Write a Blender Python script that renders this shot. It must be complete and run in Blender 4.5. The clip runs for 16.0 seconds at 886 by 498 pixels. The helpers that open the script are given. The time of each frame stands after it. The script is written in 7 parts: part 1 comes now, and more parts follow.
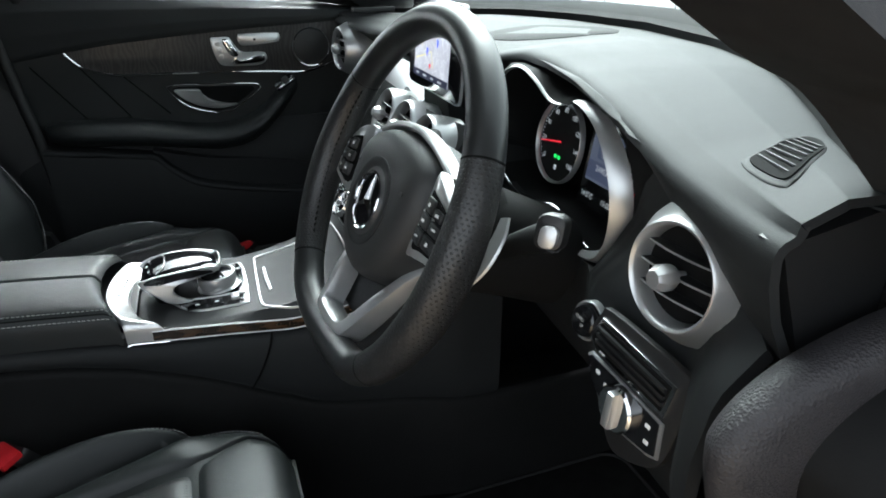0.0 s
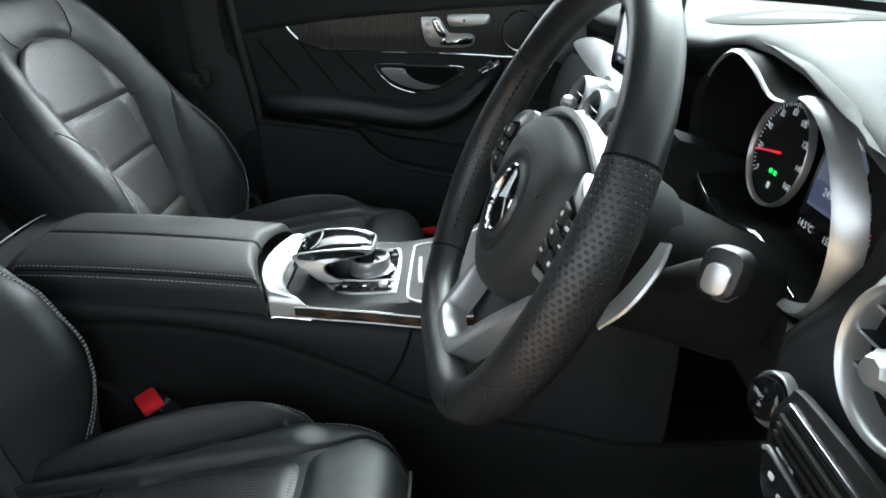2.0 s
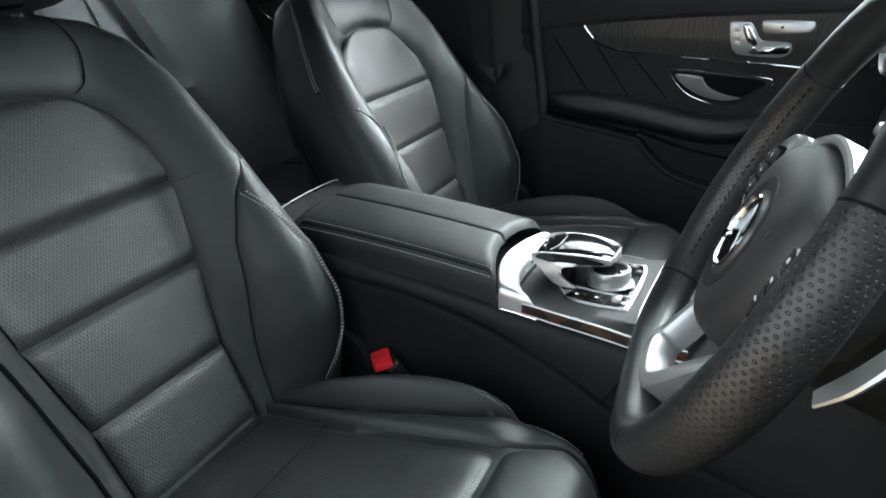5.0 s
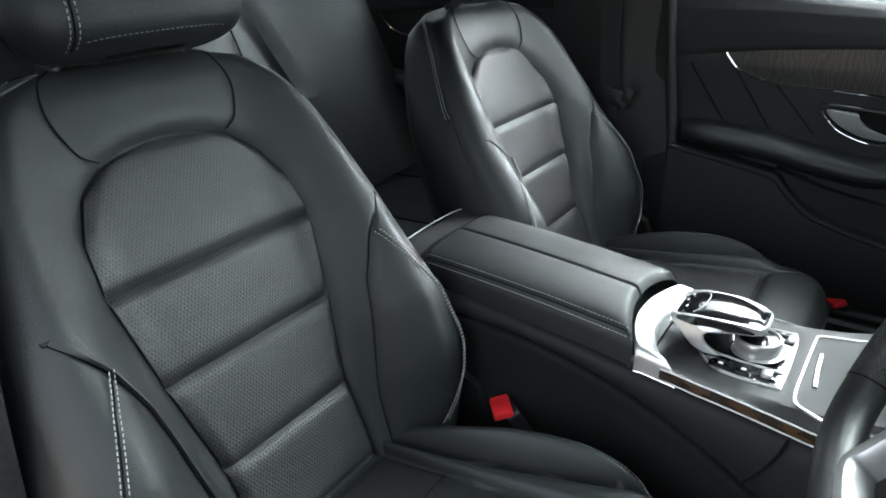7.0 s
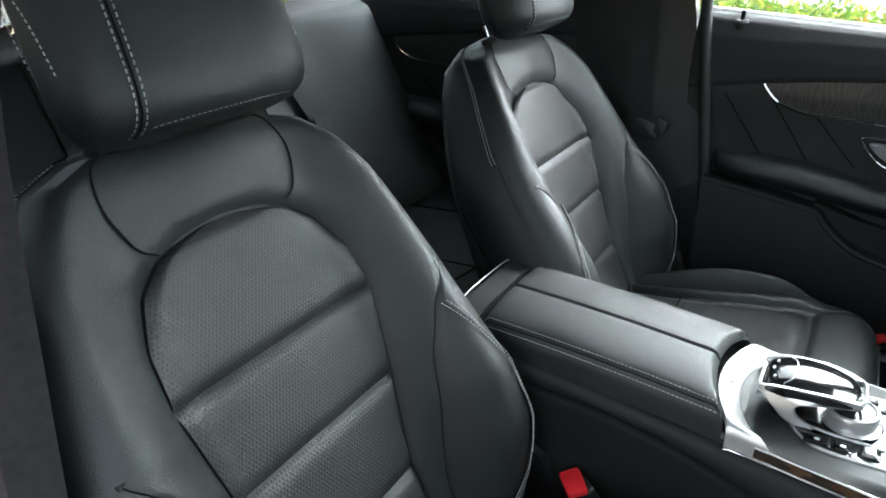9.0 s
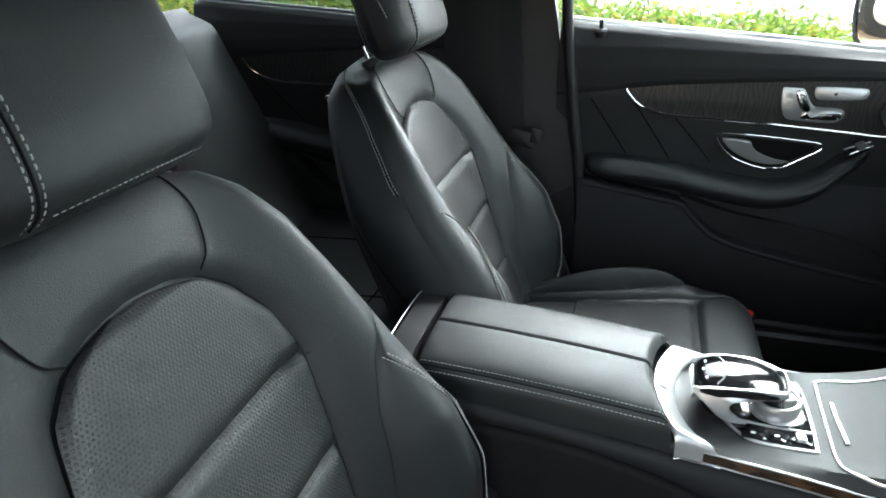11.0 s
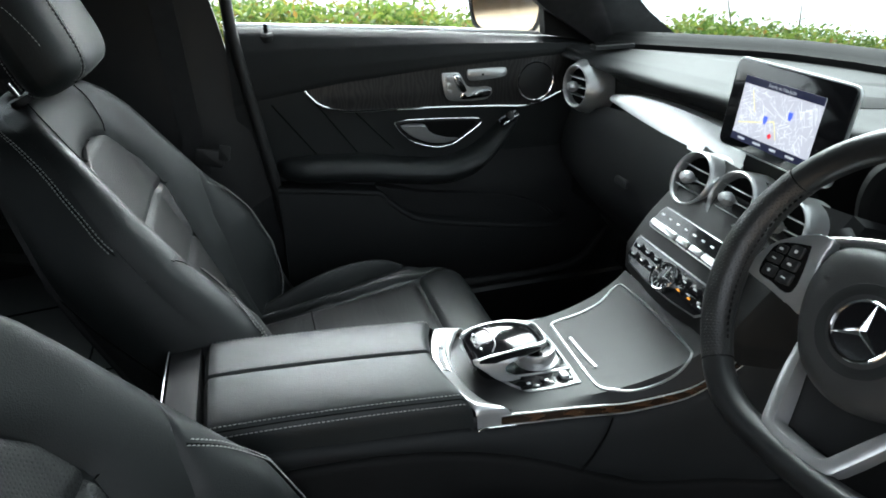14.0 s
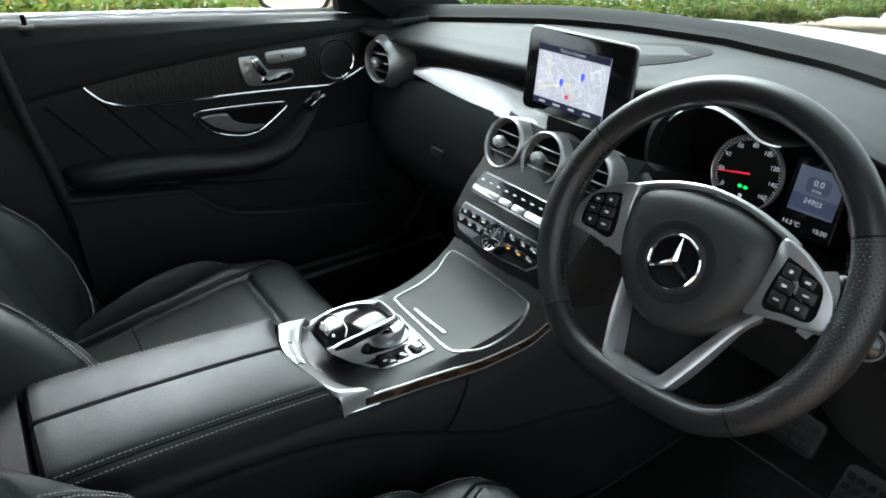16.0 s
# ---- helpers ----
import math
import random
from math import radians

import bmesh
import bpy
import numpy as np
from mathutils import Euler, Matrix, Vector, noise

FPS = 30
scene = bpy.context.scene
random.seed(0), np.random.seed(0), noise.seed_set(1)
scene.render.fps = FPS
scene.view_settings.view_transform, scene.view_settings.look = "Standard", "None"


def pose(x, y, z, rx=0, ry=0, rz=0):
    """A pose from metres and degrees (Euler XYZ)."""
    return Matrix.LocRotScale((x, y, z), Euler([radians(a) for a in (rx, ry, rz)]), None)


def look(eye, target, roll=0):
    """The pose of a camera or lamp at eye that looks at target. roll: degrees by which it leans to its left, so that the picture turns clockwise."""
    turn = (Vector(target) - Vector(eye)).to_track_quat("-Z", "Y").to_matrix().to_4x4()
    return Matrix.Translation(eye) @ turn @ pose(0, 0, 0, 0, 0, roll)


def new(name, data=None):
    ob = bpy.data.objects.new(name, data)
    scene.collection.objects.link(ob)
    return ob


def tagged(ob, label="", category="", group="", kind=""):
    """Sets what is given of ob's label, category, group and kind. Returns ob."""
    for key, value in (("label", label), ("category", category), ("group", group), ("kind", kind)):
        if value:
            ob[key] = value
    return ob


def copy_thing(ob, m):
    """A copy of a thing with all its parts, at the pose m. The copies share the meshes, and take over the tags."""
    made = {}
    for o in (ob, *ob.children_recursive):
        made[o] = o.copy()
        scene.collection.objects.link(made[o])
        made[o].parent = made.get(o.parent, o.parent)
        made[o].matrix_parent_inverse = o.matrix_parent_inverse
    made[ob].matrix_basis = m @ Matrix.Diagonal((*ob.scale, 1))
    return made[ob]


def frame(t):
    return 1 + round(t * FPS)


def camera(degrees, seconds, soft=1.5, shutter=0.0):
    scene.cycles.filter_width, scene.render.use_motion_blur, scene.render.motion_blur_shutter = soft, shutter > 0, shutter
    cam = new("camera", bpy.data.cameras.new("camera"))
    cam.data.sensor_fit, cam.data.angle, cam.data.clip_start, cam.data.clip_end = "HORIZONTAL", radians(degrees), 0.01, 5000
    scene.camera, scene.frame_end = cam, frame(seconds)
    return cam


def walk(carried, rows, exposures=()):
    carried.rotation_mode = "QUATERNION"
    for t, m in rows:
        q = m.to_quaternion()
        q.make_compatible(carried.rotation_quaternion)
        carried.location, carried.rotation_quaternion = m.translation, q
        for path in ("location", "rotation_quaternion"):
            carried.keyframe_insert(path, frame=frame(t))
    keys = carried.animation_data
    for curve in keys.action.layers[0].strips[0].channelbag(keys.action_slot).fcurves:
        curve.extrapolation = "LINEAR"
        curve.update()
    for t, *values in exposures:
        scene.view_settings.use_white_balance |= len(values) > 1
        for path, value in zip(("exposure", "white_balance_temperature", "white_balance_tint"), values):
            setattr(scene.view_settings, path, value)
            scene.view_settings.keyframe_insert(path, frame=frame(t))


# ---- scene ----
cam = camera(67.2, 16.0, soft=1.8)
PATH = [
    (0, (-0.283, -0.96, 1.115), (0.336, 0.745, 0.271), -0.7),
    (0.5, (-0.253, -0.931, 1.103), (0.197, 0.82, 0.248), -0.9),
    (1, (-0.229, -0.913, 1.093), (0.05, 0.873, 0.237), -1.3),
    (1.5, (-0.212, -0.893, 1.084), (-0.075, 0.914, 0.238), -0.9),
    (2, (-0.191, -0.866, 1.075), (-0.197, 0.948, 0.231), -1.0),
    (2.5, (-0.171, -0.849, 1.071), (-0.323, 0.959, 0.228), -1.3),
    (3, (-0.155, -0.842, 1.066), (-0.438, 0.951, 0.227), -1.2),
    (3.5, (-0.151, -0.838, 1.066), (-0.579, 0.928, 0.23), -1.3),
    (4, (-0.143, -0.835, 1.068), (-0.705, 0.894, 0.233), -1.3),
    (4.5, (-0.14, -0.838, 1.07), (-0.837, 0.843, 0.24), -1.5),
    (5, (-0.137, -0.839, 1.073), (-0.95, 0.789, 0.244), -1.5),
    (7.5, (-0.262, -0.813, 1.146), (-1.289, 0.677, 0.295), -0.7),
    (8, (-0.3, -0.809, 1.162), (-1.318, 0.686, 0.309), -0.7),
    (10.5, (-0.485, -0.787, 1.198), (-1.156, 0.895, 0.349), -0.8),
    (11, (-0.508, -0.78, 1.202), (-1.027, 0.954, 0.351), -0.9),
    (11.5, (-0.531, -0.776, 1.205), (-0.889, 0.997, 0.352), -0.9),
    (12, (-0.56, -0.769, 1.212), (-0.751, 1.028, 0.356), -0.9),
    (12.5, (-0.585, -0.764, 1.213), (-0.606, 1.043, 0.357), -1.0),
    (13, (-0.609, -0.755, 1.221), (-0.444, 1.042, 0.36), -1.0),
    (13.5, (-0.626, -0.748, 1.222), (-0.292, 1.021, 0.352), -1.0),
    (14, (-0.647, -0.743, 1.226), (-0.159, 0.981, 0.337), -0.9),
    (14.5, (-0.663, -0.738, 1.228), (-0.043, 0.935, 0.322), -0.9),
    (15, (-0.672, -0.728, 1.23), (0.087, 0.874, 0.306), -0.8),
    (15.5, (-0.68, -0.726, 1.232), (0.201, 0.804, 0.293), -0.6),
    (16, (-0.685, -0.724, 1.233), (0.302, 0.728, 0.275), -0.6),
]
EXPOSURES = [(0.0, 2.6, 6000, 5.0), (2.5, 2.95, 6000, 5.0), (5.0, 3.15, 6000, 5.0), (7.5, 3.35, 6000, 5.0), (11.0, 3.45, 6000, 5.0), (13.0, 3.05, 6000, 5.0), (16.0, 2.6, 6000, 5.0)]
walk(cam, [(t, look(eye, target, roll)) for t, eye, target, roll in PATH], EXPOSURES)

# ---- light: a bright overcast day ----
world = bpy.data.worlds.new("overcast")
scene.world = world
world.use_nodes = True
wn, wl = world.node_tree.nodes, world.node_tree.links
sky = wn.new("ShaderNodeTexSky")
sky.sky_type, sky.sun_disc = "NISHITA", False
sky.sun_elevation, sky.sun_rotation = radians(42), radians(25)
sky.air_density, sky.dust_density, sky.ozone_density = 1.0, 6.0, 1.0
hsv = wn.new("ShaderNodeHueSaturation")
hsv.inputs["Saturation"].default_value = 0.12
wl.new(sky.outputs[0], hsv.inputs["Color"])
wl.new(hsv.outputs[0], wn["Background"].inputs["Color"])
wn["Background"].inputs["Strength"].default_value = 0.15
sun_data = bpy.data.lights.new("sun", "SUN")
sun_data.energy, sun_data.angle, sun_data.color = 0.45, radians(55), (1.0, 0.98, 0.95)
sun = new("sun", sun_data)
sun.matrix_world = look((2.0, 4.3, 5.0), (0, 0, 0.8))

# ---- materials ----
def material(name, color, rough=0.5, metal=0.0, coat=0.0, spec=0.5):
    m = bpy.data.materials.new(name)
    m.use_nodes = True
    b = m.node_tree.nodes["Principled BSDF"]
    b.inputs["Base Color"].default_value = (*color, 1)
    b.inputs["Roughness"].default_value = rough
    b.inputs["Metallic"].default_value = metal
    b.inputs["Coat Weight"].default_value = coat
    b.inputs["Coat Roughness"].default_value = 0.04
    b.inputs["Specular IOR Level"].default_value = spec
    return m


def add(m, kind, **values):
    n = m.node_tree.nodes.new(kind)
    for k, v in values.items():
        n.inputs[k.replace("_", " ")].default_value = v
    return n


def wire(m, a, out, b, to):
    m.node_tree.links.new(a.outputs[out], b.inputs[to])


def shader(m):
    return m.node_tree.nodes["Principled BSDF"]


def coords(m):
    return add(m, "ShaderNodeTexCoord")


def mottled(m, dark, light, scale=6.0, detail=6.0, rough=None):
    """Two-scale colour variation, and with rough=(low, high) a worn sheen."""
    c, n, r = coords(m), add(m, "ShaderNodeTexNoise", Scale=scale, Detail=detail, Roughness=0.6), add(m, "ShaderNodeValToRGB")
    wire(m, c, "Object", n, "Vector")
    wire(m, n, "Fac", r, "Fac")
    r.color_ramp.elements[0].position, r.color_ramp.elements[1].position = 0.3, 0.7
    r.color_ramp.elements[0].color, r.color_ramp.elements[1].color = (*dark, 1), (*light, 1)
    wire(m, r, "Color", shader(m), "Base Color")
    if rough:
        k = add(m, "ShaderNodeMapRange", To_Min=rough[0], To_Max=rough[1])
        wire(m, n, "Fac", k, "Value")
        wire(m, k, "Result", shader(m), "Roughness")
    return m


def grain(m, scale=900.0, strength=0.25, dist=0.0006, kind="voronoi", soft=0.0):
    """Fine relief: leather pebble or moulded plastic grain, with an optional slow waviness."""
    c = coords(m)
    n = add(m, "ShaderNodeTexVoronoi", Scale=scale) if kind == "voronoi" else add(m, "ShaderNodeTexNoise", Scale=scale, Detail=4.0)
    wire(m, c, "Object", n, "Vector")
    b = add(m, "ShaderNodeBump", Strength=strength, Distance=dist)
    wire(m, n, 0, b, "Height")
    if soft:
        w, b2 = add(m, "ShaderNodeTexNoise", Scale=22.0, Detail=3.0), add(m, "ShaderNodeBump", Strength=soft, Distance=0.004)
        wire(m, c, "Object", w, "Vector")
        wire(m, w, "Fac", b2, "Height")
        wire(m, b2, "Normal", b, "Normal")
    wire(m, b, "Normal", shader(m), "Normal")
    return m


def dots(m, source, pitch_u, pitch_v, radius=0.3, dark=(0.004, 0.004, 0.004), depth=0.0006, axes="XY"):
    """Punched holes in staggered rows; source is a texture coordinate output, pitches in its units."""
    nodes, c = m.node_tree.nodes, coords(m)
    sep = add(m, "ShaderNodeSeparateXYZ")
    wire(m, c, source, sep, 0)

    def maths(op, a, b=0.0):
        n = nodes.new("ShaderNodeMath")
        n.operation = op
        for i, v in enumerate((a, b)):
            if isinstance(v, (int, float)):
                n.inputs[i].default_value = v
            else:
                m.node_tree.links.new(v, n.inputs[i])
        return n.outputs[0]

    u, v = sep.outputs[axes[0]], sep.outputs[axes[1]]
    row = maths("DIVIDE", v, pitch_v)
    shift = maths("MULTIPLY", maths("FLOOR", row), 0.5)
    fu = maths("SUBTRACT", maths("FRACT", maths("ADD", maths("DIVIDE", u, pitch_u), shift)), 0.5)
    fv = maths("SUBTRACT", maths("FRACT", row), 0.5)
    d = maths("SQRT", maths("ADD", maths("MULTIPLY", fu, fu), maths("MULTIPLY", fv, fv)))
    step = add(m, "ShaderNodeMapRange", From_Min=radius * 0.6, From_Max=radius)
    m.node_tree.links.new(d, step.inputs["Value"])
    base = shader(m).inputs["Base Color"]
    mix = add(m, "ShaderNodeMix")
    mix.data_type = "RGBA"
    mix.inputs[6].default_value = (*dark, 1)
    if base.links:
        m.node_tree.links.new(base.links[0].from_socket, mix.inputs[7])
    else:
        mix.inputs[7].default_value = base.default_value
    wire(m, step, "Result", mix, 0)
    m.node_tree.links.new(mix.outputs[2], base)
    b = add(m, "ShaderNodeBump", Strength=0.8, Distance=depth)
    wire(m, step, "Result", b, "Height")
    normal = shader(m).inputs["Normal"]
    if normal.links:
        m.node_tree.links.new(normal.links[0].from_socket, b.inputs["Normal"])
    wire(m, b, "Normal", shader(m), "Normal")
    return m


LEATHER = grain(mottled(material("black_leather", (0.015, 0.016, 0.016), 0.46, spec=0.42), (0.0092, 0.0110, 0.0112), (0.0126, 0.0146, 0.0150), 9, rough=(0.42, 0.54)), 760, 0.35, 0.0007, soft=0.12)
LEATHER_PERF = dots(grain(mottled(material("perforated_leather", (0.0100, 0.0100, 0.0100), 0.48, spec=0.5), (0.0098, 0.0105, 0.0108), (0.0130, 0.0140, 0.0143), 9, rough=(0.42, 0.52)), 760, 0.3, 0.0006, soft=0.1), "Object", 0.0046, 0.0037, 0.30, (0.003, 0.003, 0.003), 0.0005, axes="YZ")
LEATHER_SMOOTH = grain(mottled(material("smooth_wheel_leather", (0.0120, 0.0120, 0.0126), 0.38), (0.0102, 0.0108, 0.0114), (0.0132, 0.0138, 0.0144), 14, rough=(0.32, 0.42)), 1500, 0.1, 0.0003)
GRIP = dots(grain(mottled(material("perforated_grip_leather", (0.0150, 0.0150, 0.0155), 0.42), (0.0135, 0.0135, 0.0140), (0.0170, 0.0170, 0.0176), 14, rough=(0.36, 0.46)), 1500, 0.1, 0.0003), "UV", 0.0046, 0.0036, 0.27, (0.005, 0.005, 0.005), 0.0008)
SOFT = grain(mottled(material("soft_touch_dash", (0.0170, 0.0178, 0.0184), 0.64, spec=0.22), (0.0130, 0.0138, 0.0144), (0.0165, 0.0175, 0.0182), 5, rough=(0.58, 0.70)), 1100, 0.22, 0.0005)
PLASTIC = grain(mottled(material("grained_black_plastic", (0.0120, 0.0122, 0.0126), 0.55), (0.0085, 0.0086, 0.0090), (0.0115, 0.0117, 0.0120), 8, rough=(0.42, 0.56)), 1400, 0.25, 0.0004)
DARK = grain(mottled(material("dull_dark_plastic", (0.006, 0.006, 0.006), 0.75, spec=0.18), (0.005, 0.005, 0.005), (0.009, 0.009, 0.009), 10), 900, 0.2, 0.0005)
RUBBER = grain(mottled(material("black_rubber", (0.0072, 0.0072, 0.0072), 0.65), (0.0060, 0.0060, 0.0060), (0.0096, 0.0096, 0.0096), 12), 1200, 0.2, 0.0004, "noise")
GLOSS = mottled(material("piano_black", (0.006, 0.006, 0.007), 0.08, coat=0.15), (0.005, 0.005, 0.006), (0.008, 0.008, 0.009), 4, rough=(0.06, 0.16))
SILVER = grain(mottled(material("satin_silver", (0.50, 0.50, 0.51), 0.32, 0.72), (0.44, 0.45, 0.45), (0.53, 0.53, 0.53), 25, rough=(0.27, 0.36)), 2500, 0.05, 0.0002, "noise")
CHROME = mottled(material("bright_chrome", (0.85, 0.85, 0.86), 0.08, 1.0), (0.8, 0.8, 0.81), (0.88, 0.88, 0.89), 20, rough=(0.05, 0.12))
STITCH = mottled(material("grey_thread", (0.34, 0.34, 0.33), 0.8), (0.29, 0.29, 0.28), (0.40, 0.40, 0.39), 200)
WHITE_MARK = mottled(material("printed_white", (0.75, 0.75, 0.75), 0.5), (0.7, 0.7, 0.7), (0.8, 0.8, 0.8), 60)
CARPET = grain(mottled(material("black_carpet", (0.008, 0.008, 0.008), 0.95, spec=0.1), (0.005, 0.005, 0.005), (0.012, 0.012, 0.012), 40), 500, 0.8, 0.003, "noise")
FABRIC = grain(mottled(material("grey_trim_fabric", (0.022, 0.021, 0.023), 0.9, spec=0.2), (0.012, 0.011, 0.013), (0.020, 0.018, 0.021), 120), 1600, 0.5, 0.0008, "noise")
HEADLINER = grain(mottled(material("black_headliner", (0.016, 0.016, 0.017), 0.85, spec=0.25), (0.013, 0.013, 0.014), (0.020, 0.020, 0.021), 60), 1500, 0.4, 0.0007, "noise")
WEBBING = grain(mottled(material("black_belt_webbing", (0.012, 0.012, 0.013), 0.7), (0.01, 0.01, 0.011), (0.016, 0.016, 0.017), 60), 900, 0.5, 0.0006)
RED = mottled(material("red_buckle_plastic", (0.6, 0.02, 0.03), 0.35), (0.5, 0.015, 0.02), (0.66, 0.025, 0.035), 40)
# near-black that paints shade into seams, hollows and slots; also small black parts
GAP = material("seam_shadow_black", (0.006, 0.006, 0.006), 0.9, spec=0.1)
DECK_MAT = mottled(material("satin_black_deck", (0.014, 0.014, 0.014), 0.5, spec=0.38), (0.012, 0.012, 0.0125), (0.021, 0.021, 0.0215), 9, rough=(0.44, 0.60))
PAINT = mottled(material("silver_body_paint", (0.55, 0.56, 0.57), 0.35, 0.7, coat=0.8), (0.52, 0.53, 0.54), (0.6, 0.61, 0.62), 3)
AMBER = material("amber_indicator", (0.8, 0.3, 0.02), 0.4)
shader(AMBER).inputs["Emission Color"].default_value = (1.0, 0.35, 0.02, 1)
shader(AMBER).inputs["Emission Strength"].default_value = 0.15


def wood(name, dark, light, rough, coat, along="X", stretch=(0.6, 6.0, 6.0), waves=(9.0, 7.0)):
    """Open-pored veneer with wavering figure across the grain."""
    m = material(name, dark, rough, coat=coat)
    c, mp = coords(m), add(m, "ShaderNodeMapping")
    mp.inputs["Scale"].default_value = stretch
    warp, wave, ramp = add(m, "ShaderNodeTexNoise", Scale=4.0, Detail=3.0), add(m, "ShaderNodeTexWave", Scale=waves[0], Distortion=waves[1], Detail=2.0), add(m, "ShaderNodeValToRGB")
    wave.bands_direction = along
    wire(m, c, "Object", mp, "Vector")
    wire(m, mp, "Vector", wave, "Vector")
    wire(m, wave, "Fac", ramp, "Fac")
    ramp.color_ramp.elements[0].color, ramp.color_ramp.elements[1].color = (*dark, 1), (*light, 1)
    wire(m, ramp, "Color", shader(m), "Base Color")
    pores, b = add(m, "ShaderNodeTexNoise", Scale=300.0, Detail=3.0), add(m, "ShaderNodeBump", Strength=0.15, Distance=0.0004)
    wire(m, mp, "Vector", pores, "Vector")
    wire(m, pores, "Fac", b, "Height")
    wire(m, b, "Normal", shader(m), "Normal")
    return m


WOOD = wood("black_ash_veneer", (0.006, 0.0057, 0.0057), (0.024, 0.0225, 0.022), 0.46, 0.08, "X", (3.0, 1.0, 1.6), (11.0, 13.0))
STRIP = wood("brown_lacquered_veneer", (0.02, 0.012, 0.007), (0.07, 0.038, 0.02), 0.2, 0.9, "Y", (0.6, 8.0, 12.0))


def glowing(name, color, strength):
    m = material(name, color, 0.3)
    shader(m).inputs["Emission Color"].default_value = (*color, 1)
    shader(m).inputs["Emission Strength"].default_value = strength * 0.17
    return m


def glass(name, tint=(1, 1, 1), rough=0.0):
    m = material(name, tint, rough)
    shader(m).inputs["Transmission Weight"].default_value = 1.0
    shader(m).inputs["IOR"].default_value = 1.45
    return m


GLASS = glass("window_glass", (0.93, 0.97, 0.95))
TINTED = glass("tinted_window_glass", (0.22, 0.24, 0.24))

SCREEN = bpy.data.materials.new("solar_windscreen_glass")
SCREEN.use_nodes = True
clear, gloss = add(SCREEN, "ShaderNodeBsdfTransparent", Color=(0.58, 0.63, 0.61, 1)), add(SCREEN, "ShaderNodeBsdfGlossy", Roughness=0.0)
edge_on, blend = add(SCREEN, "ShaderNodeFresnel", IOR=1.45), add(SCREEN, "ShaderNodeMixShader")
wire(SCREEN, edge_on, "Fac", blend, "Fac")
wire(SCREEN, clear, "BSDF", blend, 1)
wire(SCREEN, gloss, "BSDF", blend, 2)
wire(SCREEN, blend, "Shader", SCREEN.node_tree.nodes["Material Output"], "Surface")
MIRROR = material("mirror_silver", (0.9, 0.91, 0.9), 0.0, 1.0)


# ---- mesh helpers ----
def world_of(ob):
    return ob.matrix_basis.copy() if ob.parent is None else world_of(ob.parent) @ ob.matrix_parent_inverse @ ob.matrix_basis


def mesh_object(name, bm, mat, smooth=True, angle=38):
    me = bpy.data.meshes.new(name)
    bmesh.ops.recalc_face_normals(bm, faces=bm.faces)
    bm.to_mesh(me)
    bm.free()
    for p in me.polygons:
        p.use_smooth = smooth
    if smooth:
        me.set_sharp_from_angle(angle=radians(angle))
    for m in mat if isinstance(mat, (list, tuple)) else [mat]:
        me.materials.append(m)
    return new(name, me)


def part(name, bm, mat, parent, label="", smooth=True, angle=38):
    """Links a bmesh in world coordinates as one mesh under a thing or a part."""
    bm.transform(world_of(parent).inverted())
    ob = mesh_object(name, bm, mat, smooth, angle)
    ob.parent = parent
    return tagged(ob, label)


def thing(name, label, category, at=(0, 0, 0), group="", kind=""):
    ob = new(name)
    ob.empty_display_size = 0.05
    ob.location = at
    return tagged(ob, label, category, group, kind)


def structure(name, bm, mat, label, smooth=True, angle=38):
    return tagged(mesh_object(name, bm, mat, smooth, angle), label, kind="structure")


def curve(points, n=8, closed=False):
    """Catmull-Rom through the points."""
    p = [Vector(q) for q in points]
    out, last = [], len(p) if closed else len(p) - 1
    for i in range(last):
        a = p[i - 1] if closed or i else 2 * p[0] - p[1]
        b, c = p[i], p[(i + 1) % len(p)]
        d = p[(i + 2) % len(p)] if closed or i + 2 < len(p) else 2 * c - b
        for k in range(n):
            t = k / n
            out.append(0.5 * (2 * b + (c - a) * t + (2 * a - 5 * b + 4 * c - d) * t * t + (3 * b - a - 3 * c + d) * t**3))
    return out if closed else out + [p[-1]]


def loft(rings, closed=True, caps=True, bm=None):
    """Skin over rings of equal length."""
    bm = bm or bmesh.new()
    rows = [[bm.verts.new(v) for v in ring] for ring in rings]
    n = len(rings[0])
    for a, b in zip(rows, rows[1:]):
        for i in range(n if closed else n - 1):
            bm.faces.new((a[i], a[(i + 1) % n], b[(i + 1) % n], b[i]))
    if caps and closed:
        bm.faces.new(rows[0]), bm.faces.new(rows[-1])
    return bm


def sheet(fn, nu, nv, thick=0.0, bm=None):
    """A grid of fn(u, v) with u, v in 0..1; thick gives it a back."""
    bm = bm or bmesh.new()
    pts = [[Vector(fn(i / nu, j / nv)) for j in range(nv + 1)] for i in range(nu + 1)]
    front = [[bm.verts.new(p) for p in row] for row in pts]
    for i in range(nu):
        for j in range(nv):
            bm.faces.new((front[i][j], front[i + 1][j], front[i + 1][j + 1], front[i][j + 1]))
    if thick:
        def normal(i, j):
            du = pts[min(i + 1, nu)][j] - pts[max(i - 1, 0)][j]
            dv = pts[i][min(j + 1, nv)] - pts[i][max(j - 1, 0)]
            return du.cross(dv).normalized()
        back = [[bm.verts.new(pts[i][j] - thick * normal(i, j)) for j in range(nv + 1)] for i in range(nu + 1)]
        for i in range(nu):
            for j in range(nv):
                bm.faces.new((back[i][j], back[i][j + 1], back[i + 1][j + 1], back[i + 1][j]))
        ring = [(i, 0) for i in range(nu)] + [(nu, j) for j in range(nv)] + [(i, nv) for i in range(nu, 0, -1)] + [(0, j) for j in range(nv, 0, -1)]
        for (i, j), (k, l) in zip(ring, ring[1:] + ring[:1]):
            bm.faces.new((front[i][j], back[i][j], back[k][l], front[k][l]))
    return bm


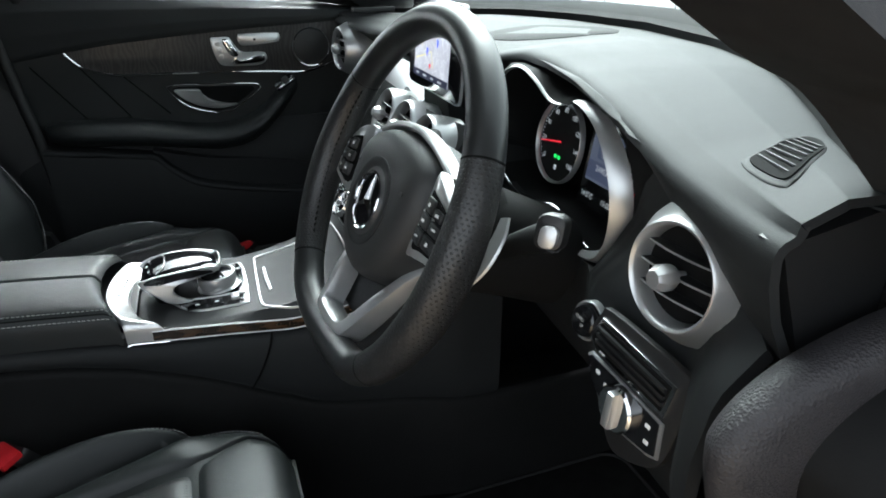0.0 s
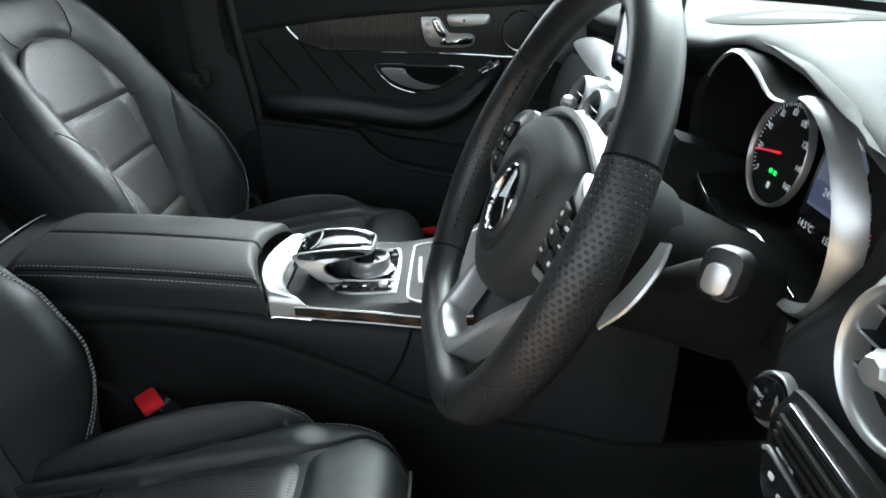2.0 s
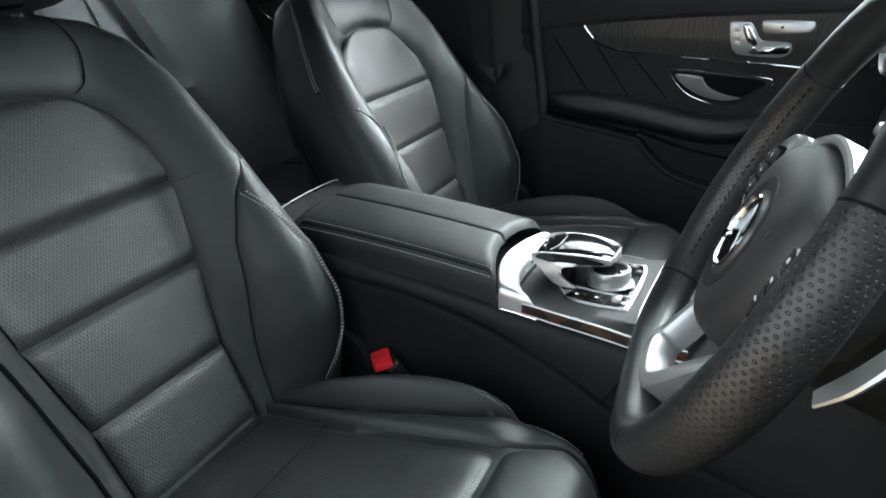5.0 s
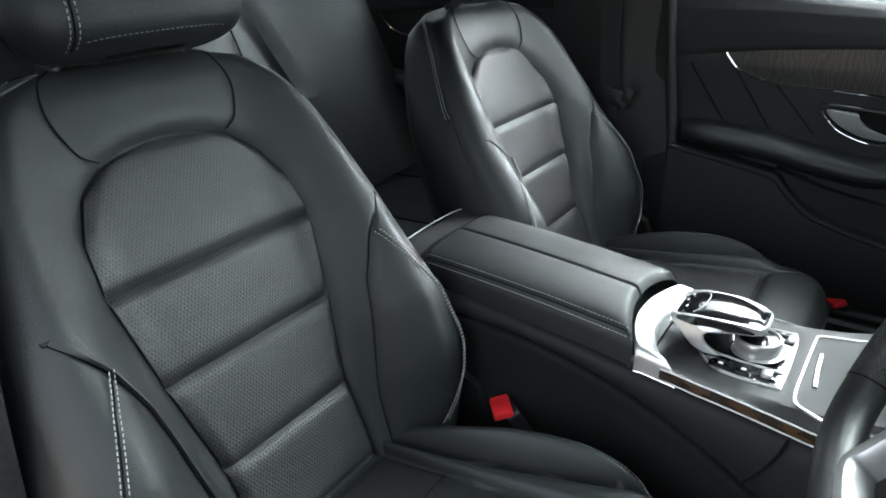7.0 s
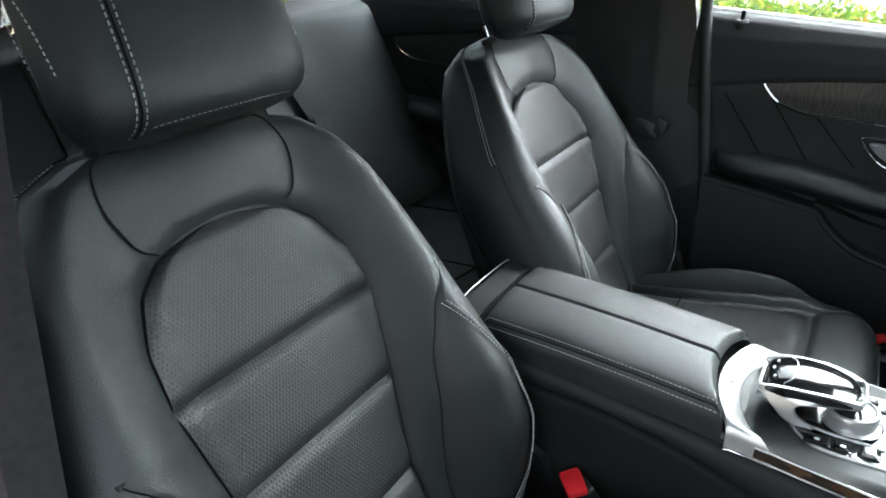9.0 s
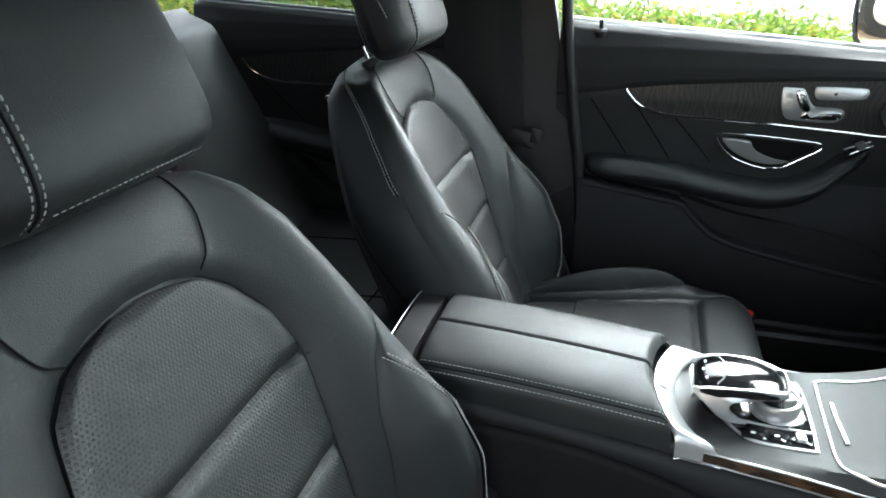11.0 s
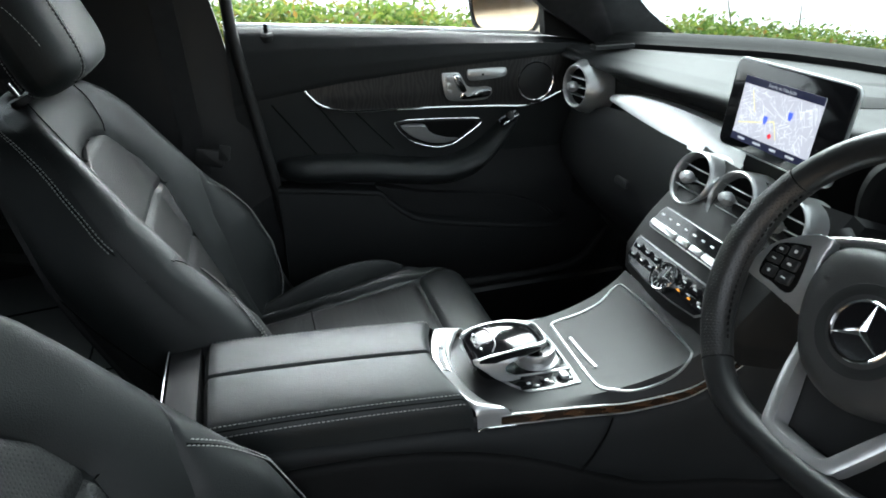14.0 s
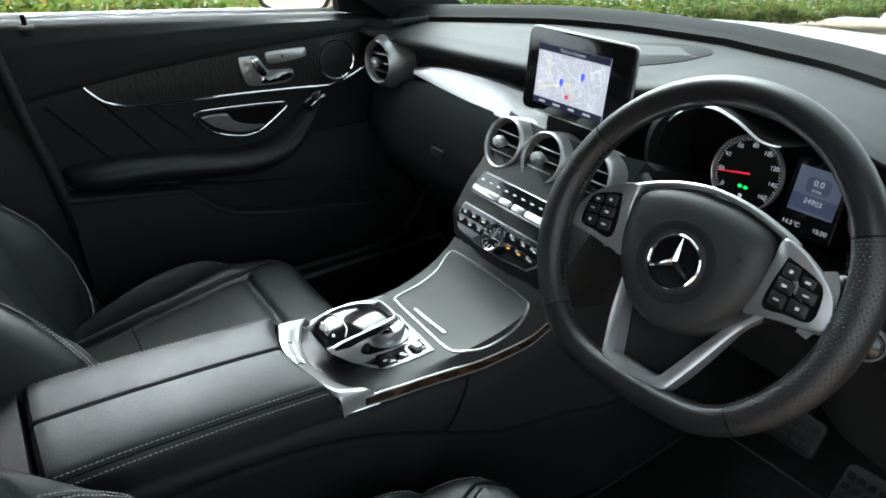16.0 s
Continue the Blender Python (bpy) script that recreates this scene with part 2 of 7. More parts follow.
def frames(path, closed, up):
    out, n = [], len(path)
    for i, p in enumerate(path):
        a, b = path[i - 1] if closed or i else path[0], path[(i + 1) % n] if closed or i + 1 < n else path[-1]
        t = (b - a).normalized()
        side = t.cross(Vector(up)).normalized()
        out.append((p, side, side.cross(t).normalized()))
    return out


def sweep(path, profile, closed=False, up=(0, 0, 1), bm=None, scale=None, uv=False):
    """Carries a profile of (side, up) along a path. scale(i/n) swells it. uv: metres round and along."""
    path = [Vector(p) for p in path]
    bm = bm or bmesh.new()
    rows, n, m = [], len(path), len(profile)
    for i, (p, side, high) in enumerate(frames(path, closed, up)):
        k = scale(i / (n - 1)) if scale else 1.0
        rows.append([bm.verts.new(p + side * a * k + high * b * k) for a, b in profile])
    layer = bm.loops.layers.uv.new("UVMap") if uv else None
    along = [0.0]
    for i in range(1, n + 1):
        along.append(along[-1] + (path[i % n] - path[i - 1]).length)
    around = [0.0]
    for j in range(1, m + 1):
        around.append(around[-1] + math.dist(profile[j % m], profile[j - 1]))
    for i in range(n if closed else n - 1):
        for j in range(m):
            f = bm.faces.new((rows[i][j], rows[i][(j + 1) % m], rows[(i + 1) % n][(j + 1) % m], rows[(i + 1) % n][j]))
            if uv:
                for loop, (a, b) in zip(f.loops, ((i, j), (i, j + 1), (i + 1, j + 1), (i + 1, j))):
                    loop[layer].uv = (around[b], along[a])
    if not closed:
        bm.faces.new(rows[0]), bm.faces.new(rows[-1])
    return bm


def oval(a, b=None, n=12, power=1.0):
    b = b or a
    out = []
    for i in range(n):
        c, s = math.cos(2 * math.pi * i / n), math.sin(2 * math.pi * i / n)
        out.append((a * math.copysign(abs(c) ** power, c), b * math.copysign(abs(s) ** power, s)))
    return out


def rounded(w, h, r, n=4):
    """A rectangle w x h about the origin with corner radius r."""
    out = []
    for cx, cy, a in ((w / 2 - r, h / 2 - r, 0), (r - w / 2, h / 2 - r, 90), (r - w / 2, r - h / 2, 180), (w / 2 - r, r - h / 2, 270)):
        out += [(cx + r * math.cos(radians(a + 90 * k / n)), cy + r * math.sin(radians(a + 90 * k / n))) for k in range(n + 1)]
    return out


def slab(outline, place, depth, edge=0.0, bm=None, crown=0.0):
    """A plate with the outline (u, v) whose point (u, v, w) lies at place(u, v, w): from w = 0 up to depth, its upper rim rounded by edge."""
    bm = bm or bmesh.new()
    cx, cy = sum(p[0] for p in outline) / len(outline), sum(p[1] for p in outline) / len(outline)

    def ring(inset, w):
        out = []
        for u, v in outline:
            d = math.hypot(u - cx, v - cy) or 1.0
            k = max(0.0, 1 - inset / d)
            out.append(place(cx + (u - cx) * k, cy + (v - cy) * k, w))
        return out

    rings = [ring(0, 0), ring(0, depth - edge)]
    if edge:
        rings += [ring(edge * 0.3, depth - edge * 0.3), ring(edge, depth)]
    if crown:
        far = max(math.hypot(u - cx, v - cy) for u, v in outline)
        rings += [ring(far * q, depth + crown * (1 - (1 - q) ** 2)) for q in (0.25, 0.5, 0.8)]
    return loft(rings, True, True, bm)


def frame_at(origin, u, v):
    """place() for slab: u and v directions, w along u x v."""
    o, u, v = Vector(origin), Vector(u).normalized(), Vector(v).normalized()
    w = u.cross(v).normalized()
    return lambda a, b, c=0.0: o + a * u + b * v + c * w


def lathe(profile, origin, axis, n=32, up=(0, 0, 1), bm=None, caps=False, closed=False):
    """Turns (radius, height) about axis."""
    bm = bm or bmesh.new()
    o, w = Vector(origin), Vector(axis).normalized()
    u = Vector(up).cross(w).normalized()
    v = w.cross(u)
    rings = [[o + h * w + r * (math.cos(2 * math.pi * i / n) * u + math.sin(2 * math.pi * i / n) * v) for i in range(n)] for r, h in profile]
    if closed:
        rings.append(rings[0])
        loft(rings, True, False, bm)
        bmesh.ops.remove_doubles(bm, verts=bm.verts, dist=1e-6)
        return bm
    return loft(rings, True, caps, bm)


def box(lo, hi, bevel=0.0, bm=None):
    own = bmesh.new()
    bmesh.ops.create_cube(own, size=1.0)
    for v in own.verts:
        v.co = Vector([lo[k] + (v.co[k] + 0.5) * (hi[k] - lo[k]) for k in range(3)])
    if bevel:
        bmesh.ops.bevel(own, geom=own.edges[:], offset=bevel, segments=3, affect="EDGES", profile=0.7)
    if bm is None:
        return own
    return merge(bm, own)


def merge(bm, other):
    me = bpy.data.meshes.new("temporary")
    other.to_mesh(me)
    other.free()
    bm.from_mesh(me)
    bpy.data.meshes.remove(me)
    return bm


def tube(points, radius, closed=False, up=(0, 0, 1), n=8, smooth=6, bm=None):
    return sweep(curve(points, smooth, closed) if smooth else points, oval(radius, n=n), closed, up, bm)


def stitches(path, side, length=0.0036, gap=0.0018, width=0.0005, lift=0.0006, bm=None):
    """Thread stitches: short rounded dashes along a path; side gives the surface normal."""
    bm = bm or bmesh.new()
    path = [Vector(p) for p in path]
    side = Vector(side).normalized()
    rest, i, dist = 0.0, 0, [0.0]
    for a, b in zip(path, path[1:]):
        dist.append(dist[-1] + (b - a).length)

    def at(s):
        k = min(max(np.searchsorted(dist, s) - 1, 0), len(path) - 2)
        t = (s - dist[k]) / max(dist[k + 1] - dist[k], 1e-9)
        return path[k].lerp(path[k + 1], t)

    s = 0.0
    while s + length < dist[-1]:
        a, b = at(s), at(s + length)
        d = (b - a).normalized()
        q = d.cross(side).normalized() * width
        up = side * lift
        vs = [bm.verts.new(p) for p in (a - q, a + q, b + q, b - q, a.lerp(b, 0.2) - q * 0.6 + up, a.lerp(b, 0.2) + q * 0.6 + up, a.lerp(b, 0.8) + q * 0.6 + up, a.lerp(b, 0.8) - q * 0.6 + up)]
        for f in ((0, 1, 5, 4), (1, 2, 6, 5), (2, 3, 7, 6), (3, 0, 4, 7), (4, 5, 6, 7)):
            bm.faces.new([vs[x] for x in f])
        s += length + gap
    return bm


def lerp_table(table, x):
    return float(np.interp(x, [r[0] for r in table], [r[1] for r in table]))


def smooth_table(points, n=8):
    """A (key, value) table rounded through its points."""
    return [(p.x, p.y) for p in curve([(a, b, 0) for a, b in points], n)]


def smoothstep(t):
    t = min(1.0, max(0.0, t))
    return t * t * (3 - 2 * t)


# ---- the car's shell: x forward, y to the car's left, z up from the ground ----
FRONT_ARC = [(-0.72, 0.07), (-0.66, 0.135), (-0.57, 0.21), (-0.45, 0.295), (-0.35, 0.355), (-0.2, 0.41), (0, 0.43), (0.2, 0.41), (0.35, 0.355), (0.45, 0.295), (0.57, 0.21), (0.66, 0.135), (0.72, 0.07)]
ARC_Z = [(-0.72, 0.980), (-0.66, 0.973), (-0.57, 0.964), (-0.35, 0.972), (0, 0.976), (0.35, 0.972), (0.57, 0.962), (0.72, 0.955)]
CREST = [(-0.72, 0.0), (-0.70, 0.005), (-0.65, 0.018), (-0.57, 0.035), (-0.50, 0.05), (-0.42, 0.066), (-0.36, 0.08), (-0.26, 0.10), (-0.17, 0.115), (-0.12, 0.118), (-0.07, 0.112), (0.0, 0.105), (0.19, 0.088), (0.32, 0.072), (0.47, 0.058), (0.60, 0.05), (0.72, 0.05)]
CREST_Z = [(-0.72, 0.964), (-0.69, 0.961), (-0.65, 0.960), (-0.57, 0.964), (-0.50, 0.973), (-0.42, 0.984), (-0.36, 0.989), (-0.26, 0.990), (-0.17, 0.986), (-0.12, 0.978), (-0.07, 0.967), (0.0, 0.962), (0.32, 0.955), (0.6, 0.952), (0.72, 0.95)]

structure("floor", box((-1.75, -0.72, 0.22), (0.62, 0.72, 0.26)), CARPET, "black carpeted car floor")
structure("wall_front", box((0.60, -0.72, 0.26), (0.64, 0.72, 0.90)), CARPET, "dark carpeted bulkhead under the dashboard")
structure("wall_rear", box((-1.80, -0.72, 0.22), (-1.76, 0.72, 1.0)), HEADLINER, "dark rear bulkhead behind the back seat")


def roof_point(u, v):
    x, y = -1.75 + 1.62 * u, -0.60 + 1.20 * v
    return x, y, 1.375 + 0.035 * (1 - (2 * v - 1) ** 2) - 0.05 * max(0, (u - 0.7) / 0.3) ** 2 - 0.12 * max(0, (0.35 - u) / 0.35) ** 2


structure("ceiling", sheet(roof_point, 16, 10, -0.012), HEADLINER, "black headliner under the roof")
structure("roof_skin", sheet(lambda u, v: Vector(roof_point(u, v)) + Vector((0, 0, 0.03)), 16, 10, -0.004), PAINT, "silver painted car roof")


def pillar(name, rear, front, mat, label, thick=0.035):
    """A roof pillar's trim as a skin between a rear and a front edge, with depth outwards."""
    a, b = curve(rear, 6), curve(front, 6)
    side = 1 if a[0].y > 0 else -1
    rings = []
    for p, q in zip(a, b):
        out = Vector((0, side * thick, 0))
        mid = p.lerp(q, 0.5) - out * 0.35
        rings.append([p, p.lerp(mid, 0.6) - out * 0.12, mid, q.lerp(mid, 0.6) - out * 0.12, q, q + out, p + out])
    return structure(name, loft(rings), mat, label)


pillar("pillar_a_left", [(0.14, 0.68, 0.955), (0.045, 0.675, 1.016), (-0.03, 0.67, 1.066), (-0.20, 0.63, 1.22), (-0.34, 0.60, 1.37)],
       [(0.34, 0.66, 0.965), (0.263, 0.655, 1.017), (0.215, 0.65, 1.056), (0.02, 0.60, 1.23), (-0.16, 0.545, 1.38)], HEADLINER, "dark fabric-covered windscreen pillar")
pillar("pillar_a_right", [(0.112, -0.70, 0.950), (0.077, -0.70, 0.982), (0.009, -0.70, 1.041), (-0.062, -0.70, 1.078), (-0.25, -0.65, 1.22), (-0.36, -0.60, 1.37)],
       [(0.36, -0.68, 0.955), (0.32, -0.67, 0.99), (0.25, -0.66, 1.05), (0.17, -0.65, 1.10), (-0.02, -0.60, 1.25), (-0.16, -0.545, 1.38)], HEADLINER, "dark fabric-covered windscreen pillar by the open door", 0.10)
# centre pillar of the far side, with its upper and lower trims
pillar("pillar_b_left", [(-0.97, 0.705, 0.40), (-0.97, 0.705, 0.80), (-0.965, 0.69, 1.08), (-0.97, 0.60, 1.37)],
       [(-0.55, 0.705, 0.40), (-0.64, 0.71, 0.72), (-0.70, 0.70, 1.08), (-0.76, 0.60, 1.37)], PLASTIC, "dark plastic centre pillar trim")
# centre pillar of the near side, beside the open door
pillar("pillar_b_right", [(-0.84, -0.70, 0.40), (-0.85, -0.68, 0.72), (-0.86, -0.65, 0.96), (-0.865, -0.64, 1.10), (-0.87, -0.63, 1.19), (-0.90, -0.60, 1.37)],
       [(-0.74, -0.69, 0.40), (-0.765, -0.665, 0.72), (-0.785, -0.632, 0.96), (-0.770, -0.622, 1.10), (-0.745, -0.612, 1.19), (-0.76, -0.585, 1.37)], FABRIC, "grey fabric centre pillar trim beside the open door")
# rails over doors and header over windscreen, unseen, added to cut high sky light
for s, name in ((1, "trim_rail_left"), (-1, "trim_rail_right")):
    rail = curve([(-0.14, s * 0.545, 1.335), (-0.36, s * 0.600, 1.345), (-0.75, s * 0.615, 1.350), (-1.15, s * 0.610, 1.330), (-1.70, s * 0.570, 1.270)], 6)
    structure(name, sweep(rail, [(-0.035, -0.055), (0.030, -0.050), (0.040, 0.0), (0.030, 0.045), (-0.035, 0.045)]), HEADLINER, "dark roof rail trim over the doors, added out of view")
structure("trim_header", sweep(curve([(-0.145, -0.53, 1.345), (-0.115, -0.25, 1.365), (-0.105, 0.0, 1.370), (-0.115, 0.25, 1.365), (-0.145, 0.53, 1.345)], 5), [(-0.05, -0.02), (0.03, -0.015), (0.03, 0.03), (-0.05, 0.03)]), HEADLINER, "dark windscreen header trim, added out of view")
structure("sill_right", box((-0.9, -0.78, 0.22), (0.25, -0.66, 0.36), 0.02), PLASTIC, "black plastic door sill")
structure("sill_left", box((-0.9, 0.64, 0.22), (0.25, 0.78, 0.385), 0.02), PLASTIC, "dark grey door sill strip")
structure("wall_rear_right", box((-1.76, -0.76, 0.22), (-0.84, -0.70, 1.04), 0.02), SOFT, "dark rear door trim on the driver's side")


def arc_x(table, y):
    return lerp_table(table, y)


# windscreen, its black base trim and the bonnet
def screen_point(u, v):
    y = -0.66 + 1.32 * v
    top = 0.60 / 0.66 * y * 0.86
    x0, x1 = arc_x(FRONT_ARC, y) + 0.03, -0.13 + 0.03 * (1 - (2 * v - 1) ** 2)
    return x0 + (x1 - x0) * u, y + (top - y) * u, 0.975 + 0.405 * u + 0.03 * math.sin(math.pi * u) * 0.6


window = structure("window_1", sheet(screen_point, 10, 16), SCREEN, "clear laminated windscreen glass")
window.data.flip_normals()
rim = [(arc_x(FRONT_ARC, y) + 0.012, y, lerp_table(ARC_Z, y) + 0.006) for y in np.linspace(-0.66, 0.66, 25)]
structure("trim_windscreen_base", sweep([Vector(p) for p in rim], [(-0.022, -0.012), (-0.02, 0.006), (-0.004, 0.012), (0.012, 0.022), (0.034, 0.025), (0.038, -0.012)]), DARK, "black plastic cowl along the windscreen base")


def bonnet_point(u, v):
    y = -0.74 + 1.48 * v
    k = 1 - (2 * v - 1) ** 2
    return 0.30 + 0.35 * k ** 0.5 * 0.6 + 1.2 * u, y * (1 - 0.12 * u * u), 0.930 + 0.045 * k - 0.10 * u - 0.13 * u ** 3


structure("bonnet", sheet(bonnet_point, 14, 18, 0.01), PAINT, "silver painted bonnet outside the windscreen")
side_skin = sheet(lambda u, v: (-1.8 + 3.3 * u, 0.90 - 0.03 * (2 * v - 1) ** 2 - 0.02 * abs(2 * u - 1) ** 3, 0.22 + (0.74 - 0.20 * smoothstep((-1.8 + 3.3 * u - 0.12) / 0.55)) * v), 40, 6, -0.02)
structure("body_side", side_skin, PAINT, "silver painted outer body side")

# plain unseen wall, added behind the camera to cut low side light
BLOCK_WALL = grain(mottled(material("dark_block_wall", (0.09, 0.09, 0.09), 0.9), (0.07, 0.07, 0.07), (0.11, 0.11, 0.105), 2.0), 40, 0.5, 0.01, "noise")
structure("wall_light_block", box((-16.0, -9.3, -0.1), (16.0, -9.0, 1.3)), BLOCK_WALL, "plain dark wall added out of view to block side light")
structure("wall_kick_left", box((0.12, 0.716, 0.26), (0.62, 0.745, 0.90)), CARPET, "dark footwell side on the passenger's side")
# rear glass out of view, added with a dark tint to dim the rear cabin
structure("window_4", sheet(lambda u, v: (-1.78 + 0.0 * u - 0.02 * v, -0.62 + 1.24 * u, 0.98 + 0.33 * v), 8, 4, 0.004), TINTED, "dark tinted rear window glass")
structure("window_5", sheet(lambda u, v: (-1.74 + 0.86 * u, -0.72 + 0.12 * v, 1.02 + 0.36 * v), 8, 4, 0.004), TINTED, "dark tinted rear side window glass")

# driver's own door swung wide open on front hinges; unseen, added to block light
HINGE, SWING = Vector((0.13, -0.84, 0)), radians(66)
D_OUT, D_FACE = Vector((-math.cos(SWING), -math.sin(SWING), 0)), Vector((-math.sin(SWING), math.cos(SWING), 0))
open_door = thing("driver_door", "black-trimmed driver's door standing wide open, added out of view", "door", HINGE + Vector((0, 0, 0.24)))
leaf = lambda a, z, n=0.0: HINGE + D_OUT * a + D_FACE * n + Vector((0, 0, z))
part("outer_skin", sheet(lambda u, v: leaf(1.05 * u, 0.24 + 0.72 * v, -0.10 + 0.03 * math.sin(math.pi * v)), 16, 10, 0.006), PAINT, open_door, "silver painted outer skin")
part("inner_trim", sheet(lambda u, v: leaf(1.05 * u, 0.26 + 0.74 * v, 0.03 * math.sin(math.pi * min(1.0, v * 1.2)) - 0.05 * smoothstep((v - 0.9) / 0.1)), 20, 20, -0.02), SOFT, open_door, "black inner door trim")
part("armrest", loft([[leaf(a, 0.70 + dz, n) for n, dz in ((0.0, 0.02), (0.07, 0.02), (0.085, 0.005), (0.08, -0.02), (0.0, -0.05))] for a in np.linspace(0.25, 0.90, 14)]), LEATHER, open_door, "black leather armrest")
part("edge", loft([[leaf(1.05, z, -0.10), leaf(1.065, z, -0.05), leaf(1.05, z, 0.0)] for z in np.linspace(0.26, 0.98, 8)], False), RUBBER, open_door, "dark door edge")
part("window_frame", tube([leaf(0.02, 0.98, -0.05), leaf(0.22, 1.18, -0.09), leaf(0.48, 1.34, -0.13), leaf(0.78, 1.38, -0.15), leaf(1.0, 1.34, -0.13), leaf(1.04, 1.16, -0.09), leaf(1.05, 0.98, -0.05)], 0.022, up=(0.3, 1, 0.2), n=10), RUBBER, open_door, "black window frame")

# ---- dashboard ----
dash = thing("dashboard", "black soft-touch dashboard with silver round vents", "dashboard", (0.2, 0, 0.6))


def upper_pad(u, v):
    y = 0.71 - 1.42 * u
    xf, xc, zc = arc_x(FRONT_ARC, y), arc_x(CREST, y), lerp_table(CREST_Z, y)
    zf = lerp_table(ARC_Z, y)
    flat = lerp_table([(-0.72, 0.0), (-0.50, 0.0), (-0.46, 1), (0.48, 1), (0.53, 0.2), (0.72, 0.2)], y)
    face = lerp_table([(-0.50, 1), (-0.47, 0)], y)
    # from the glass over the flat top, round the crest and back under it
    lipped = [(0.008, 0.018), (0.030, 0.036), (0.058, 0.050)]
    plain = [(0.002, 0.032), (0.010, 0.058), (0.026, 0.088)]
    if y < 0.1:
        drop = lerp_table([(-0.72, 0.088), (-0.60, 0.062), (-0.566, 0.050), (-0.527, 0.036), (-0.46, 0.020), (-0.30, 0.026), (-0.17, 0.034), (-0.10, 0.055), (0.1, 0.07)], y)
        lipped = [(0.004, 0.4 * drop), (0.02, 0.72 * drop), (0.05, drop)]
        plain = [(0.002, 0.36 * drop), (0.010, 0.66 * drop), (0.026, drop)]
    under = [(xc + flat * l[0] + (1 - flat) * (face * q[0] + (1 - face) * (0.004 + 0.02 * k)), zc - (flat * l[1] + (1 - flat) * (face * q[1] + (1 - face) * (0.014 + 0.006 * k)))) for k, (l, q) in enumerate(zip(lipped, plain))]
    knots = [(0.0, xf, zf), (0.3, xf + (xc - xf) * 0.4, zf + 0.4 * (zc - zf) + 0.008), (0.6, xf + (xc - xf) * 0.8, zf + 0.85 * (zc - zf) + 0.005), (0.72, xc + 0.014, zc), (0.76, xc + 0.004, zc - 0.004), (0.79, xc, zc - 0.012),
             (0.85, *under[0]), (0.93, *under[1]), (1.0, *under[2])]
    return lerp_table([(k[0], k[1]) for k in knots], v), y, lerp_table([(k[0], k[2]) for k in knots], v)


part("upper_pad", sheet(upper_pad, 110, 60, -0.006), SOFT, dash, "grained soft-touch upper pad")

# passenger's side: brushed trim and glove box face
TRIM_TOP = [(0.075, 0.49, 0.892), (0.082, 0.40, 0.908), (0.085, 0.28, 0.914), (0.085, 0.18, 0.913), (0.085, 0.125, 0.911), (0.085, 0.06, 0.909)]
TRIM_LOW = [(0.066, 0.485, 0.882), (0.062, 0.40, 0.877), (0.058, 0.28, 0.870), (0.053, 0.18, 0.868), (0.052, 0.135, 0.868), (0.052, 0.06, 0.872)]
ta, tb = curve(TRIM_TOP, 8), curve(TRIM_LOW, 8)
part("trim_panel", loft([[a, a.lerp(b, 0.5) + Vector((-0.003, 0, 0)), b, b + Vector((0.02, 0, 0)), a + Vector((0.02, 0, 0))] for a, b in zip(ta, tb)]), SILVER, dash, "brushed satin silver trim panel")


def glove_face(u, v):
    y = 0.70 - 0.56 * u
    bulge = math.sin(math.pi * min(1, v / 0.8)) ** 0.8
    top = lerp_table([(0.14, 0.872), (0.28, 0.872), (0.40, 0.878), (0.49, 0.868), (0.56, 0.845), (0.70, 0.83)], y)
    x0 = lerp_table([(0.14, 0.055), (0.45, 0.06), (0.56, 0.068), (0.70, 0.10)], y)
    z = top + (0.56 - top) * v
    return x0 - 0.032 * bulge + 0.17 * max(0, v - 0.45) ** 1.6, y, z


part("glove_box", sheet(glove_face, 30, 24, -0.01), SOFT, dash, "black soft-touch glove box face")
part("glove_box_latch", slab(rounded(0.045, 0.016, 0.006), frame_at((0.018, 0.325, 0.765), (0, -1, 0), (0.1, 0, 1)), 0.006, 0.002), PLASTIC, dash)
lines = curve([(0.05, 0.157, 0.862), (0.028, 0.175, 0.82), (0.02, 0.195, 0.77), (0.06, 0.22, 0.69), (0.12, 0.24, 0.62)], 8)
part("glove_box_gap", sweep(lines, oval(0.0014, n=6), up=(1, 0, 0)), GAP, dash)

# backing behind the trims, so that no gap shows the bulkhead
part("carrier", loft([[(x + 0.05, y, 0.60), (x + 0.05, y, 0.94), (0.30, y, 0.96), (0.30, y, 0.60)] for y, x in ((-0.69, 0.05), (-0.5, 0.08), (-0.48, 0.15), (-0.14, 0.15), (0.0, 0.08), (0.2, 0.07), (0.5, 0.05), (0.70, 0.05))]), DARK, dash)


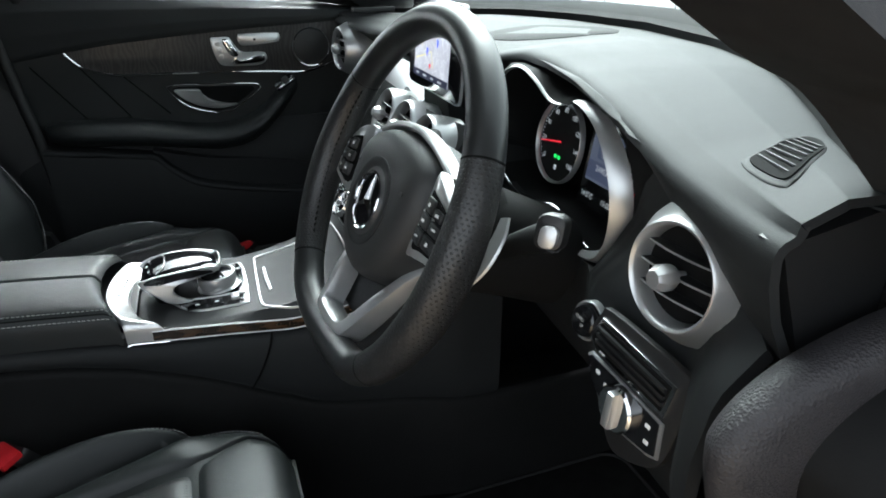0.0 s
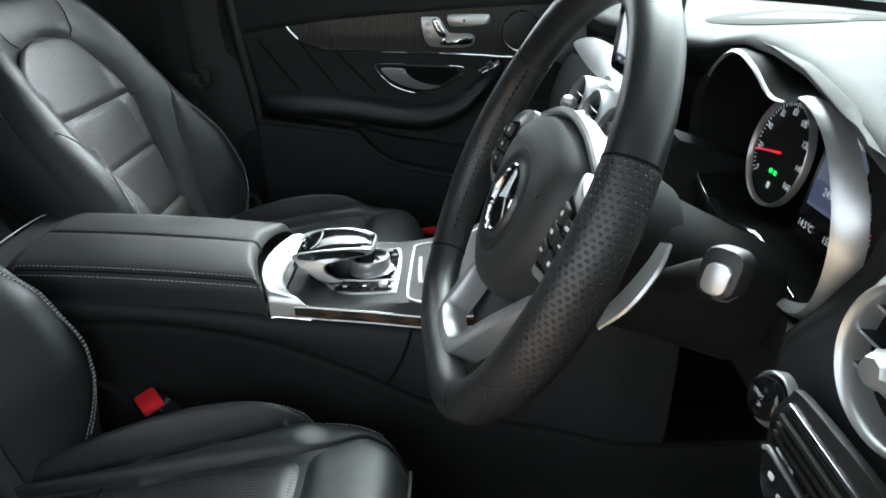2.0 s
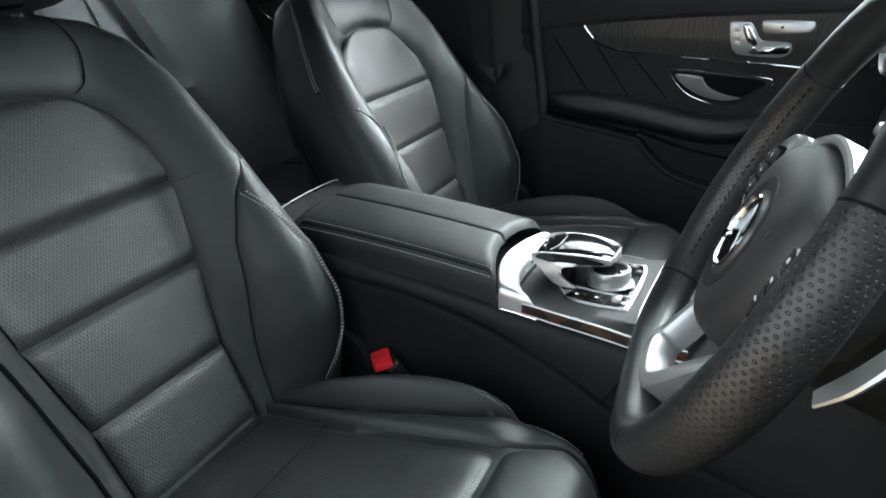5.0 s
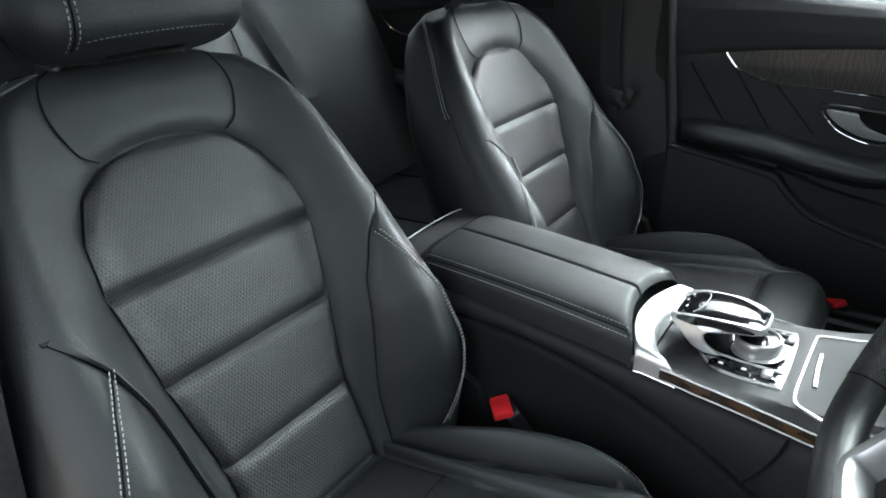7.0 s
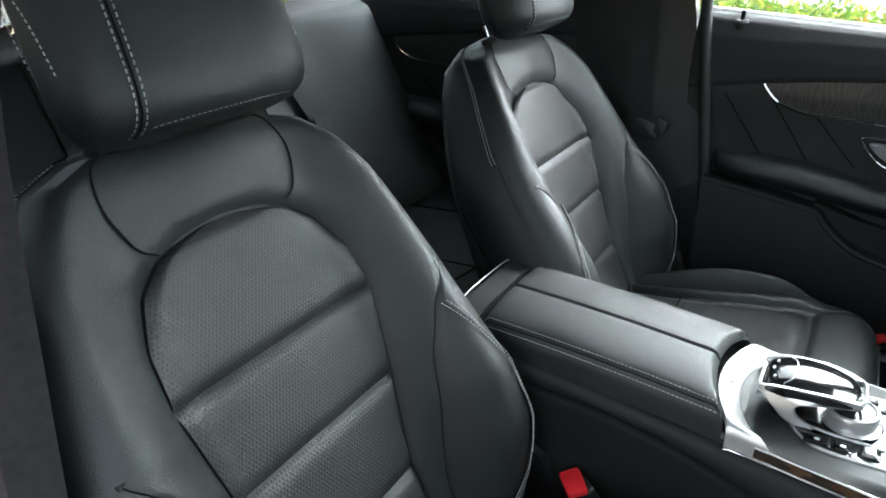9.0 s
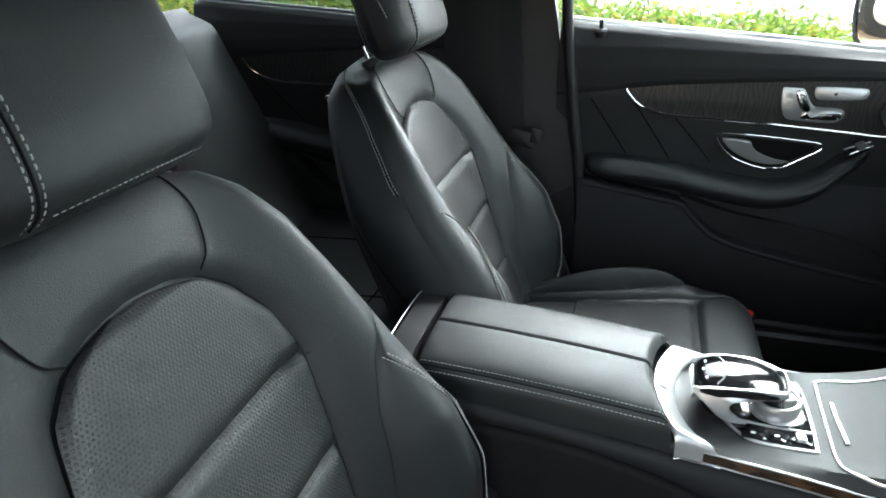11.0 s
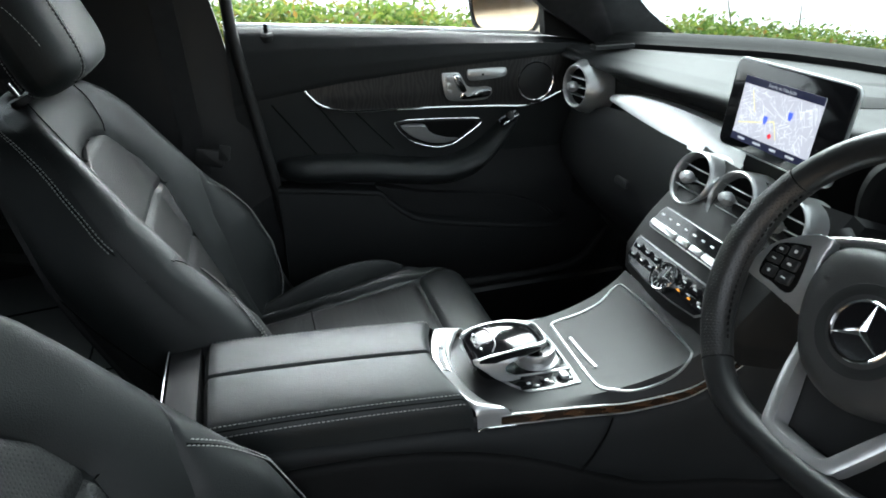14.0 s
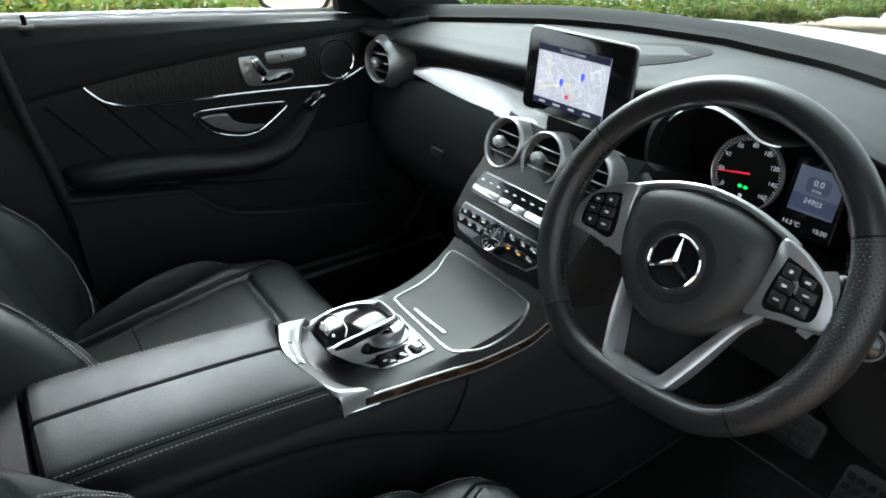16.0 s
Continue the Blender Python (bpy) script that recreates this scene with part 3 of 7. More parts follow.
# driver's side lower panel and outer face
def driver_face(u, v):
    y = -0.13 - 0.57 * u
    top = lerp_table([(-0.70, 0.880), (-0.60, 0.906), (-0.566, 0.918), (-0.527, 0.936), (-0.505, 0.930), (-0.485, 0.88), (-0.46, 0.815), (-0.40, 0.80), (-0.13, 0.825)], y)
    low = lerp_table([(-0.70, 0.50), (-0.45, 0.60), (-0.13, 0.60)], y)
    z = top + (low - top) * v
    xc = lerp_table(CREST, min(y, -0.50))
    x = lerp_table([(0.5, 0.16), (0.60, 0.11), (0.68, 0.065), (0.76, 0.040), (0.82, 0.042), (0.87, xc + 0.028), (0.955, xc + 0.02)], z)
    lip = 0.060 * smoothstep((-0.612 - y) / 0.085) * lerp_table([(0.5, 1), (0.81, 1), (0.85, 0.75), (0.885, 0.0)], z)
    return x - lip + 0.03 * smoothstep((y + 0.49) / 0.08) + 0.02 * max(0, (y + 0.46) / 0.3), y, z


part("lower_panel", sheet(driver_face, 40, 30, -0.01), SOFT, dash, "black soft-touch lower panel")
part("end_cap", loft([[(0.010, y, 0.957), (0.08, y, 0.968), (0.12, y, 0.955), (0.14, y, 0.80), (0.14, y, 0.50), (0.10, y, 0.50), (0.062, y, 0.68), (0.045, y, 0.80), (0.040, y, 0.88), (0.022, y, 0.925)] for y in (-0.690, -0.709)]), PLASTIC, dash, "dark plastic dashboard end cap", angle=25)
DEFROST = [(0.068, -0.609), (0.080, -0.602), (0.125, -0.586), (0.160, -0.574), (0.168, -0.578), (0.163, -0.592), (0.143, -0.613), (0.100, -0.640), (0.062, -0.661), (0.053, -0.658), (0.058, -0.630)]
defrost = [(p.x, p.y) for p in curve([(x, y, 0) for x, y in DEFROST], 4, True)]


def on_pad(dx, dy, w=0.0):
    rows = sorted((p[0], p[2]) for p in (upper_pad((0.71 - dy) / 1.42, v) for v in np.linspace(0, 0.78, 20)))
    return Vector((dx, dy, lerp_table(rows, dx) - 0.0105 + w))


dv = part("side_window_vent", slab([(x, y) for x, y in defrost], on_pad, 0.012, 0.003), SOFT, dash, "black plastic slotted demister vent")
# flat near-black plate painting the shade between the slats
part("opening_shade", slab([(0.112 + (x - 0.112) * 0.86, -0.616 + (y + 0.616) * 0.80) for x, y in defrost], lambda a, b, c=0: on_pad(a, b, 0.0122 + c), 0.001), GAP, dv)
for k in range(7):
    t = (k + 0.6) / 7.4
    a, b = on_pad(0.080 + 0.070 * t, -0.608 + 0.024 * t, 0.0134), on_pad(0.066 + 0.082 * t, -0.649 + 0.042 * t, 0.0134)
    part("slat", sweep([a, b], [(-0.0009, -0.001), (0.0009, -0.001), (0.0006, 0.0003), (-0.0006, 0.0003)]), PLASTIC, dv)
part("speaker_grille", slab([(0.27 + 0.100 * math.cos(a) - 0.03 * math.sin(a), 0.045 + 0.088 * math.sin(a)) for a in np.linspace(0, 2 * math.pi, 41)[:-1]], lambda a, b, c=0: on_pad(float(a), float(b), 0.0088 + c), 0.003, 0.001), DARK, dash, "black speaker grille flush with the pad")
dl = part("corner_vent", box((0.07, 0.572, 0.968), (0.165, 0.60, 0.978), 0.003), PLASTIC, dash)
for k in range(4):
    part("slat", box((0.074, 0.5755 + 0.006 * k, 0.9785), (0.161, 0.5785 + 0.006 * k, 0.98)), GAP, dl)


def round_vent(at, axis, r, depth, flare=1.14):
    """A round outlet: satin barrel, bright lip, dark throat, three vanes and a control knob."""
    ax = Vector(axis).normalized()
    right = Vector((0, 0, 1)).cross(ax).normalized()
    up = ax.cross(right)
    o = Vector(at)
    barrel = part("barrel", lathe([(r * (flare + 0.04), -depth), (r * flare, -depth * 0.6), (r * (1 + (flare - 1) * 0.6), -depth * 0.25), (r * 1.05, -0.003), (r * 1.01, 0.0025), (r * 0.97, 0.004), (r * 0.93, 0.003), (r * 0.89, -0.001), (r * 0.875, -0.006), (r * 0.86, -0.014)], o, ax, 48), SILVER, dash, "satin silver vent barrel")
    part("throat", lathe([(r * 0.865, -0.013), (r * 0.85, -0.03), (r * 0.3, -0.034)], o, ax, 40, caps=True), GAP, barrel)
    for k in (-1, 0, 1):
        c = o + up * r * 0.40 * k - ax * 0.012
        half = math.sqrt(max(0.0, (0.865 * r) ** 2 - (0.40 * r * k) ** 2))
        path = [c - right * half, c - right * half * 0.5 + ax * 0.003, c + ax * 0.004, c + right * half * 0.5 + ax * 0.003, c + right * half]
        vane = part("vane", sweep(curve(path, 4), [(-0.007, -0.0009), (0.007, -0.0009), (0.008, 0), (0.007, 0.0009), (-0.007, 0.0009)], up=up), PLASTIC, barrel, "black vane with a silver edge")
        part("vane_edge", sweep(curve([p + ax * 0.0078 for p in path], 4), oval(0.0008, n=6), up=up), SILVER, vane)
    part("knob", lathe([(0.003, -0.012), (0.004, -0.002), (r * 0.20, 0.0), (r * 0.25, 0.005), (r * 0.25, 0.012), (r * 0.16, 0.019), (0.0012, 0.0195)], o, ax, 8, caps=True), SILVER, barrel, "satin silver vent knob")
    return barrel


round_vent((0.0, 0.101, 0.853), (-1, 0.0, 0.42), 0.043, 0.045)
round_vent((0.0, 0.005, 0.853), (-1, 0.0, 0.42), 0.043, 0.045)
round_vent((0.0, -0.093, 0.853), (-1, 0.0, 0.42), 0.043, 0.045)
round_vent((0.035, 0.582, 0.893), (-1, -0.12, 0.05), 0.046, 0.06, 1.34)
round_vent((0.022, -0.610, 0.889), (-1, -0.10, 0.12), 0.0425, 0.066, 1.5)

# centre stack
STACK = [(-0.094, 0.694), (-0.095, 0.735), (-0.058, 0.785), (-0.012, 0.83), (0.02, 0.860), (0.035, 0.885)]


def stack_point(y, s):
    """s runs up the sloping stack from 0 to 1."""
    k = s * (len(STACK) - 1)
    x, z = float(np.interp(k, range(len(STACK)), [p[0] for p in STACK])), float(np.interp(k, range(len(STACK)), [p[1] for p in STACK]))
    return Vector((x + 0.9 * y * y, y, z))


part("centre_facia", sheet(lambda u, v: stack_point((0.5 - u) * (0.27 + 0.03 * v), v), 24, 24, 0.01), DECK_MAT, dash, "matt black centre console face")
for s in (1, -1):
    edge = [stack_point(s * (0.135 + 0.015 * v), v) for v in np.linspace(0, 1, 12)]
    part("stack_cheek", loft([[p, p + Vector((0.01, s * 0.012, -0.012)), p + Vector((0.14, s * 0.02, -0.05)), p + Vector((0.14, 0, -0.05))] for p in edge]), SOFT, dash)


def stack_frame(y, s):
    o, up = stack_point(y, s), (stack_point(y, s + 0.02) - stack_point(y, s - 0.02)).normalized()
    side = (stack_point(y - 0.01, s) - stack_point(y + 0.01, s)).normalized()
    w = side.cross(up)
    return lambda a, b, c=0.0: o + a * side + b * up + c * (w if w.x < 0 else -w)


# upper switch bar
bar = thing("switch_panel", "gloss black audio and heating switch bar with silver rockers", "control panel", stack_point(0, 0.44))
f = stack_frame(0.0, 0.44)
W_BAR = 0.205
part("bezel", slab(rounded(W_BAR + 0.004, 0.041, 0.008), f, 0.003, 0.001), SILVER, bar, "satin silver bezel")
part("face", slab(rounded(W_BAR, 0.037, 0.006), lambda a, b, c=0: f(a, b, 0.0032 + c), 0.001), GLOSS, bar, "gloss black face")
for x0, w in ((-0.066, 0.066), (-0.016, 0.026), (0.016, 0.026), (0.066, 0.066)):
    part("rocker", slab(rounded(w, 0.011, 0.003), lambda a, b, c=0, x0=x0: f(a + x0, b - 0.0125, 0.0044 + c), 0.005, 0.002), SILVER, bar, "satin silver rocker switch")
for k in range(10):
    x0 = -0.092 + 0.0205 * k
    part("symbol", slab(rounded(0.0075, 0.0028, 0.001), lambda a, b, c=0, x0=x0: f(a + x0, b + 0.006, 0.0044 + c), 0.0003), WHITE_MARK, bar)

# climate panel with the clock
climate = thing("climate_panel", "gloss black climate control panel with a silver border", "control panel", stack_point(0, 0.22))
g = stack_frame(0.0, 0.235)
shape = [(-0.1, 0.022), (0.1, 0.022), (0.104, 0.015), (0.098, -0.008), (0.085, -0.020), (0.03, -0.025), (-0.03, -0.025), (-0.085, -0.020), (-0.098, -0.008), (-0.104, 0.015)]
part("bezel", slab([(a * 1.022, b * 1.09) for a, b in shape], g, 0.003, 0.001), SILVER, climate, "satin silver border")
part("face", slab(shape, lambda a, b, c=0: g(a, b, 0.0032 + c), 0.001), GLOSS, climate, "gloss black face")
for row, count, y0 in ((0, 8, 0.009), (1, 8, -0.006)):
    for k in range(count):
        x0 = -0.087 + 0.0248 * k
        if row == 1 and abs(x0) < 0.02:
            continue
        key = part("key", slab(rounded(0.021, 0.011, 0.002), lambda a, b, c=0, x0=x0, y0=y0: g(a + x0, b + y0, 0.0042 + c), 0.0022, 0.0008), GLOSS, climate)
        part("symbol", slab(rounded(0.007, 0.002, 0.0008), lambda a, b, c=0, x0=x0, y0=y0: g(a + x0, b + y0, 0.0066 + c), 0.0003), AMBER if row == 1 and k in (5, 6) else WHITE_MARK, key)
clock = thing("clock", "round analogue clock with a dark dial and silver rim", "clock", g(0, -0.004, 0.004))
cax = g(0, 0, 1) - g(0, 0, 0)
co = g(0.0, -0.004, 0.004)
part("rim", lathe([(0.0225, -0.003), (0.0225, 0.007), (0.0215, 0.0095), (0.0195, 0.009), (0.0185, 0.006), (0.0185, 0.0)], co, cax, 40), CHROME, clock, "bright chrome rim")
part("dial", lathe([(0.0186, 0.002), (0.0186, 0.0035), (0.001, 0.0037)], co, cax, 36, caps=True), GLOSS, clock, "gloss black dial")
for k in range(12):
    a = 2 * math.pi * k / 12
    part("hour_mark", slab(rounded(0.0012, 0.004 if k % 3 else 0.0055, 0.0004), lambda p, q, c=0, a=a: g((0.0145 + q) * math.sin(a) + p * math.cos(a), -0.004 + (0.0145 + q) * math.cos(a) - p * math.sin(a), 0.0085 + c), 0.0003), WHITE_MARK, clock)
for a, L in ((radians(88), 0.009), (radians(2), 0.0135)):
    part("pointer", slab([(-0.0006, -0.002), (0.0006, -0.002), (0.0006, L), (-0.0006, L)], lambda p, q, c=0, a=a: g(q * math.sin(a) + p * math.cos(a), -0.004 + q * math.cos(a) - p * math.sin(a), 0.009 + c), 0.0004), WHITE_MARK, clock)

# instrument cluster
cluster = thing("instrument_cluster", "twin-dial instrument cluster in a hooded black housing", "instrument cluster", (0.12, -0.31, 0.88))
LOBES = [(-0.138, 0.885), (-0.148, 0.932), (-0.178, 0.962), (-0.215, 0.973), (-0.255, 0.964), (-0.292, 0.948), (-0.325, 0.950), (-0.36, 0.962), (-0.395, 0.961), (-0.428, 0.946), (-0.454, 0.914), (-0.464, 0.879), (-0.457, 0.841), (-0.434, 0.816), (-0.394, 0.807), (-0.35, 0.820), (-0.31, 0.828), (-0.26, 0.818), (-0.205, 0.816), (-0.158, 0.838)]
lobes = curve([(0, y, z) for y, z in LOBES], 5, True)
LC = Vector((0, -0.31, 0.888))


def lobe_ring(x, k):
    return [Vector((x, LC.y + (p.y - LC.y) * k, LC.z + (p.z - LC.z) * k)) for p in lobes]


def collar_ring(x, k, kz):
    out = []
    for p in lobes:
        y, z = LC.y + (p.y - LC.y) * k, LC.z + (p.z - LC.z) * kz
        roof = lerp_table(CREST_Z, y) - 0.016
        out.append(Vector((x + 0.02 * max(0.0, (z - 0.93) / 0.05), y, min(z, roof))))
    return out


part("collar", loft([collar_ring(0.15, 1.26, 1.22), collar_ring(0.095, 1.14, 1.14), collar_ring(0.086, 1.06, 1.05), lobe_ring(0.092, 1.0)], True, False), DARK, cluster, "black hooded surround")
housing = part("housing", loft([lobe_ring(0.092, 1.0), lobe_ring(0.12, 0.98), lobe_ring(0.165, 0.96)], True, False), DARK, cluster, "dark recessed housing")
part("back_plate", slab([(-(p.y - LC.y), p.z - LC.z) for p in lobes], frame_at((0.168, LC.y, LC.z), (0, -1, 0), (0, 0, 1)), 0.002), DARK, housing)
path = [Vector((0.090, p.y, p.z)) for p in lobes]
half = len(path)


def crescent(lo, hi, wide, out=0.0):
    sub = [path[i % half] - Vector((out, 0, 0)) for i in range(lo, hi)]
    return sweep(sub, [(-0.0078, 0.005), (-0.004, -0.004), (0.0, -0.008), (0.004, -0.004), (0.0078, 0.005), (0.0, 0.010)], up=(1, 0, 0), scale=lambda t: 0.12 + wide * math.sin(math.pi * t) ** 0.7)


part("rim_trim", crescent(6, 30, 0.18), SILVER, cluster, "satin silver dial surround")
part("rim_trim", crescent(36, 72, 1.35, 0.014), SILVER, cluster, "wide satin silver dial surround")
part("rim_trim", crescent(70, 98, 0.12), CHROME, cluster, "thin bright edge")
RED_GLOW = glowing("red_pointer", (0.8, 0.02, 0.04), 0.8)
GREEN_GLOW = glowing("green_lamp", (0.05, 0.75, 0.12), 1.2)
FIGURES = glowing("lit_figures", (0.7, 0.72, 0.75), 0.45)


def lettering(text, size, place, mat, parent, name="figures", depth=0.0003, align="CENTER"):
    """Built-in font text laid on place(u, v, w) as a mesh."""
    data = bpy.data.curves.new("text", "FONT")
    data.body, data.size, data.align_x, data.align_y = text, size, align, "CENTER"
    ob = bpy.data.objects.new("text", data)
    scene.collection.objects.link(ob)
    bpy.context.view_layer.update()
    me = bpy.data.meshes.new_from_object(ob.evaluated_get(bpy.context.evaluated_depsgraph_get()))
    bpy.data.objects.remove(ob)
    bm = bmesh.new()
    bm.from_mesh(me)
    for v in bm.verts:
        v.co = place(v.co.x, v.co.y, depth)
    return part(name, bm, mat, parent, smooth=False)


def gauge(y0, z0, r, needle, numbers):
    place = frame_at((0.122, y0, z0), (0, -1, 0), (0.18, 0, 1))
    ax = place(0, 0, 1) - place(0, 0, 0)
    ring = part("gauge", lathe([(r * 1.05, -0.004), (r * 1.05, 0.002), (r * 1.03, 0.0034), (r * 1.0, 0.002), (r * 0.985, -0.002)], place(0, 0, 0), ax, 48), SILVER, cluster, "silver-ringed dial")
    part("dial", lathe([(r * 0.99, -0.003), (0.001, -0.0028)], place(0, 0, 0), ax, 40, caps=True), DARK, ring, "black dial")
    bm = bmesh.new()
    for k in range(49):
        a = radians(-128 + 256 * k / 48)
        L = 0.006 if k % 6 == 0 else 0.0032
        slab([(-0.0003, r * 0.96 - L), (0.0003, r * 0.96 - L), (0.0003, r * 0.96), (-0.0003, r * 0.96)], lambda p, q, c=0, a=a: place(q * math.sin(a) + p * math.cos(a), q * math.cos(a) - p * math.sin(a), -0.0024 + c), 0.0002, bm=bm)
    part("scale_mark", bm, FIGURES, ring)
    for k, n in enumerate(numbers):
        a = radians(-128 + 256 * k / (len(numbers) - 1))
        lettering(n, 0.0085, lambda p, q, c=0, a=a: place(p + 0.78 * r * math.sin(a), q + 0.78 * r * math.cos(a), -0.0022 + c), FIGURES, ring)
    a = radians(needle)
    part("pointer", slab([(-0.0012, -0.006), (0.0012, -0.006), (0.0005, r * 0.86), (-0.0005, r * 0.86)], lambda p, q, c=0: place(q * math.sin(a) + p * math.cos(a), q * math.cos(a) - p * math.sin(a), 0.0005 + c), 0.0012), RED_GLOW, ring, "red pointer")
    return ring, place


speedo, sp = gauge(-0.264, 0.889, 0.049, -100, ["0", "20", "40", "60", "80", "100", "120", "140", "160"])
for x0 in (-0.0042, 0.0042):
    part("lamp_symbol", slab(rounded(0.006, 0.0045, 0.0015), lambda a, b, c=0, x0=x0: sp(a + x0, b - 0.019, -0.002 + c), 0.0003), GREEN_GLOW, speedo, "green light symbol")
part("lamp_symbol", slab(rounded(0.005, 0.006, 0.001), lambda a, b, c=0: sp(a, b - 0.032, -0.002 + c), 0.0003), FIGURES, speedo)
gauge(-0.446, 0.886, 0.040, -118, ["0", "1", "2", "3", "4", "5", "6", "7"])
mid = frame_at((0.128, -0.358, 0.882), (0, -1, 0), (0.18, 0, 1))
DISPLAY = glowing("grey_blue_display", (0.07, 0.085, 0.15), 0.35)
DISPLAY_LIGHT = glowing("pale_display", (0.13, 0.15, 0.21), 0.35)
panel = part("centre_display", slab(rounded(0.07, 0.098, 0.003), mid, 0.003, 0.001), GLOSS, cluster, "gloss black centre display")
part("display_image", slab(rounded(0.058, 0.058, 0.001), lambda a, b, c=0: mid(a, b + 0.01, 0.0032 + c), 0.0002), DISPLAY_LIGHT, panel, "pale grey-blue display")
part("display_band", slab(rounded(0.058, 0.02, 0.001), lambda a, b, c=0: mid(a, b - 0.006, 0.0036 + c), 0.0002), DISPLAY, panel)
part("display_band", slab(rounded(0.03, 0.02, 0.004), lambda a, b, c=0: mid(a, b + 0.018, 0.0036 + c), 0.0002), DISPLAY, panel)
lettering("0.0", 0.011, lambda a, b, c=0: mid(a, b + 0.021, 0.004 + c), FIGURES, panel)
lettering("miles", 0.006, lambda a, b, c=0: mid(a, b + 0.012, 0.004 + c), FIGURES, panel)
lettering("24903", 0.0095, lambda a, b, c=0: mid(a, b - 0.003, 0.004 + c), FIGURES, panel)
lettering("14.5°C", 0.0085, lambda a, b, c=0: mid(a - 0.018, b - 0.036, 0.0034 + c), FIGURES, panel)
lettering("15:00", 0.0085, lambda a, b, c=0: mid(a + 0.02, b - 0.036, 0.0034 + c), FIGURES, panel)

# start button, light switch and grille panel by the door
start = thing("start_button", "round black engine start button with a silver ring", "button", (0.05, -0.476, 0.778))
sax = Vector((-0.9, -0.15, 0.25)).normalized()
so = Vector((0.030, -0.498, 0.787))
part("ring", lathe([(0.0195, -0.03), (0.0195, 0.001), (0.0185, 0.0025), (0.0170, 0.0022), (0.0162, -0.002)], so, sax, 36), SILVER, start, "satin silver ring")
part("push_button", lathe([(0.0155, -0.004), (0.0155, 0.005), (0.0145, 0.008), (0.011, 0.0102), (0.001, 0.0108)], so, sax, 32, caps=True), GLOSS, start, "gloss black push button")
lettering("START", 0.0046, frame_at(so + sax * 0.0112 + Vector((0, 0, 0.0035)), (0, -1, 0), (0.2, 0, 1)), WHITE_MARK, start)
lettering("STOP", 0.0046, frame_at(so + sax * 0.0112 + Vector((0, 0, -0.0035)), (0, -1, 0), (0.2, 0, 1)), WHITE_MARK, start)

lights = thing("light_switch_panel", "dark panel with a slotted grille and a rotary light switch", "control panel", (0.04, -0.57, 0.76))
lp = frame_at((0.022, -0.583, 0.766), (0.06, -1, 0), (0.12, 0, 1))
part("plate", slab([(p.x, p.y) for p in curve([(-0.060, 0.026, 0), (-0.052, 0.050, 0), (-0.038, 0.058, 0), (0.050, 0.053, 0), (0.064, 0.044, 0), (0.058, -0.012, 0), (0.046, -0.042, 0), (0.010, -0.060, 0), (-0.012, -0.055, 0), (-0.045, -0.010, 0)], 4, True)], lp, 0.006, 0.003), PLASTIC, lights, "black plastic plate")
part("grille_bezel", slab([(-0.056, 0.028), (-0.044, 0.050), (0.052, 0.040), (0.046, 0.008), (-0.045, 0.017)], lambda a, b, c=0: lp(a, b, 0.006 + c), 0.003, 0.001), CHROME, lights, "bright chrome border")
# near-black plate painted as the shade behind the grille slats
part("grille", slab([(-0.051, 0.027), (-0.042, 0.045), (0.047, 0.0365), (0.042, 0.0125), (-0.042, 0.021)], lambda a, b, c=0: lp(a, b, 0.0092 + c), 0.001), GAP, lights)
for k in range(3):
    part("slat", slab([(-0.044, 0.0265 + 0.0062 * k), (-0.044, 0.0295 + 0.0062 * k), (0.044, 0.0215 + 0.0062 * k), (0.044, 0.0185 + 0.0062 * k)], lambda a, b, c=0: lp(a, b, 0.0102 + c), 0.003, 0.001), PLASTIC, lights)
part("switch_bezel", slab([(-0.055, 0.008), (-0.05, 0.012), (0.047, 0.002), (0.05, -0.03), (0.04, -0.034), (-0.012, -0.038), (-0.045, -0.012)], lambda a, b, c=0: lp(a, b, 0.006 + c), 0.002, 0.001), SILVER, lights, "thin silver border")
part("switch_face", slab([(-0.052, 0.007), (-0.048, 0.010), (0.044, 0.0005), (0.047, -0.028), (0.038, -0.031), (-0.011, -0.035), (-0.043, -0.011)], lambda a, b, c=0: lp(a, b, 0.0082 + c), 0.001), GLOSS, lights, "gloss black face")
kax = lp(0, 0, 1) - lp(0, 0, 0)
knob = part("rotary_knob", lathe([(0.021, 0), (0.021, 0.006), (0.019, 0.008), (0.017, 0.008)], lp(0.0, -0.014, 0.009), kax, 32, caps=True), CHROME, lights, "bright chrome rotary light switch")
part("grip", slab([(-0.004, -0.017), (0.004, -0.017), (0.0055, 0.0), (0.004, 0.017), (-0.004, 0.017), (-0.0055, 0)], lambda a, b, c=0: lp(a, b - 0.014, 0.017 + c), 0.007, 0.003), SILVER, knob, "satin silver grip bar")
for u0, v0 in ((-0.035, 0.0), (0.034, -0.008), (0.036, -0.022), (-0.022, -0.006)):
    part("symbol", slab(rounded(0.006, 0.004, 0.001), lambda a, b, c=0, u0=u0, v0=v0: lp(a + u0, b + v0, 0.0094 + c), 0.0003), WHITE_MARK, lights)

# infotainment display
display = thing("display_screen", "free-standing black display showing a lit street map", "display", (0.06, -0.01, 0.90))
dp = frame_at((0.060, 0.006, 0.969), (0, -1, 0), (0.1, 0, 1))
part("back_shell", slab(rounded(0.205, 0.119, 0.012), lambda a, b, c=0: dp(a, b, -0.012 + c), 0.010, 0.0), PLASTIC, display)
part("edge_band", slab(rounded(0.226, 0.134, 0.013), lambda a, b, c=0: dp(a, b, -0.003 + c), 0.004, 0.0015), SILVER, display, "satin silver edge band")
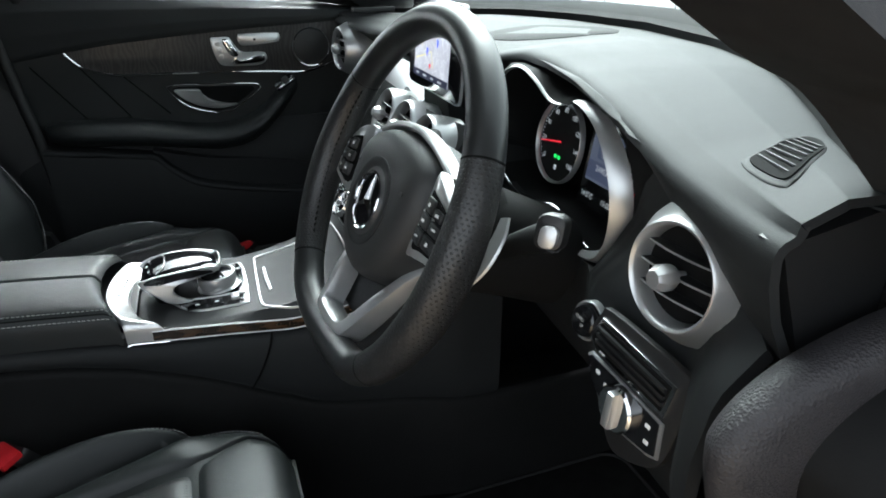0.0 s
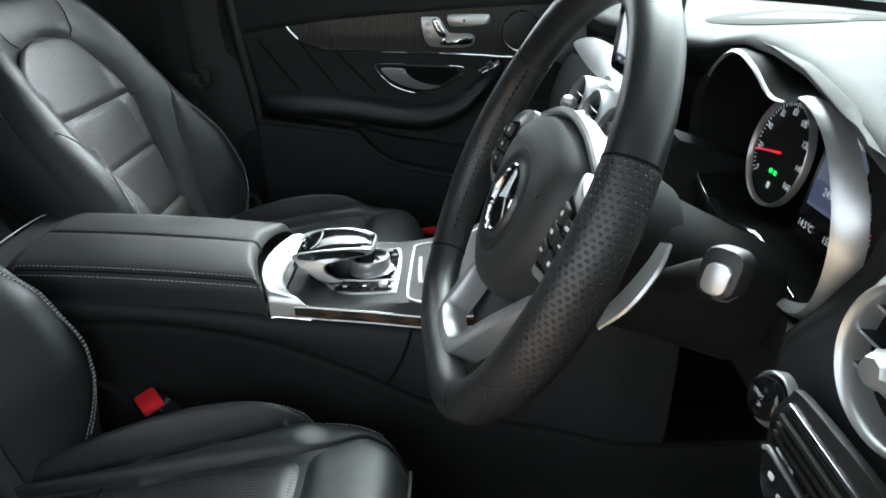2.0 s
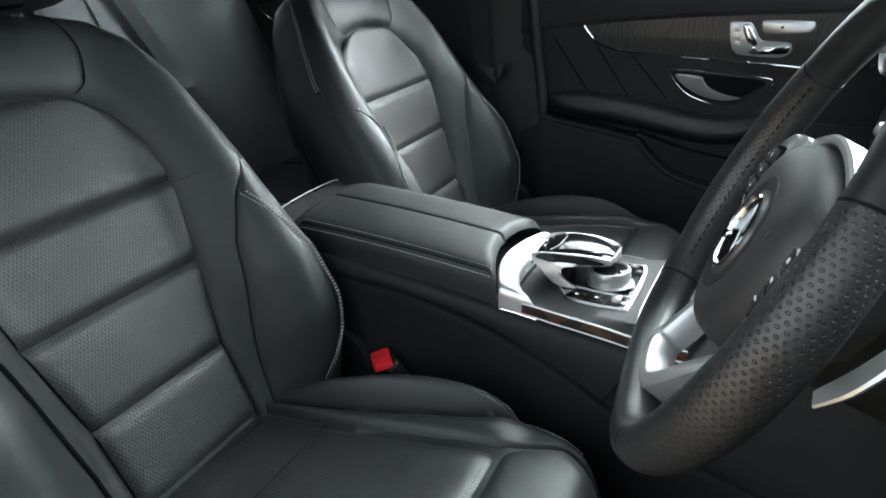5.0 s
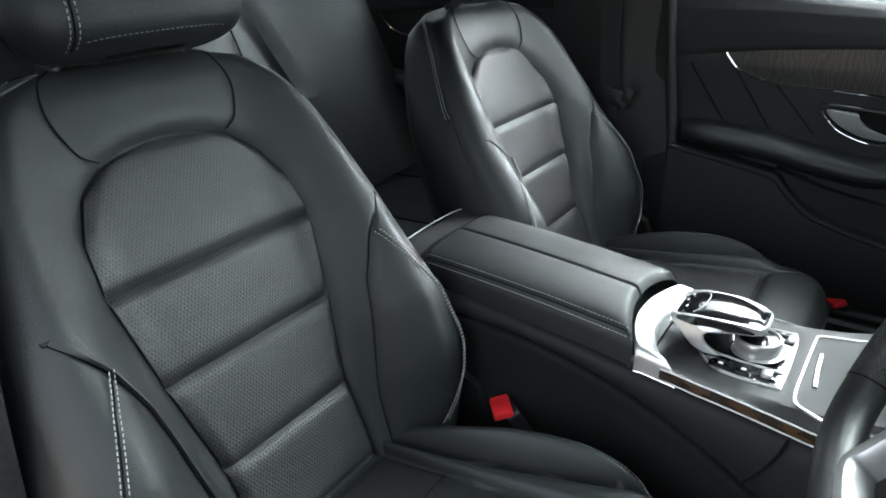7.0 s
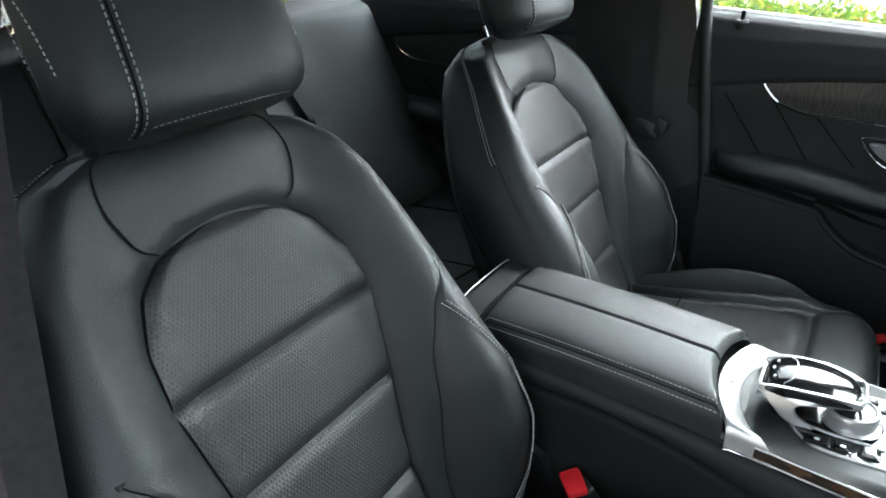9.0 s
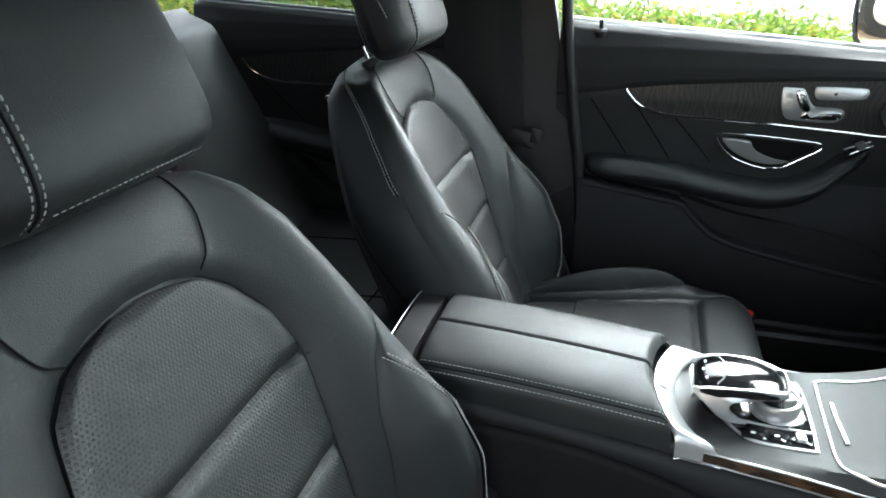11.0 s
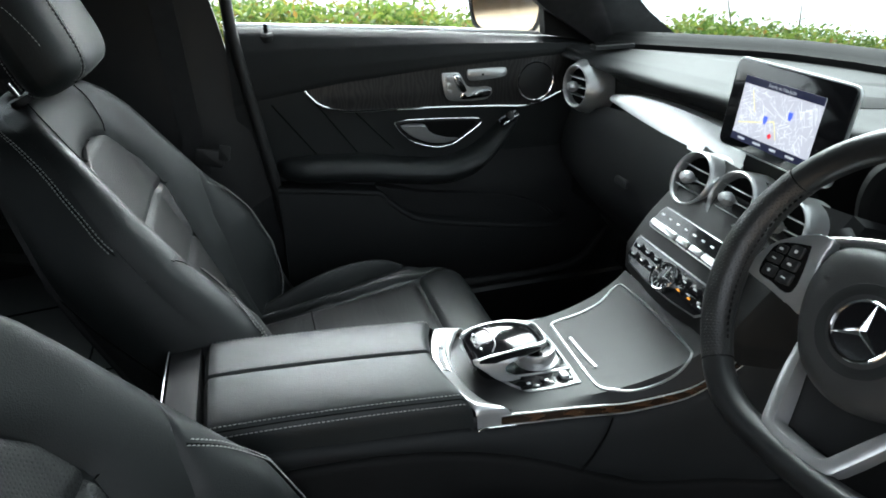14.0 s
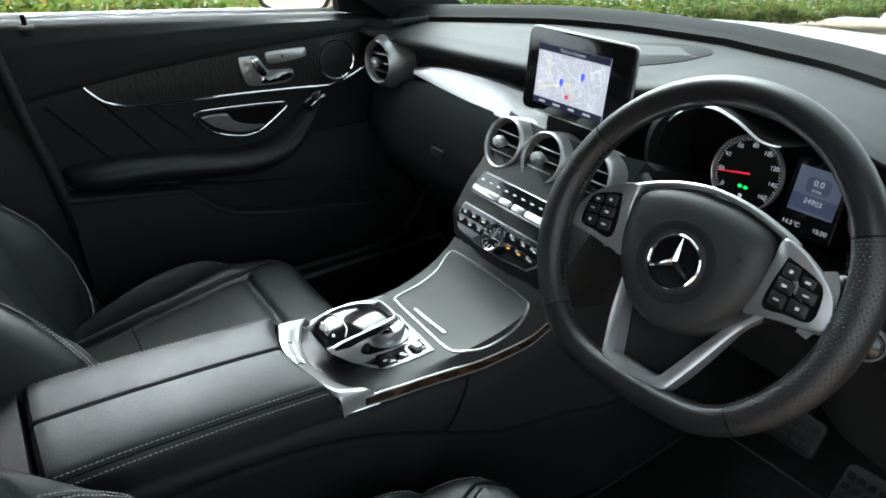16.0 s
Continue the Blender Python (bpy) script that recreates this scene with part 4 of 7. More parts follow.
part("front_glass", slab(rounded(0.221, 0.129, 0.011), lambda a, b, c=0: dp(a, b, 0.0005 + c), 0.0022, 0.001), GLOSS, display, "gloss black front")
part("stand", loft([[dp(-0.05, -0.062, -0.004), dp(0.05, -0.062, -0.004), dp(0.05, -0.062, -0.016), dp(-0.05, -0.062, -0.016)], [dp(-0.06, -0.10, -0.01), dp(0.06, -0.10, -0.01), dp(0.06, -0.10, -0.05), dp(-0.06, -0.10, -0.05)]]), DARK, display)
MAP_BASE = glowing("map_ground", (0.50, 0.49, 0.54), 0.85)
MAP_ROAD = glowing("map_road", (0.74, 0.74, 0.76), 0.9)
MAP_MAIN = glowing("map_main_road", (0.8, 0.72, 0.35), 0.9)
MAP_BLUE = glowing("map_marker_blue", (0.08, 0.14, 0.75), 0.9)
MAP_BAR = glowing("map_bar", (0.02, 0.022, 0.05), 0.6)
MAP_RED = glowing("map_marker_red", (0.75, 0.03, 0.05), 0.9)
MW, MH = 0.166, 0.098


def on_map(layer):
    return lambda a, b, c=0: dp(0.92 * a - 0.008, 0.96 * b - 0.004, 0.0030 + 0.0003 * layer + c * 0.3)


mapped = part("map_image", slab([(-MW / 2, -MH / 2), (MW / 2, -MH / 2), (MW / 2, MH / 2), (-MW / 2, MH / 2)], on_map(0), 0.0002), MAP_BASE, display, "lit street map")
rng = random.Random(4)
roads = bmesh.new()


def road(bm, a, b, w, layer):
    d = Vector((b[0] - a[0], b[1] - a[1]))
    if d.length < 1e-4:
        return
    q = Vector((-d.y, d.x)).normalized() * w / 2
    slab([(a[0] - q.x, a[1] - q.y), (b[0] - q.x, b[1] - q.y), (b[0] + q.x, b[1] + q.y), (a[0] + q.x, a[1] + q.y)], on_map(layer), 0.0002, bm=bm)


def clipped(a, b):
    keep = lambda p: (max(-MW / 2, min(MW / 2, p[0])), max(-0.037, min(0.037, p[1])))
    return keep(a), keep(b)


for k in range(190):
    cx, cy = rng.uniform(-0.08, 0.08), rng.uniform(-0.036, 0.036)
    ang = radians(rng.choice((20, 28, 112, 118, 75, 160)) + rng.uniform(-6, 6))
    L = rng.uniform(0.003, 0.013)
    a, b = clipped((cx - L * math.cos(ang), cy - L * math.sin(ang)), (cx + L * math.cos(ang), cy + L * math.sin(ang)))
    road(roads, a, b, rng.choice((0.0005, 0.0005, 0.0009)), 1)
part("map_road", roads, MAP_ROAD, mapped, smooth=False)
mains = bmesh.new()
for a, b in (((-0.075, -0.022), (-0.03, -0.012)), ((-0.03, -0.012), (0.0, -0.004)), ((-0.06, 0.03), (-0.045, 0.0)), ((0.012, -0.028), (0.0, -0.004))):
    road(mains, a, b, 0.0018, 2)
part("map_main_road", mains, MAP_MAIN, mapped, smooth=False)
for b0, h in ((0.0435, 0.011), (-0.0435, 0.011)):
    part("map_bar", slab([(-MW / 2, b0 - h / 2), (MW / 2, b0 - h / 2), (MW / 2, b0 + h / 2), (-MW / 2, b0 + h / 2)], on_map(3), 0.0002), MAP_BAR, mapped, "dark status bar")
for u0, v0 in ((-0.018, -0.008), (0.029, 0.009)):
    part("map_marker", slab([(-0.0042, 0.001), (0.0042, 0.001), (0.0042, 0.008), (-0.0042, 0.008), (-0.002, -0.004), (0.002, -0.004)][2:4] + [(-0.0042, 0.001), (-0.0018, -0.004), (0.0018, -0.004), (0.0042, 0.001)], lambda a, b, c=0, u0=u0, v0=v0: on_map(4)(a + u0, b + v0, c), 0.0003), MAP_BLUE, mapped, "blue map marker")
part("map_marker", slab(oval(0.0038, n=16), lambda a, b, c=0: on_map(4)(a - 0.001, b - 0.026, c), 0.0003), MAP_RED, mapped, "red position marker")
lettering("Ready to Navigate", 0.0078, lambda a, b, c=0: on_map(5)(a, b + 0.0435, c), FIGURES, mapped)
for u0, w in ((-0.058, 0.016), (-0.022, 0.018), (0.014, 0.014), (0.05, 0.018)):
    part("status_text", slab(rounded(w, 0.0035, 0.001), lambda a, b, c=0, u0=u0: on_map(5)(a + u0, b - 0.0435, c), 0.0002), FIGURES, mapped)

# ---- centre console ----
console = thing("centre_console", "black leather and plastic centre console with silver trim", "console", (-0.4, 0, 0.26))
DECK = smooth_table([(-0.46, 0.637), (-0.36, 0.637), (-0.30, 0.638), (-0.245, 0.641), (-0.20, 0.647), (-0.16, 0.657), (-0.13, 0.669), (-0.105, 0.684), (-0.088, 0.699)], 5)
EDGE = smooth_table([(-0.80, 0.655), (-0.64, 0.652), (-0.42, 0.642), (-0.39, 0.640), (-0.30, 0.635), (-0.237, 0.630), (-0.20, 0.629), (-0.13, 0.638), (-0.094, 0.654), (-0.06, 0.676), (-0.03, 0.705), (0.03, 0.77)], 5)
WIDE = smooth_table([(-0.80, 0.100), (-0.42, 0.100), (-0.34, 0.104), (-0.24, 0.111), (-0.16, 0.119), (-0.115, 0.124), (-0.07, 0.129), (-0.03, 0.136), (0.03, 0.152)], 5)

SIDE_TOP = [(-0.80, 0.662), (-0.65, 0.656), (-0.52, 0.640), (-0.42, 0.626), (-0.39, 0.622)]
LOW_TOP = smooth_table([(-0.80, 0.626), (-0.63, 0.626), (-0.52, 0.614), (-0.44, 0.595), (-0.40, 0.581), (-0.34, 0.558), (-0.30, 0.540), (-0.25, 0.513), (-0.22, 0.501), (-0.15, 0.475), (0.08, 0.45)], 4)


def deck_point(x, y, w=0.0):
    zc, ze, wide = lerp_table(DECK, x), lerp_table(EDGE, x), lerp_table(WIDE, x)
    k = min(1.0, abs(y) / wide)
    t = max(0.0, (k - 0.90) / 0.10)
    return Vector((x, y, zc + (ze - zc) * (t * t * (3 - 2 * t)) + w))


part("deck", sheet(lambda u, v: deck_point(-0.428 + 0.338 * u, lerp_table(WIDE, -0.428 + 0.338 * u) * (2 * v - 1)), 44, 40, 0.006), DECK_MAT, console, "matt black console deck with faint dust smears")
for s in (1, -1):
    top = [Vector((x, s * lerp_table(WIDE, x), lerp_table(EDGE, x))) for x in np.linspace(-0.390, 0.03, 40)]
    hang = lambda p, d, o=0.0: p + Vector((0, s * (0.001 + o), -d))
    part("veneer_strip", loft([[hang(p, 0.0), hang(p, 0.001, 0.003), hang(p, 0.014, 0.003), hang(p, 0.015), p + Vector((0, -s * 0.01, -0.015)), p + Vector((0, -s * 0.01, -0.002))] for p in top]), STRIP, console, "brown lacquered veneer strip")
    for d in (0.0005, 0.0165):
        part("strip_edge", sweep([hang(p, d, 0.002) for p in top], oval(0.0011, n=8)), SILVER, console, "thin satin silver edging")
    # padded side with a soft roll under the lid, then the lower panel behind a curved seam
    xs = np.linspace(-0.80, 0.10, 60)
    rows = []
    for x in xs:
        wide = lerp_table(WIDE, x)
        ze = lerp_table(EDGE, x) - 0.019 if x > -0.40 else lerp_table(SIDE_TOP, x)
        zt = lerp_table(LOW_TOP, x)
        drop = max(0.02, ze - zt)
        rows.append([Vector((x, s * (wide + o), ze - d * drop)) for o, d in ((-0.012, 0.0), (0.0, 0.03), (0.006, 0.10), (0.010, 0.25), (0.012, 0.5), (0.011, 0.8), (0.008, 0.96), (0.004, 1.0), (0.004, 1.4))] + [Vector((x, s * (wide - 0.02), 0.40)), Vector((x, s * (wide - 0.02), ze - 0.02))])
    part("side_panel", loft(rows), SOFT, console, "black soft-touch console side")
    low = []
    for x in np.linspace(-0.80, 0.56, 90):
        wide, zt = lerp_table(WIDE, x), lerp_table(LOW_TOP, x)
        low.append([Vector((x, s * (wide + 0.002), zt - 0.0015)), Vector((x, s * (wide + 0.0095), zt - 0.003)), Vector((x, s * (wide + 0.0125), zt - 0.006)), Vector((x, s * (wide + 0.014), zt - 0.012)), Vector((x, s * (wide + 0.018), 0.42)), Vector((x, s * (wide + 0.024), 0.27)), Vector((x, s * wide, 0.27))])
    part("lower_side_panel", loft(low), DARK, console, "dark lower console panel")
    gap = curve([(-0.236, s * 0.1255, 0.617), (-0.243, s * 0.1258, 0.59), (-0.258, s * 0.1245, 0.555), (-0.274, s * 0.122, 0.528)], 5)
    part("side_gap", sweep(gap, oval(0.0017, n=6), up=(0, 1, 0)), GAP, console)

# armrest lid in two halves
LID_TOP = smooth_table([(-0.80, 0.710), (-0.76, 0.711), (-0.66, 0.707), (-0.55, 0.699), (-0.46, 0.690), (-0.38, 0.682)])
armrest = thing("armrest_lid", "black leather split armrest lid with grey double stitching", "armrest", (-0.6, 0, 0.63))


LID_DROP = smooth_table([(0, 0.006), (0.04, 0.0008), (0.3, 0.0008), (0.5, 0.0035), (0.62, 0.008), (0.70, 0.015), (0.78, 0.027), (1, 0.056)])
LID_Y = smooth_table([(0, 0.0016), (0.04, 0.006), (0.5, 0.068), (0.62, 0.086), (0.70, 0.095), (0.78, 0.1005), (1, 0.1025)])


def lid_half(s):
    def fn(u, v):
        # u across from the seam out and down the side, v along from rear to front
        y = lerp_table(LID_Y, u)
        front = -0.4535 + 0.0245 * (min(y, 0.1025) / 0.098) ** 2
        x = -0.755 + (front + 0.755) * v
        top = lerp_table(LID_TOP, x)
        drop = lerp_table(LID_DROP, u)
        end = 0.012 * max(0.0, (v - 0.965) / 0.035) ** 2 + 0.012 * max(0.0, (0.03 - v) / 0.03) ** 2
        return x, s * y, top - drop - end
    return fn


for s in (1, -1):
    half_lid = part("lid_half", sheet(lid_half(s), 40, 50, -0.004 * s), LEATHER, armrest, "black leather lid half")
    fn = lid_half(s)
    for u0 in (0.655, 0.735):
        line = [Vector(fn(u0, v)) + Vector((0, s * 0.0004, 0.0004)) for v in np.linspace(0.01, 0.985, 60)]
        tagged(part("stitching", stitches(line, (0, s * 0.75, 0.6), 0.0036, 0.002, 0.00055), STITCH, half_lid, "grey stitching"), kind="stuff")
    seam = [Vector(fn(0.695, v)) + Vector((0, s * 0.0002, 0.0002)) for v in np.linspace(0.005, 0.99, 40)]
    part("seam", sweep(seam, oval(0.0009, n=6)), GAP, half_lid)
part("storage_box", loft([[Vector((x, y, z)) for y, z in ((-0.099, 0.30), (-0.099, 0.644), (0.099, 0.644), (0.099, 0.30))] for x in (-0.80, -0.41)]), PLASTIC, console, smooth=False)
part("rear_trim", loft([[Vector((x, s * 0.105, 0.625)), Vector((x, s * 0.095, lerp_table(LID_TOP, -0.76) - 0.015)), Vector((x, s * 0.06, 0.702)), Vector((x, -s * 0.06, 0.702)), Vector((x, -s * 0.095, lerp_table(LID_TOP, -0.76) - 0.015)), Vector((x, -s * 0.105, 0.625))] for x in (-0.762, -0.80)]), PLASTIC, console, "black rear end trim")
part("rear_edge", tube([(-0.803, -0.106, 0.63), (-0.803, -0.095, 0.690), (-0.803, -0.06, 0.704), (-0.803, 0.06, 0.704), (-0.803, 0.095, 0.690), (-0.803, 0.106, 0.63)], 0.0012, up=(1, 0, 0)), SILVER, console, "satin silver rear edging")

# satin silver bridge between lid and deck
bridge = thing("console_bridge", "satin silver curved bridge between armrest and deck", "trim", (-0.43, 0, 0.64))
FOOT_Y = [(0.0, 0.0), (0.70, 0.089), (0.76, 0.0955), (0.82, 0.1005), (0.88, 0.1030), (1.0, 0.1045)]
FOOT_Z = [(0.0, 0.0), (0.70, 0.0), (0.76, -0.0018), (0.82, -0.006), (0.88, -0.0125), (1.0, -0.033)]


def bridge_point(u, v):
    # u over the console from one foot to the other, v from the rear lip to the front edge
    a = 2 * u - 1
    y, down = lerp_table(FOOT_Y, abs(a)), lerp_table(FOOT_Z, abs(a))
    k = y / 0.095
    rear, front = -0.452 + 0.0245 * k ** 2, -0.421 + 0.034 * k ** 2.2
    foot = max(0.0, abs(a) - 0.8) / 0.2
    front += 0.010 * foot
    lip = lerp_table([(0, -0.006), (0.04, -0.0015), (0.10, 0.0), (0.2, -0.0006), (0.5, -0.0055), (0.8, -0.0115), (0.93, -0.0135), (1.0, -0.0165)], v)
    flat = 1 - smoothstep((abs(a) - 0.6) / 0.25)
    return rear + (front - rear) * v, math.copysign(y, a), 0.6605 + down + lip * (0.35 + 0.65 * flat)


body = part("bridge_body", sheet(bridge_point, 110, 22, -0.003), SILVER, bridge, "satin silver bridge")
inset = [(v, y) for v, y in ((0.30, -0.008), (0.30, 0.02), (0.32, 0.048), (0.66, 0.046), (0.68, 0.02), (0.70, -0.006))]
iloop = []
for (v0, y0), (v1, y1) in zip(inset, inset[1:] + inset[:1]):
    for t in np.linspace(0, 1, 6)[:-1]:
        vv, yy = v0 + (v1 - v0) * t, y0 + (y1 - y0) * t
        iloop.append(Vector(bridge_point(0.5 + 0.5 * yy / 0.089 * 0.70, vv)) + Vector((0, 0, 0.0006)))
part("inset_edge", sweep(iloop, oval(0.0009, n=6), True), CHROME, body, "bright edge of the shallow inset")
for s in (1, -1):
    part("foot_edge", sweep([Vector(bridge_point(0.5 + 0.5 * s, v)) + Vector((0, s * 0.001, -0.001)) for v in np.linspace(0, 1, 12)], oval(0.0013, n=8)), CHROME, body, "bright lower edge of the foot")

# roller cover of the tray
tray = thing("tray_cover", "matt black tray cover with a satin silver border", "tray cover", (-0.18, 0, 0.66))
TRAY = [(-0.2385, 0.064), (-0.236, 0.077), (-0.220, 0.081), (-0.182, 0.081), (-0.148, 0.086), (-0.122, 0.097), (-0.110, 0.097), (-0.1065, 0.084), (-0.1045, 0.02), (-0.1055, -0.041), (-0.108, -0.093), (-0.112, -0.106), (-0.127, -0.113), (-0.170, -0.1115), (-0.211, -0.106), (-0.234, -0.096), (-0.2425, -0.076), (-0.2415, -0.01)]
loop = curve([(x, y, 0) for x, y in TRAY], 6, True)
part("border", sweep([deck_point(p.x, p.y, 0.0008) for p in loop], [(-0.0017, -0.0015), (0.0017, -0.0015), (0.0013, 0.001), (-0.0013, 0.001)], True), SILVER, tray, "satin silver border")
part("grip_bar", loft([[deck_point(x - dx, y, h) for dx, h in ((-0.0025, 0), (-0.002, 0.003), (0.002, 0.003), (0.0025, 0))] for x, y in ((-0.2275, 0.030), (-0.2275, -0.01), (-0.2255, -0.050))]), SILVER, tray, "satin silver grip bar")
part("cover", sheet(lambda u, v: deck_point(-0.237 + 0.128 * u, (2 * v - 1) * 0.055 + lerp_table([(-0.24, -0.012), (-0.11, -0.004)], -0.24 + 0.129 * u) + (2 * v - 1) * 0.045 * u, 0.0004), 20, 20), DECK_MAT, tray, "matt black roller cover with dust smears")

# touchpad, rotary controller and their switch plate
control = thing("touchpad_controller", "arched gloss black touchpad over a silver rotary dial", "controller", (-0.33, 0, 0.643))
PLATE = [(-0.390, 0.020), (-0.368, 0.050), (-0.325, 0.068), (-0.272, 0.072), (-0.259, 0.066), (-0.2555, 0.015), (-0.258, -0.062), (-0.266, -0.071), (-0.326, -0.067), (-0.349, -0.052), (-0.365, -0.028), (-0.384, -0.004)]
ploop = [(p.x, p.y) for p in curve([(x, y, 0) for x, y in PLATE], 5, True)]
part("plate_border", slab(ploop, lambda a, b, c=0: deck_point(a, b, c - 0.001), 0.0032, 0.0012), SILVER, control, "satin silver border")
part("plate", slab([(-0.322 + (a + 0.322) * 0.93, -0.006 + (b + 0.006) * 0.94) for a, b in ploop], lambda a, b, c=0: deck_point(a, b, 0.0018 + c), 0.001), GLOSS, control, "gloss black switch plate")
part("divider", loft([[deck_point(x, y + d, h) for d, h in ((-0.0022, 0.002), (-0.0014, 0.0048), (0.0014, 0.0048), (0.0022, 0.002))] for x, y in ((-0.363, -0.022), (-0.341, -0.030), (-0.31, -0.035), (-0.260, -0.038))]), SILVER, control, "silver divider")
key_row = ((-0.336, 0.028, "PLASTIC"), (-0.309, 0.018, "PLASTIC"), (-0.283, 0.024, "SILVER"))
for x0, w, kind in key_row:
    part("switch", slab(rounded(w, 0.020, 0.003), lambda a, b, c=0, x0=x0: deck_point(a + x0 + 0.006, b - 0.053, 0.0029 + c), 0.0018, 0.0008), GLOSS, control, "gloss black key")
    if kind == "SILVER":
        part("rocker", slab(rounded(0.012, 0.015, 0.003), lambda a, b, c=0, x0=x0: deck_point(a + x0 + 0.006, b - 0.053, 0.0048 + c), 0.005, 0.002), SILVER, control, "satin silver rocker")
    else:
        part("symbol", slab(rounded(0.006, 0.004, 0.0015), lambda a, b, c=0, x0=x0: deck_point(a + x0 + 0.006, b - 0.053, 0.0048 + c), 0.0003), WHITE_MARK, control)
for x0, y0 in ((-0.276, 0.058), (-0.294, 0.060), (-0.266, 0.042)):
    part("switch", slab(rounded(0.013, 0.010, 0.002), lambda a, b, c=0, x0=x0, y0=y0: deck_point(a + x0, b + y0, 0.0029 + c), 0.0024, 0.0008), PLASTIC, control)
    part("symbol", slab(rounded(0.005, 0.002, 0.0006), lambda a, b, c=0, x0=x0, y0=y0: deck_point(a + x0, b + y0, 0.0054 + c), 0.0003), WHITE_MARK, control)
ko = deck_point(-0.297, -0.002, 0.002)
DIAL_AX = (-0.08, 0, 1)
dial = part("rotary_dial", lathe([(0.0315, 0), (0.0315, 0.003), (0.0265, 0.005), (0.0268, 0.010), (0.0280, 0.0115), (0.0282, 0.021), (0.0272, 0.0235), (0.0245, 0.0242), (0.0228, 0.0215)], ko, DIAL_AX, 56, caps=True), SILVER, control, "satin silver rotary dial")
part("dial_top", lathe([(0.0230, 0.0212), (0.0222, 0.0224), (0.001, 0.0236)], ko, DIAL_AX, 40, caps=True), GLOSS, dial, "gloss black dial top")
part("dial_collar", lathe([(0.0335, -0.001), (0.0335, 0.003), (0.0318, 0.0035)], ko, DIAL_AX, 40), GLOSS, dial, "gloss black collar")
# touchpad carried on two silver arms that sweep back and down to the plate
PAD_LINE = curve([(-0.404, 0, 0.676), (-0.397, 0, 0.687), (-0.382, 0, 0.694), (-0.358, 0, 0.6985), (-0.33, 0, 0.6985), (-0.308, 0, 0.695), (-0.296, 0, 0.690)], 6)
PAD_W = [(-0.404, 0.031), (-0.396, 0.0365), (-0.37, 0.0385), (-0.33, 0.0365), (-0.305, 0.031), (-0.296, 0.026)]
PAD_Y, PAD_DROP = 0.003, -0.005
rings = []
for p in PAD_LINE:
    w = lerp_table(PAD_W, p.x)
    thick = lerp_table([(-0.404, 0.007), (-0.38, 0.014), (-0.33, 0.013), (-0.296, 0.007)], p.x)
    rings.append([Vector((p.x, PAD_Y + a * w, PAD_DROP + p.z - 0.0045 * abs(a) ** 2.4 - (0.0 if b > 0 else thick))) for a, b in [(q, 1) for q in np.linspace(-1, 1, 13)] + [(q, -1) for q in np.linspace(1, -1, 7)]])
pad = part("touchpad", loft(rings), GLOSS, control, "arched gloss black touchpad")
part("pad_bottom", slab([(p.x, p.y) for p in curve([(-0.388, -0.028, 0), (-0.395, 0.0, 0), (-0.388, 0.022, 0), (-0.366, 0.022, 0), (-0.362, -0.004, 0), (-0.366, -0.030, 0)], 4, True)], lambda a, b, c=0: Vector((a + 0.24 * (0.027 - c), b + 0.007, 0.638 + c)), 0.038), GLOSS, control, "gloss black foot under the touchpad")
zone = [Vector((x, PAD_Y + y, z + PAD_DROP)) for x, y, z in ((-0.377, -0.033, 0.6942), (-0.368, -0.02, 0.6975), (-0.366, 0.0, 0.6988), (-0.368, 0.02, 0.6975), (-0.377, 0.033, 0.6942))]
part("touch_seam", sweep(curve(zone, 5), oval(0.0008, n=6)), SILVER, pad, "thin silver line across the touchpad")
for y0, x0 in ((-0.022, -0.388), (0.014, -0.388), (-0.004, -0.391)):
    part("symbol", slab(rounded(0.005, 0.003, 0.0008), frame_at((x0, y0 + 0.006, 0.6928 + PAD_DROP), (0, 1, 0), (-0.83, 0, -0.42)), 0.0008), WHITE_MARK, pad)
ARM = [(-0.404, 0.682), (-0.396, 0.6875), (-0.380, 0.6915), (-0.356, 0.6945), (-0.325, 0.6950), (-0.298, 0.6915), (-0.292, 0.6870), (-0.296, 0.6825), (-0.318, 0.6815), (-0.338, 0.6795), (-0.352, 0.6750), (-0.359, 0.6680), (-0.356, 0.6590), (-0.346, 0.6520), (-0.336, 0.6465), (-0.352, 0.6455), (-0.368, 0.6500), (-0.381, 0.6600), (-0.393, 0.6720)]
arm_loop = [(p.x, p.y) for p in curve([(a, b, 0) for a, b in ARM], 4, True)]
for s in (1, -1):
    def arm_at(a, b, c=0.0, s=s):
        # the arm leans in towards the pad at its front end
        y = lerp_table(PAD_W, min(a, -0.296)) - 0.003 + 0.35 * max(0.0, 0.672 - b) * 0.3
        return Vector((a, PAD_Y + s * (y + c), b + PAD_DROP))
    bm = bmesh.new()
    inner = [bm.verts.new(arm_at(a, b, 0.0)) for a, b in arm_loop]
    outer = [bm.verts.new(arm_at(a, b, 0.0055)) for a, b in arm_loop]
    n_ = len(arm_loop)
    for i in range(n_):
        bm.faces.new((inner[i], inner[(i + 1) % n_], outer[(i + 1) % n_], outer[i]))
    bm.faces.new(inner), bm.faces.new(outer)
    bmesh.ops.triangulate(bm, faces=[f for f in bm.faces if len(f.verts) > 4])
    rim_edges = [e for e in bm.edges if len(e.link_faces) == 2 and e.calc_face_angle(0) > 1.2 and e.verts[0] in outer and e.verts[1] in outer]
    bmesh.ops.bevel(bm, geom=rim_edges, offset=0.0018, segments=3, affect="EDGES", profile=0.6)
    part("arm", bm, SILVER, control, "satin silver side arm", angle=50)
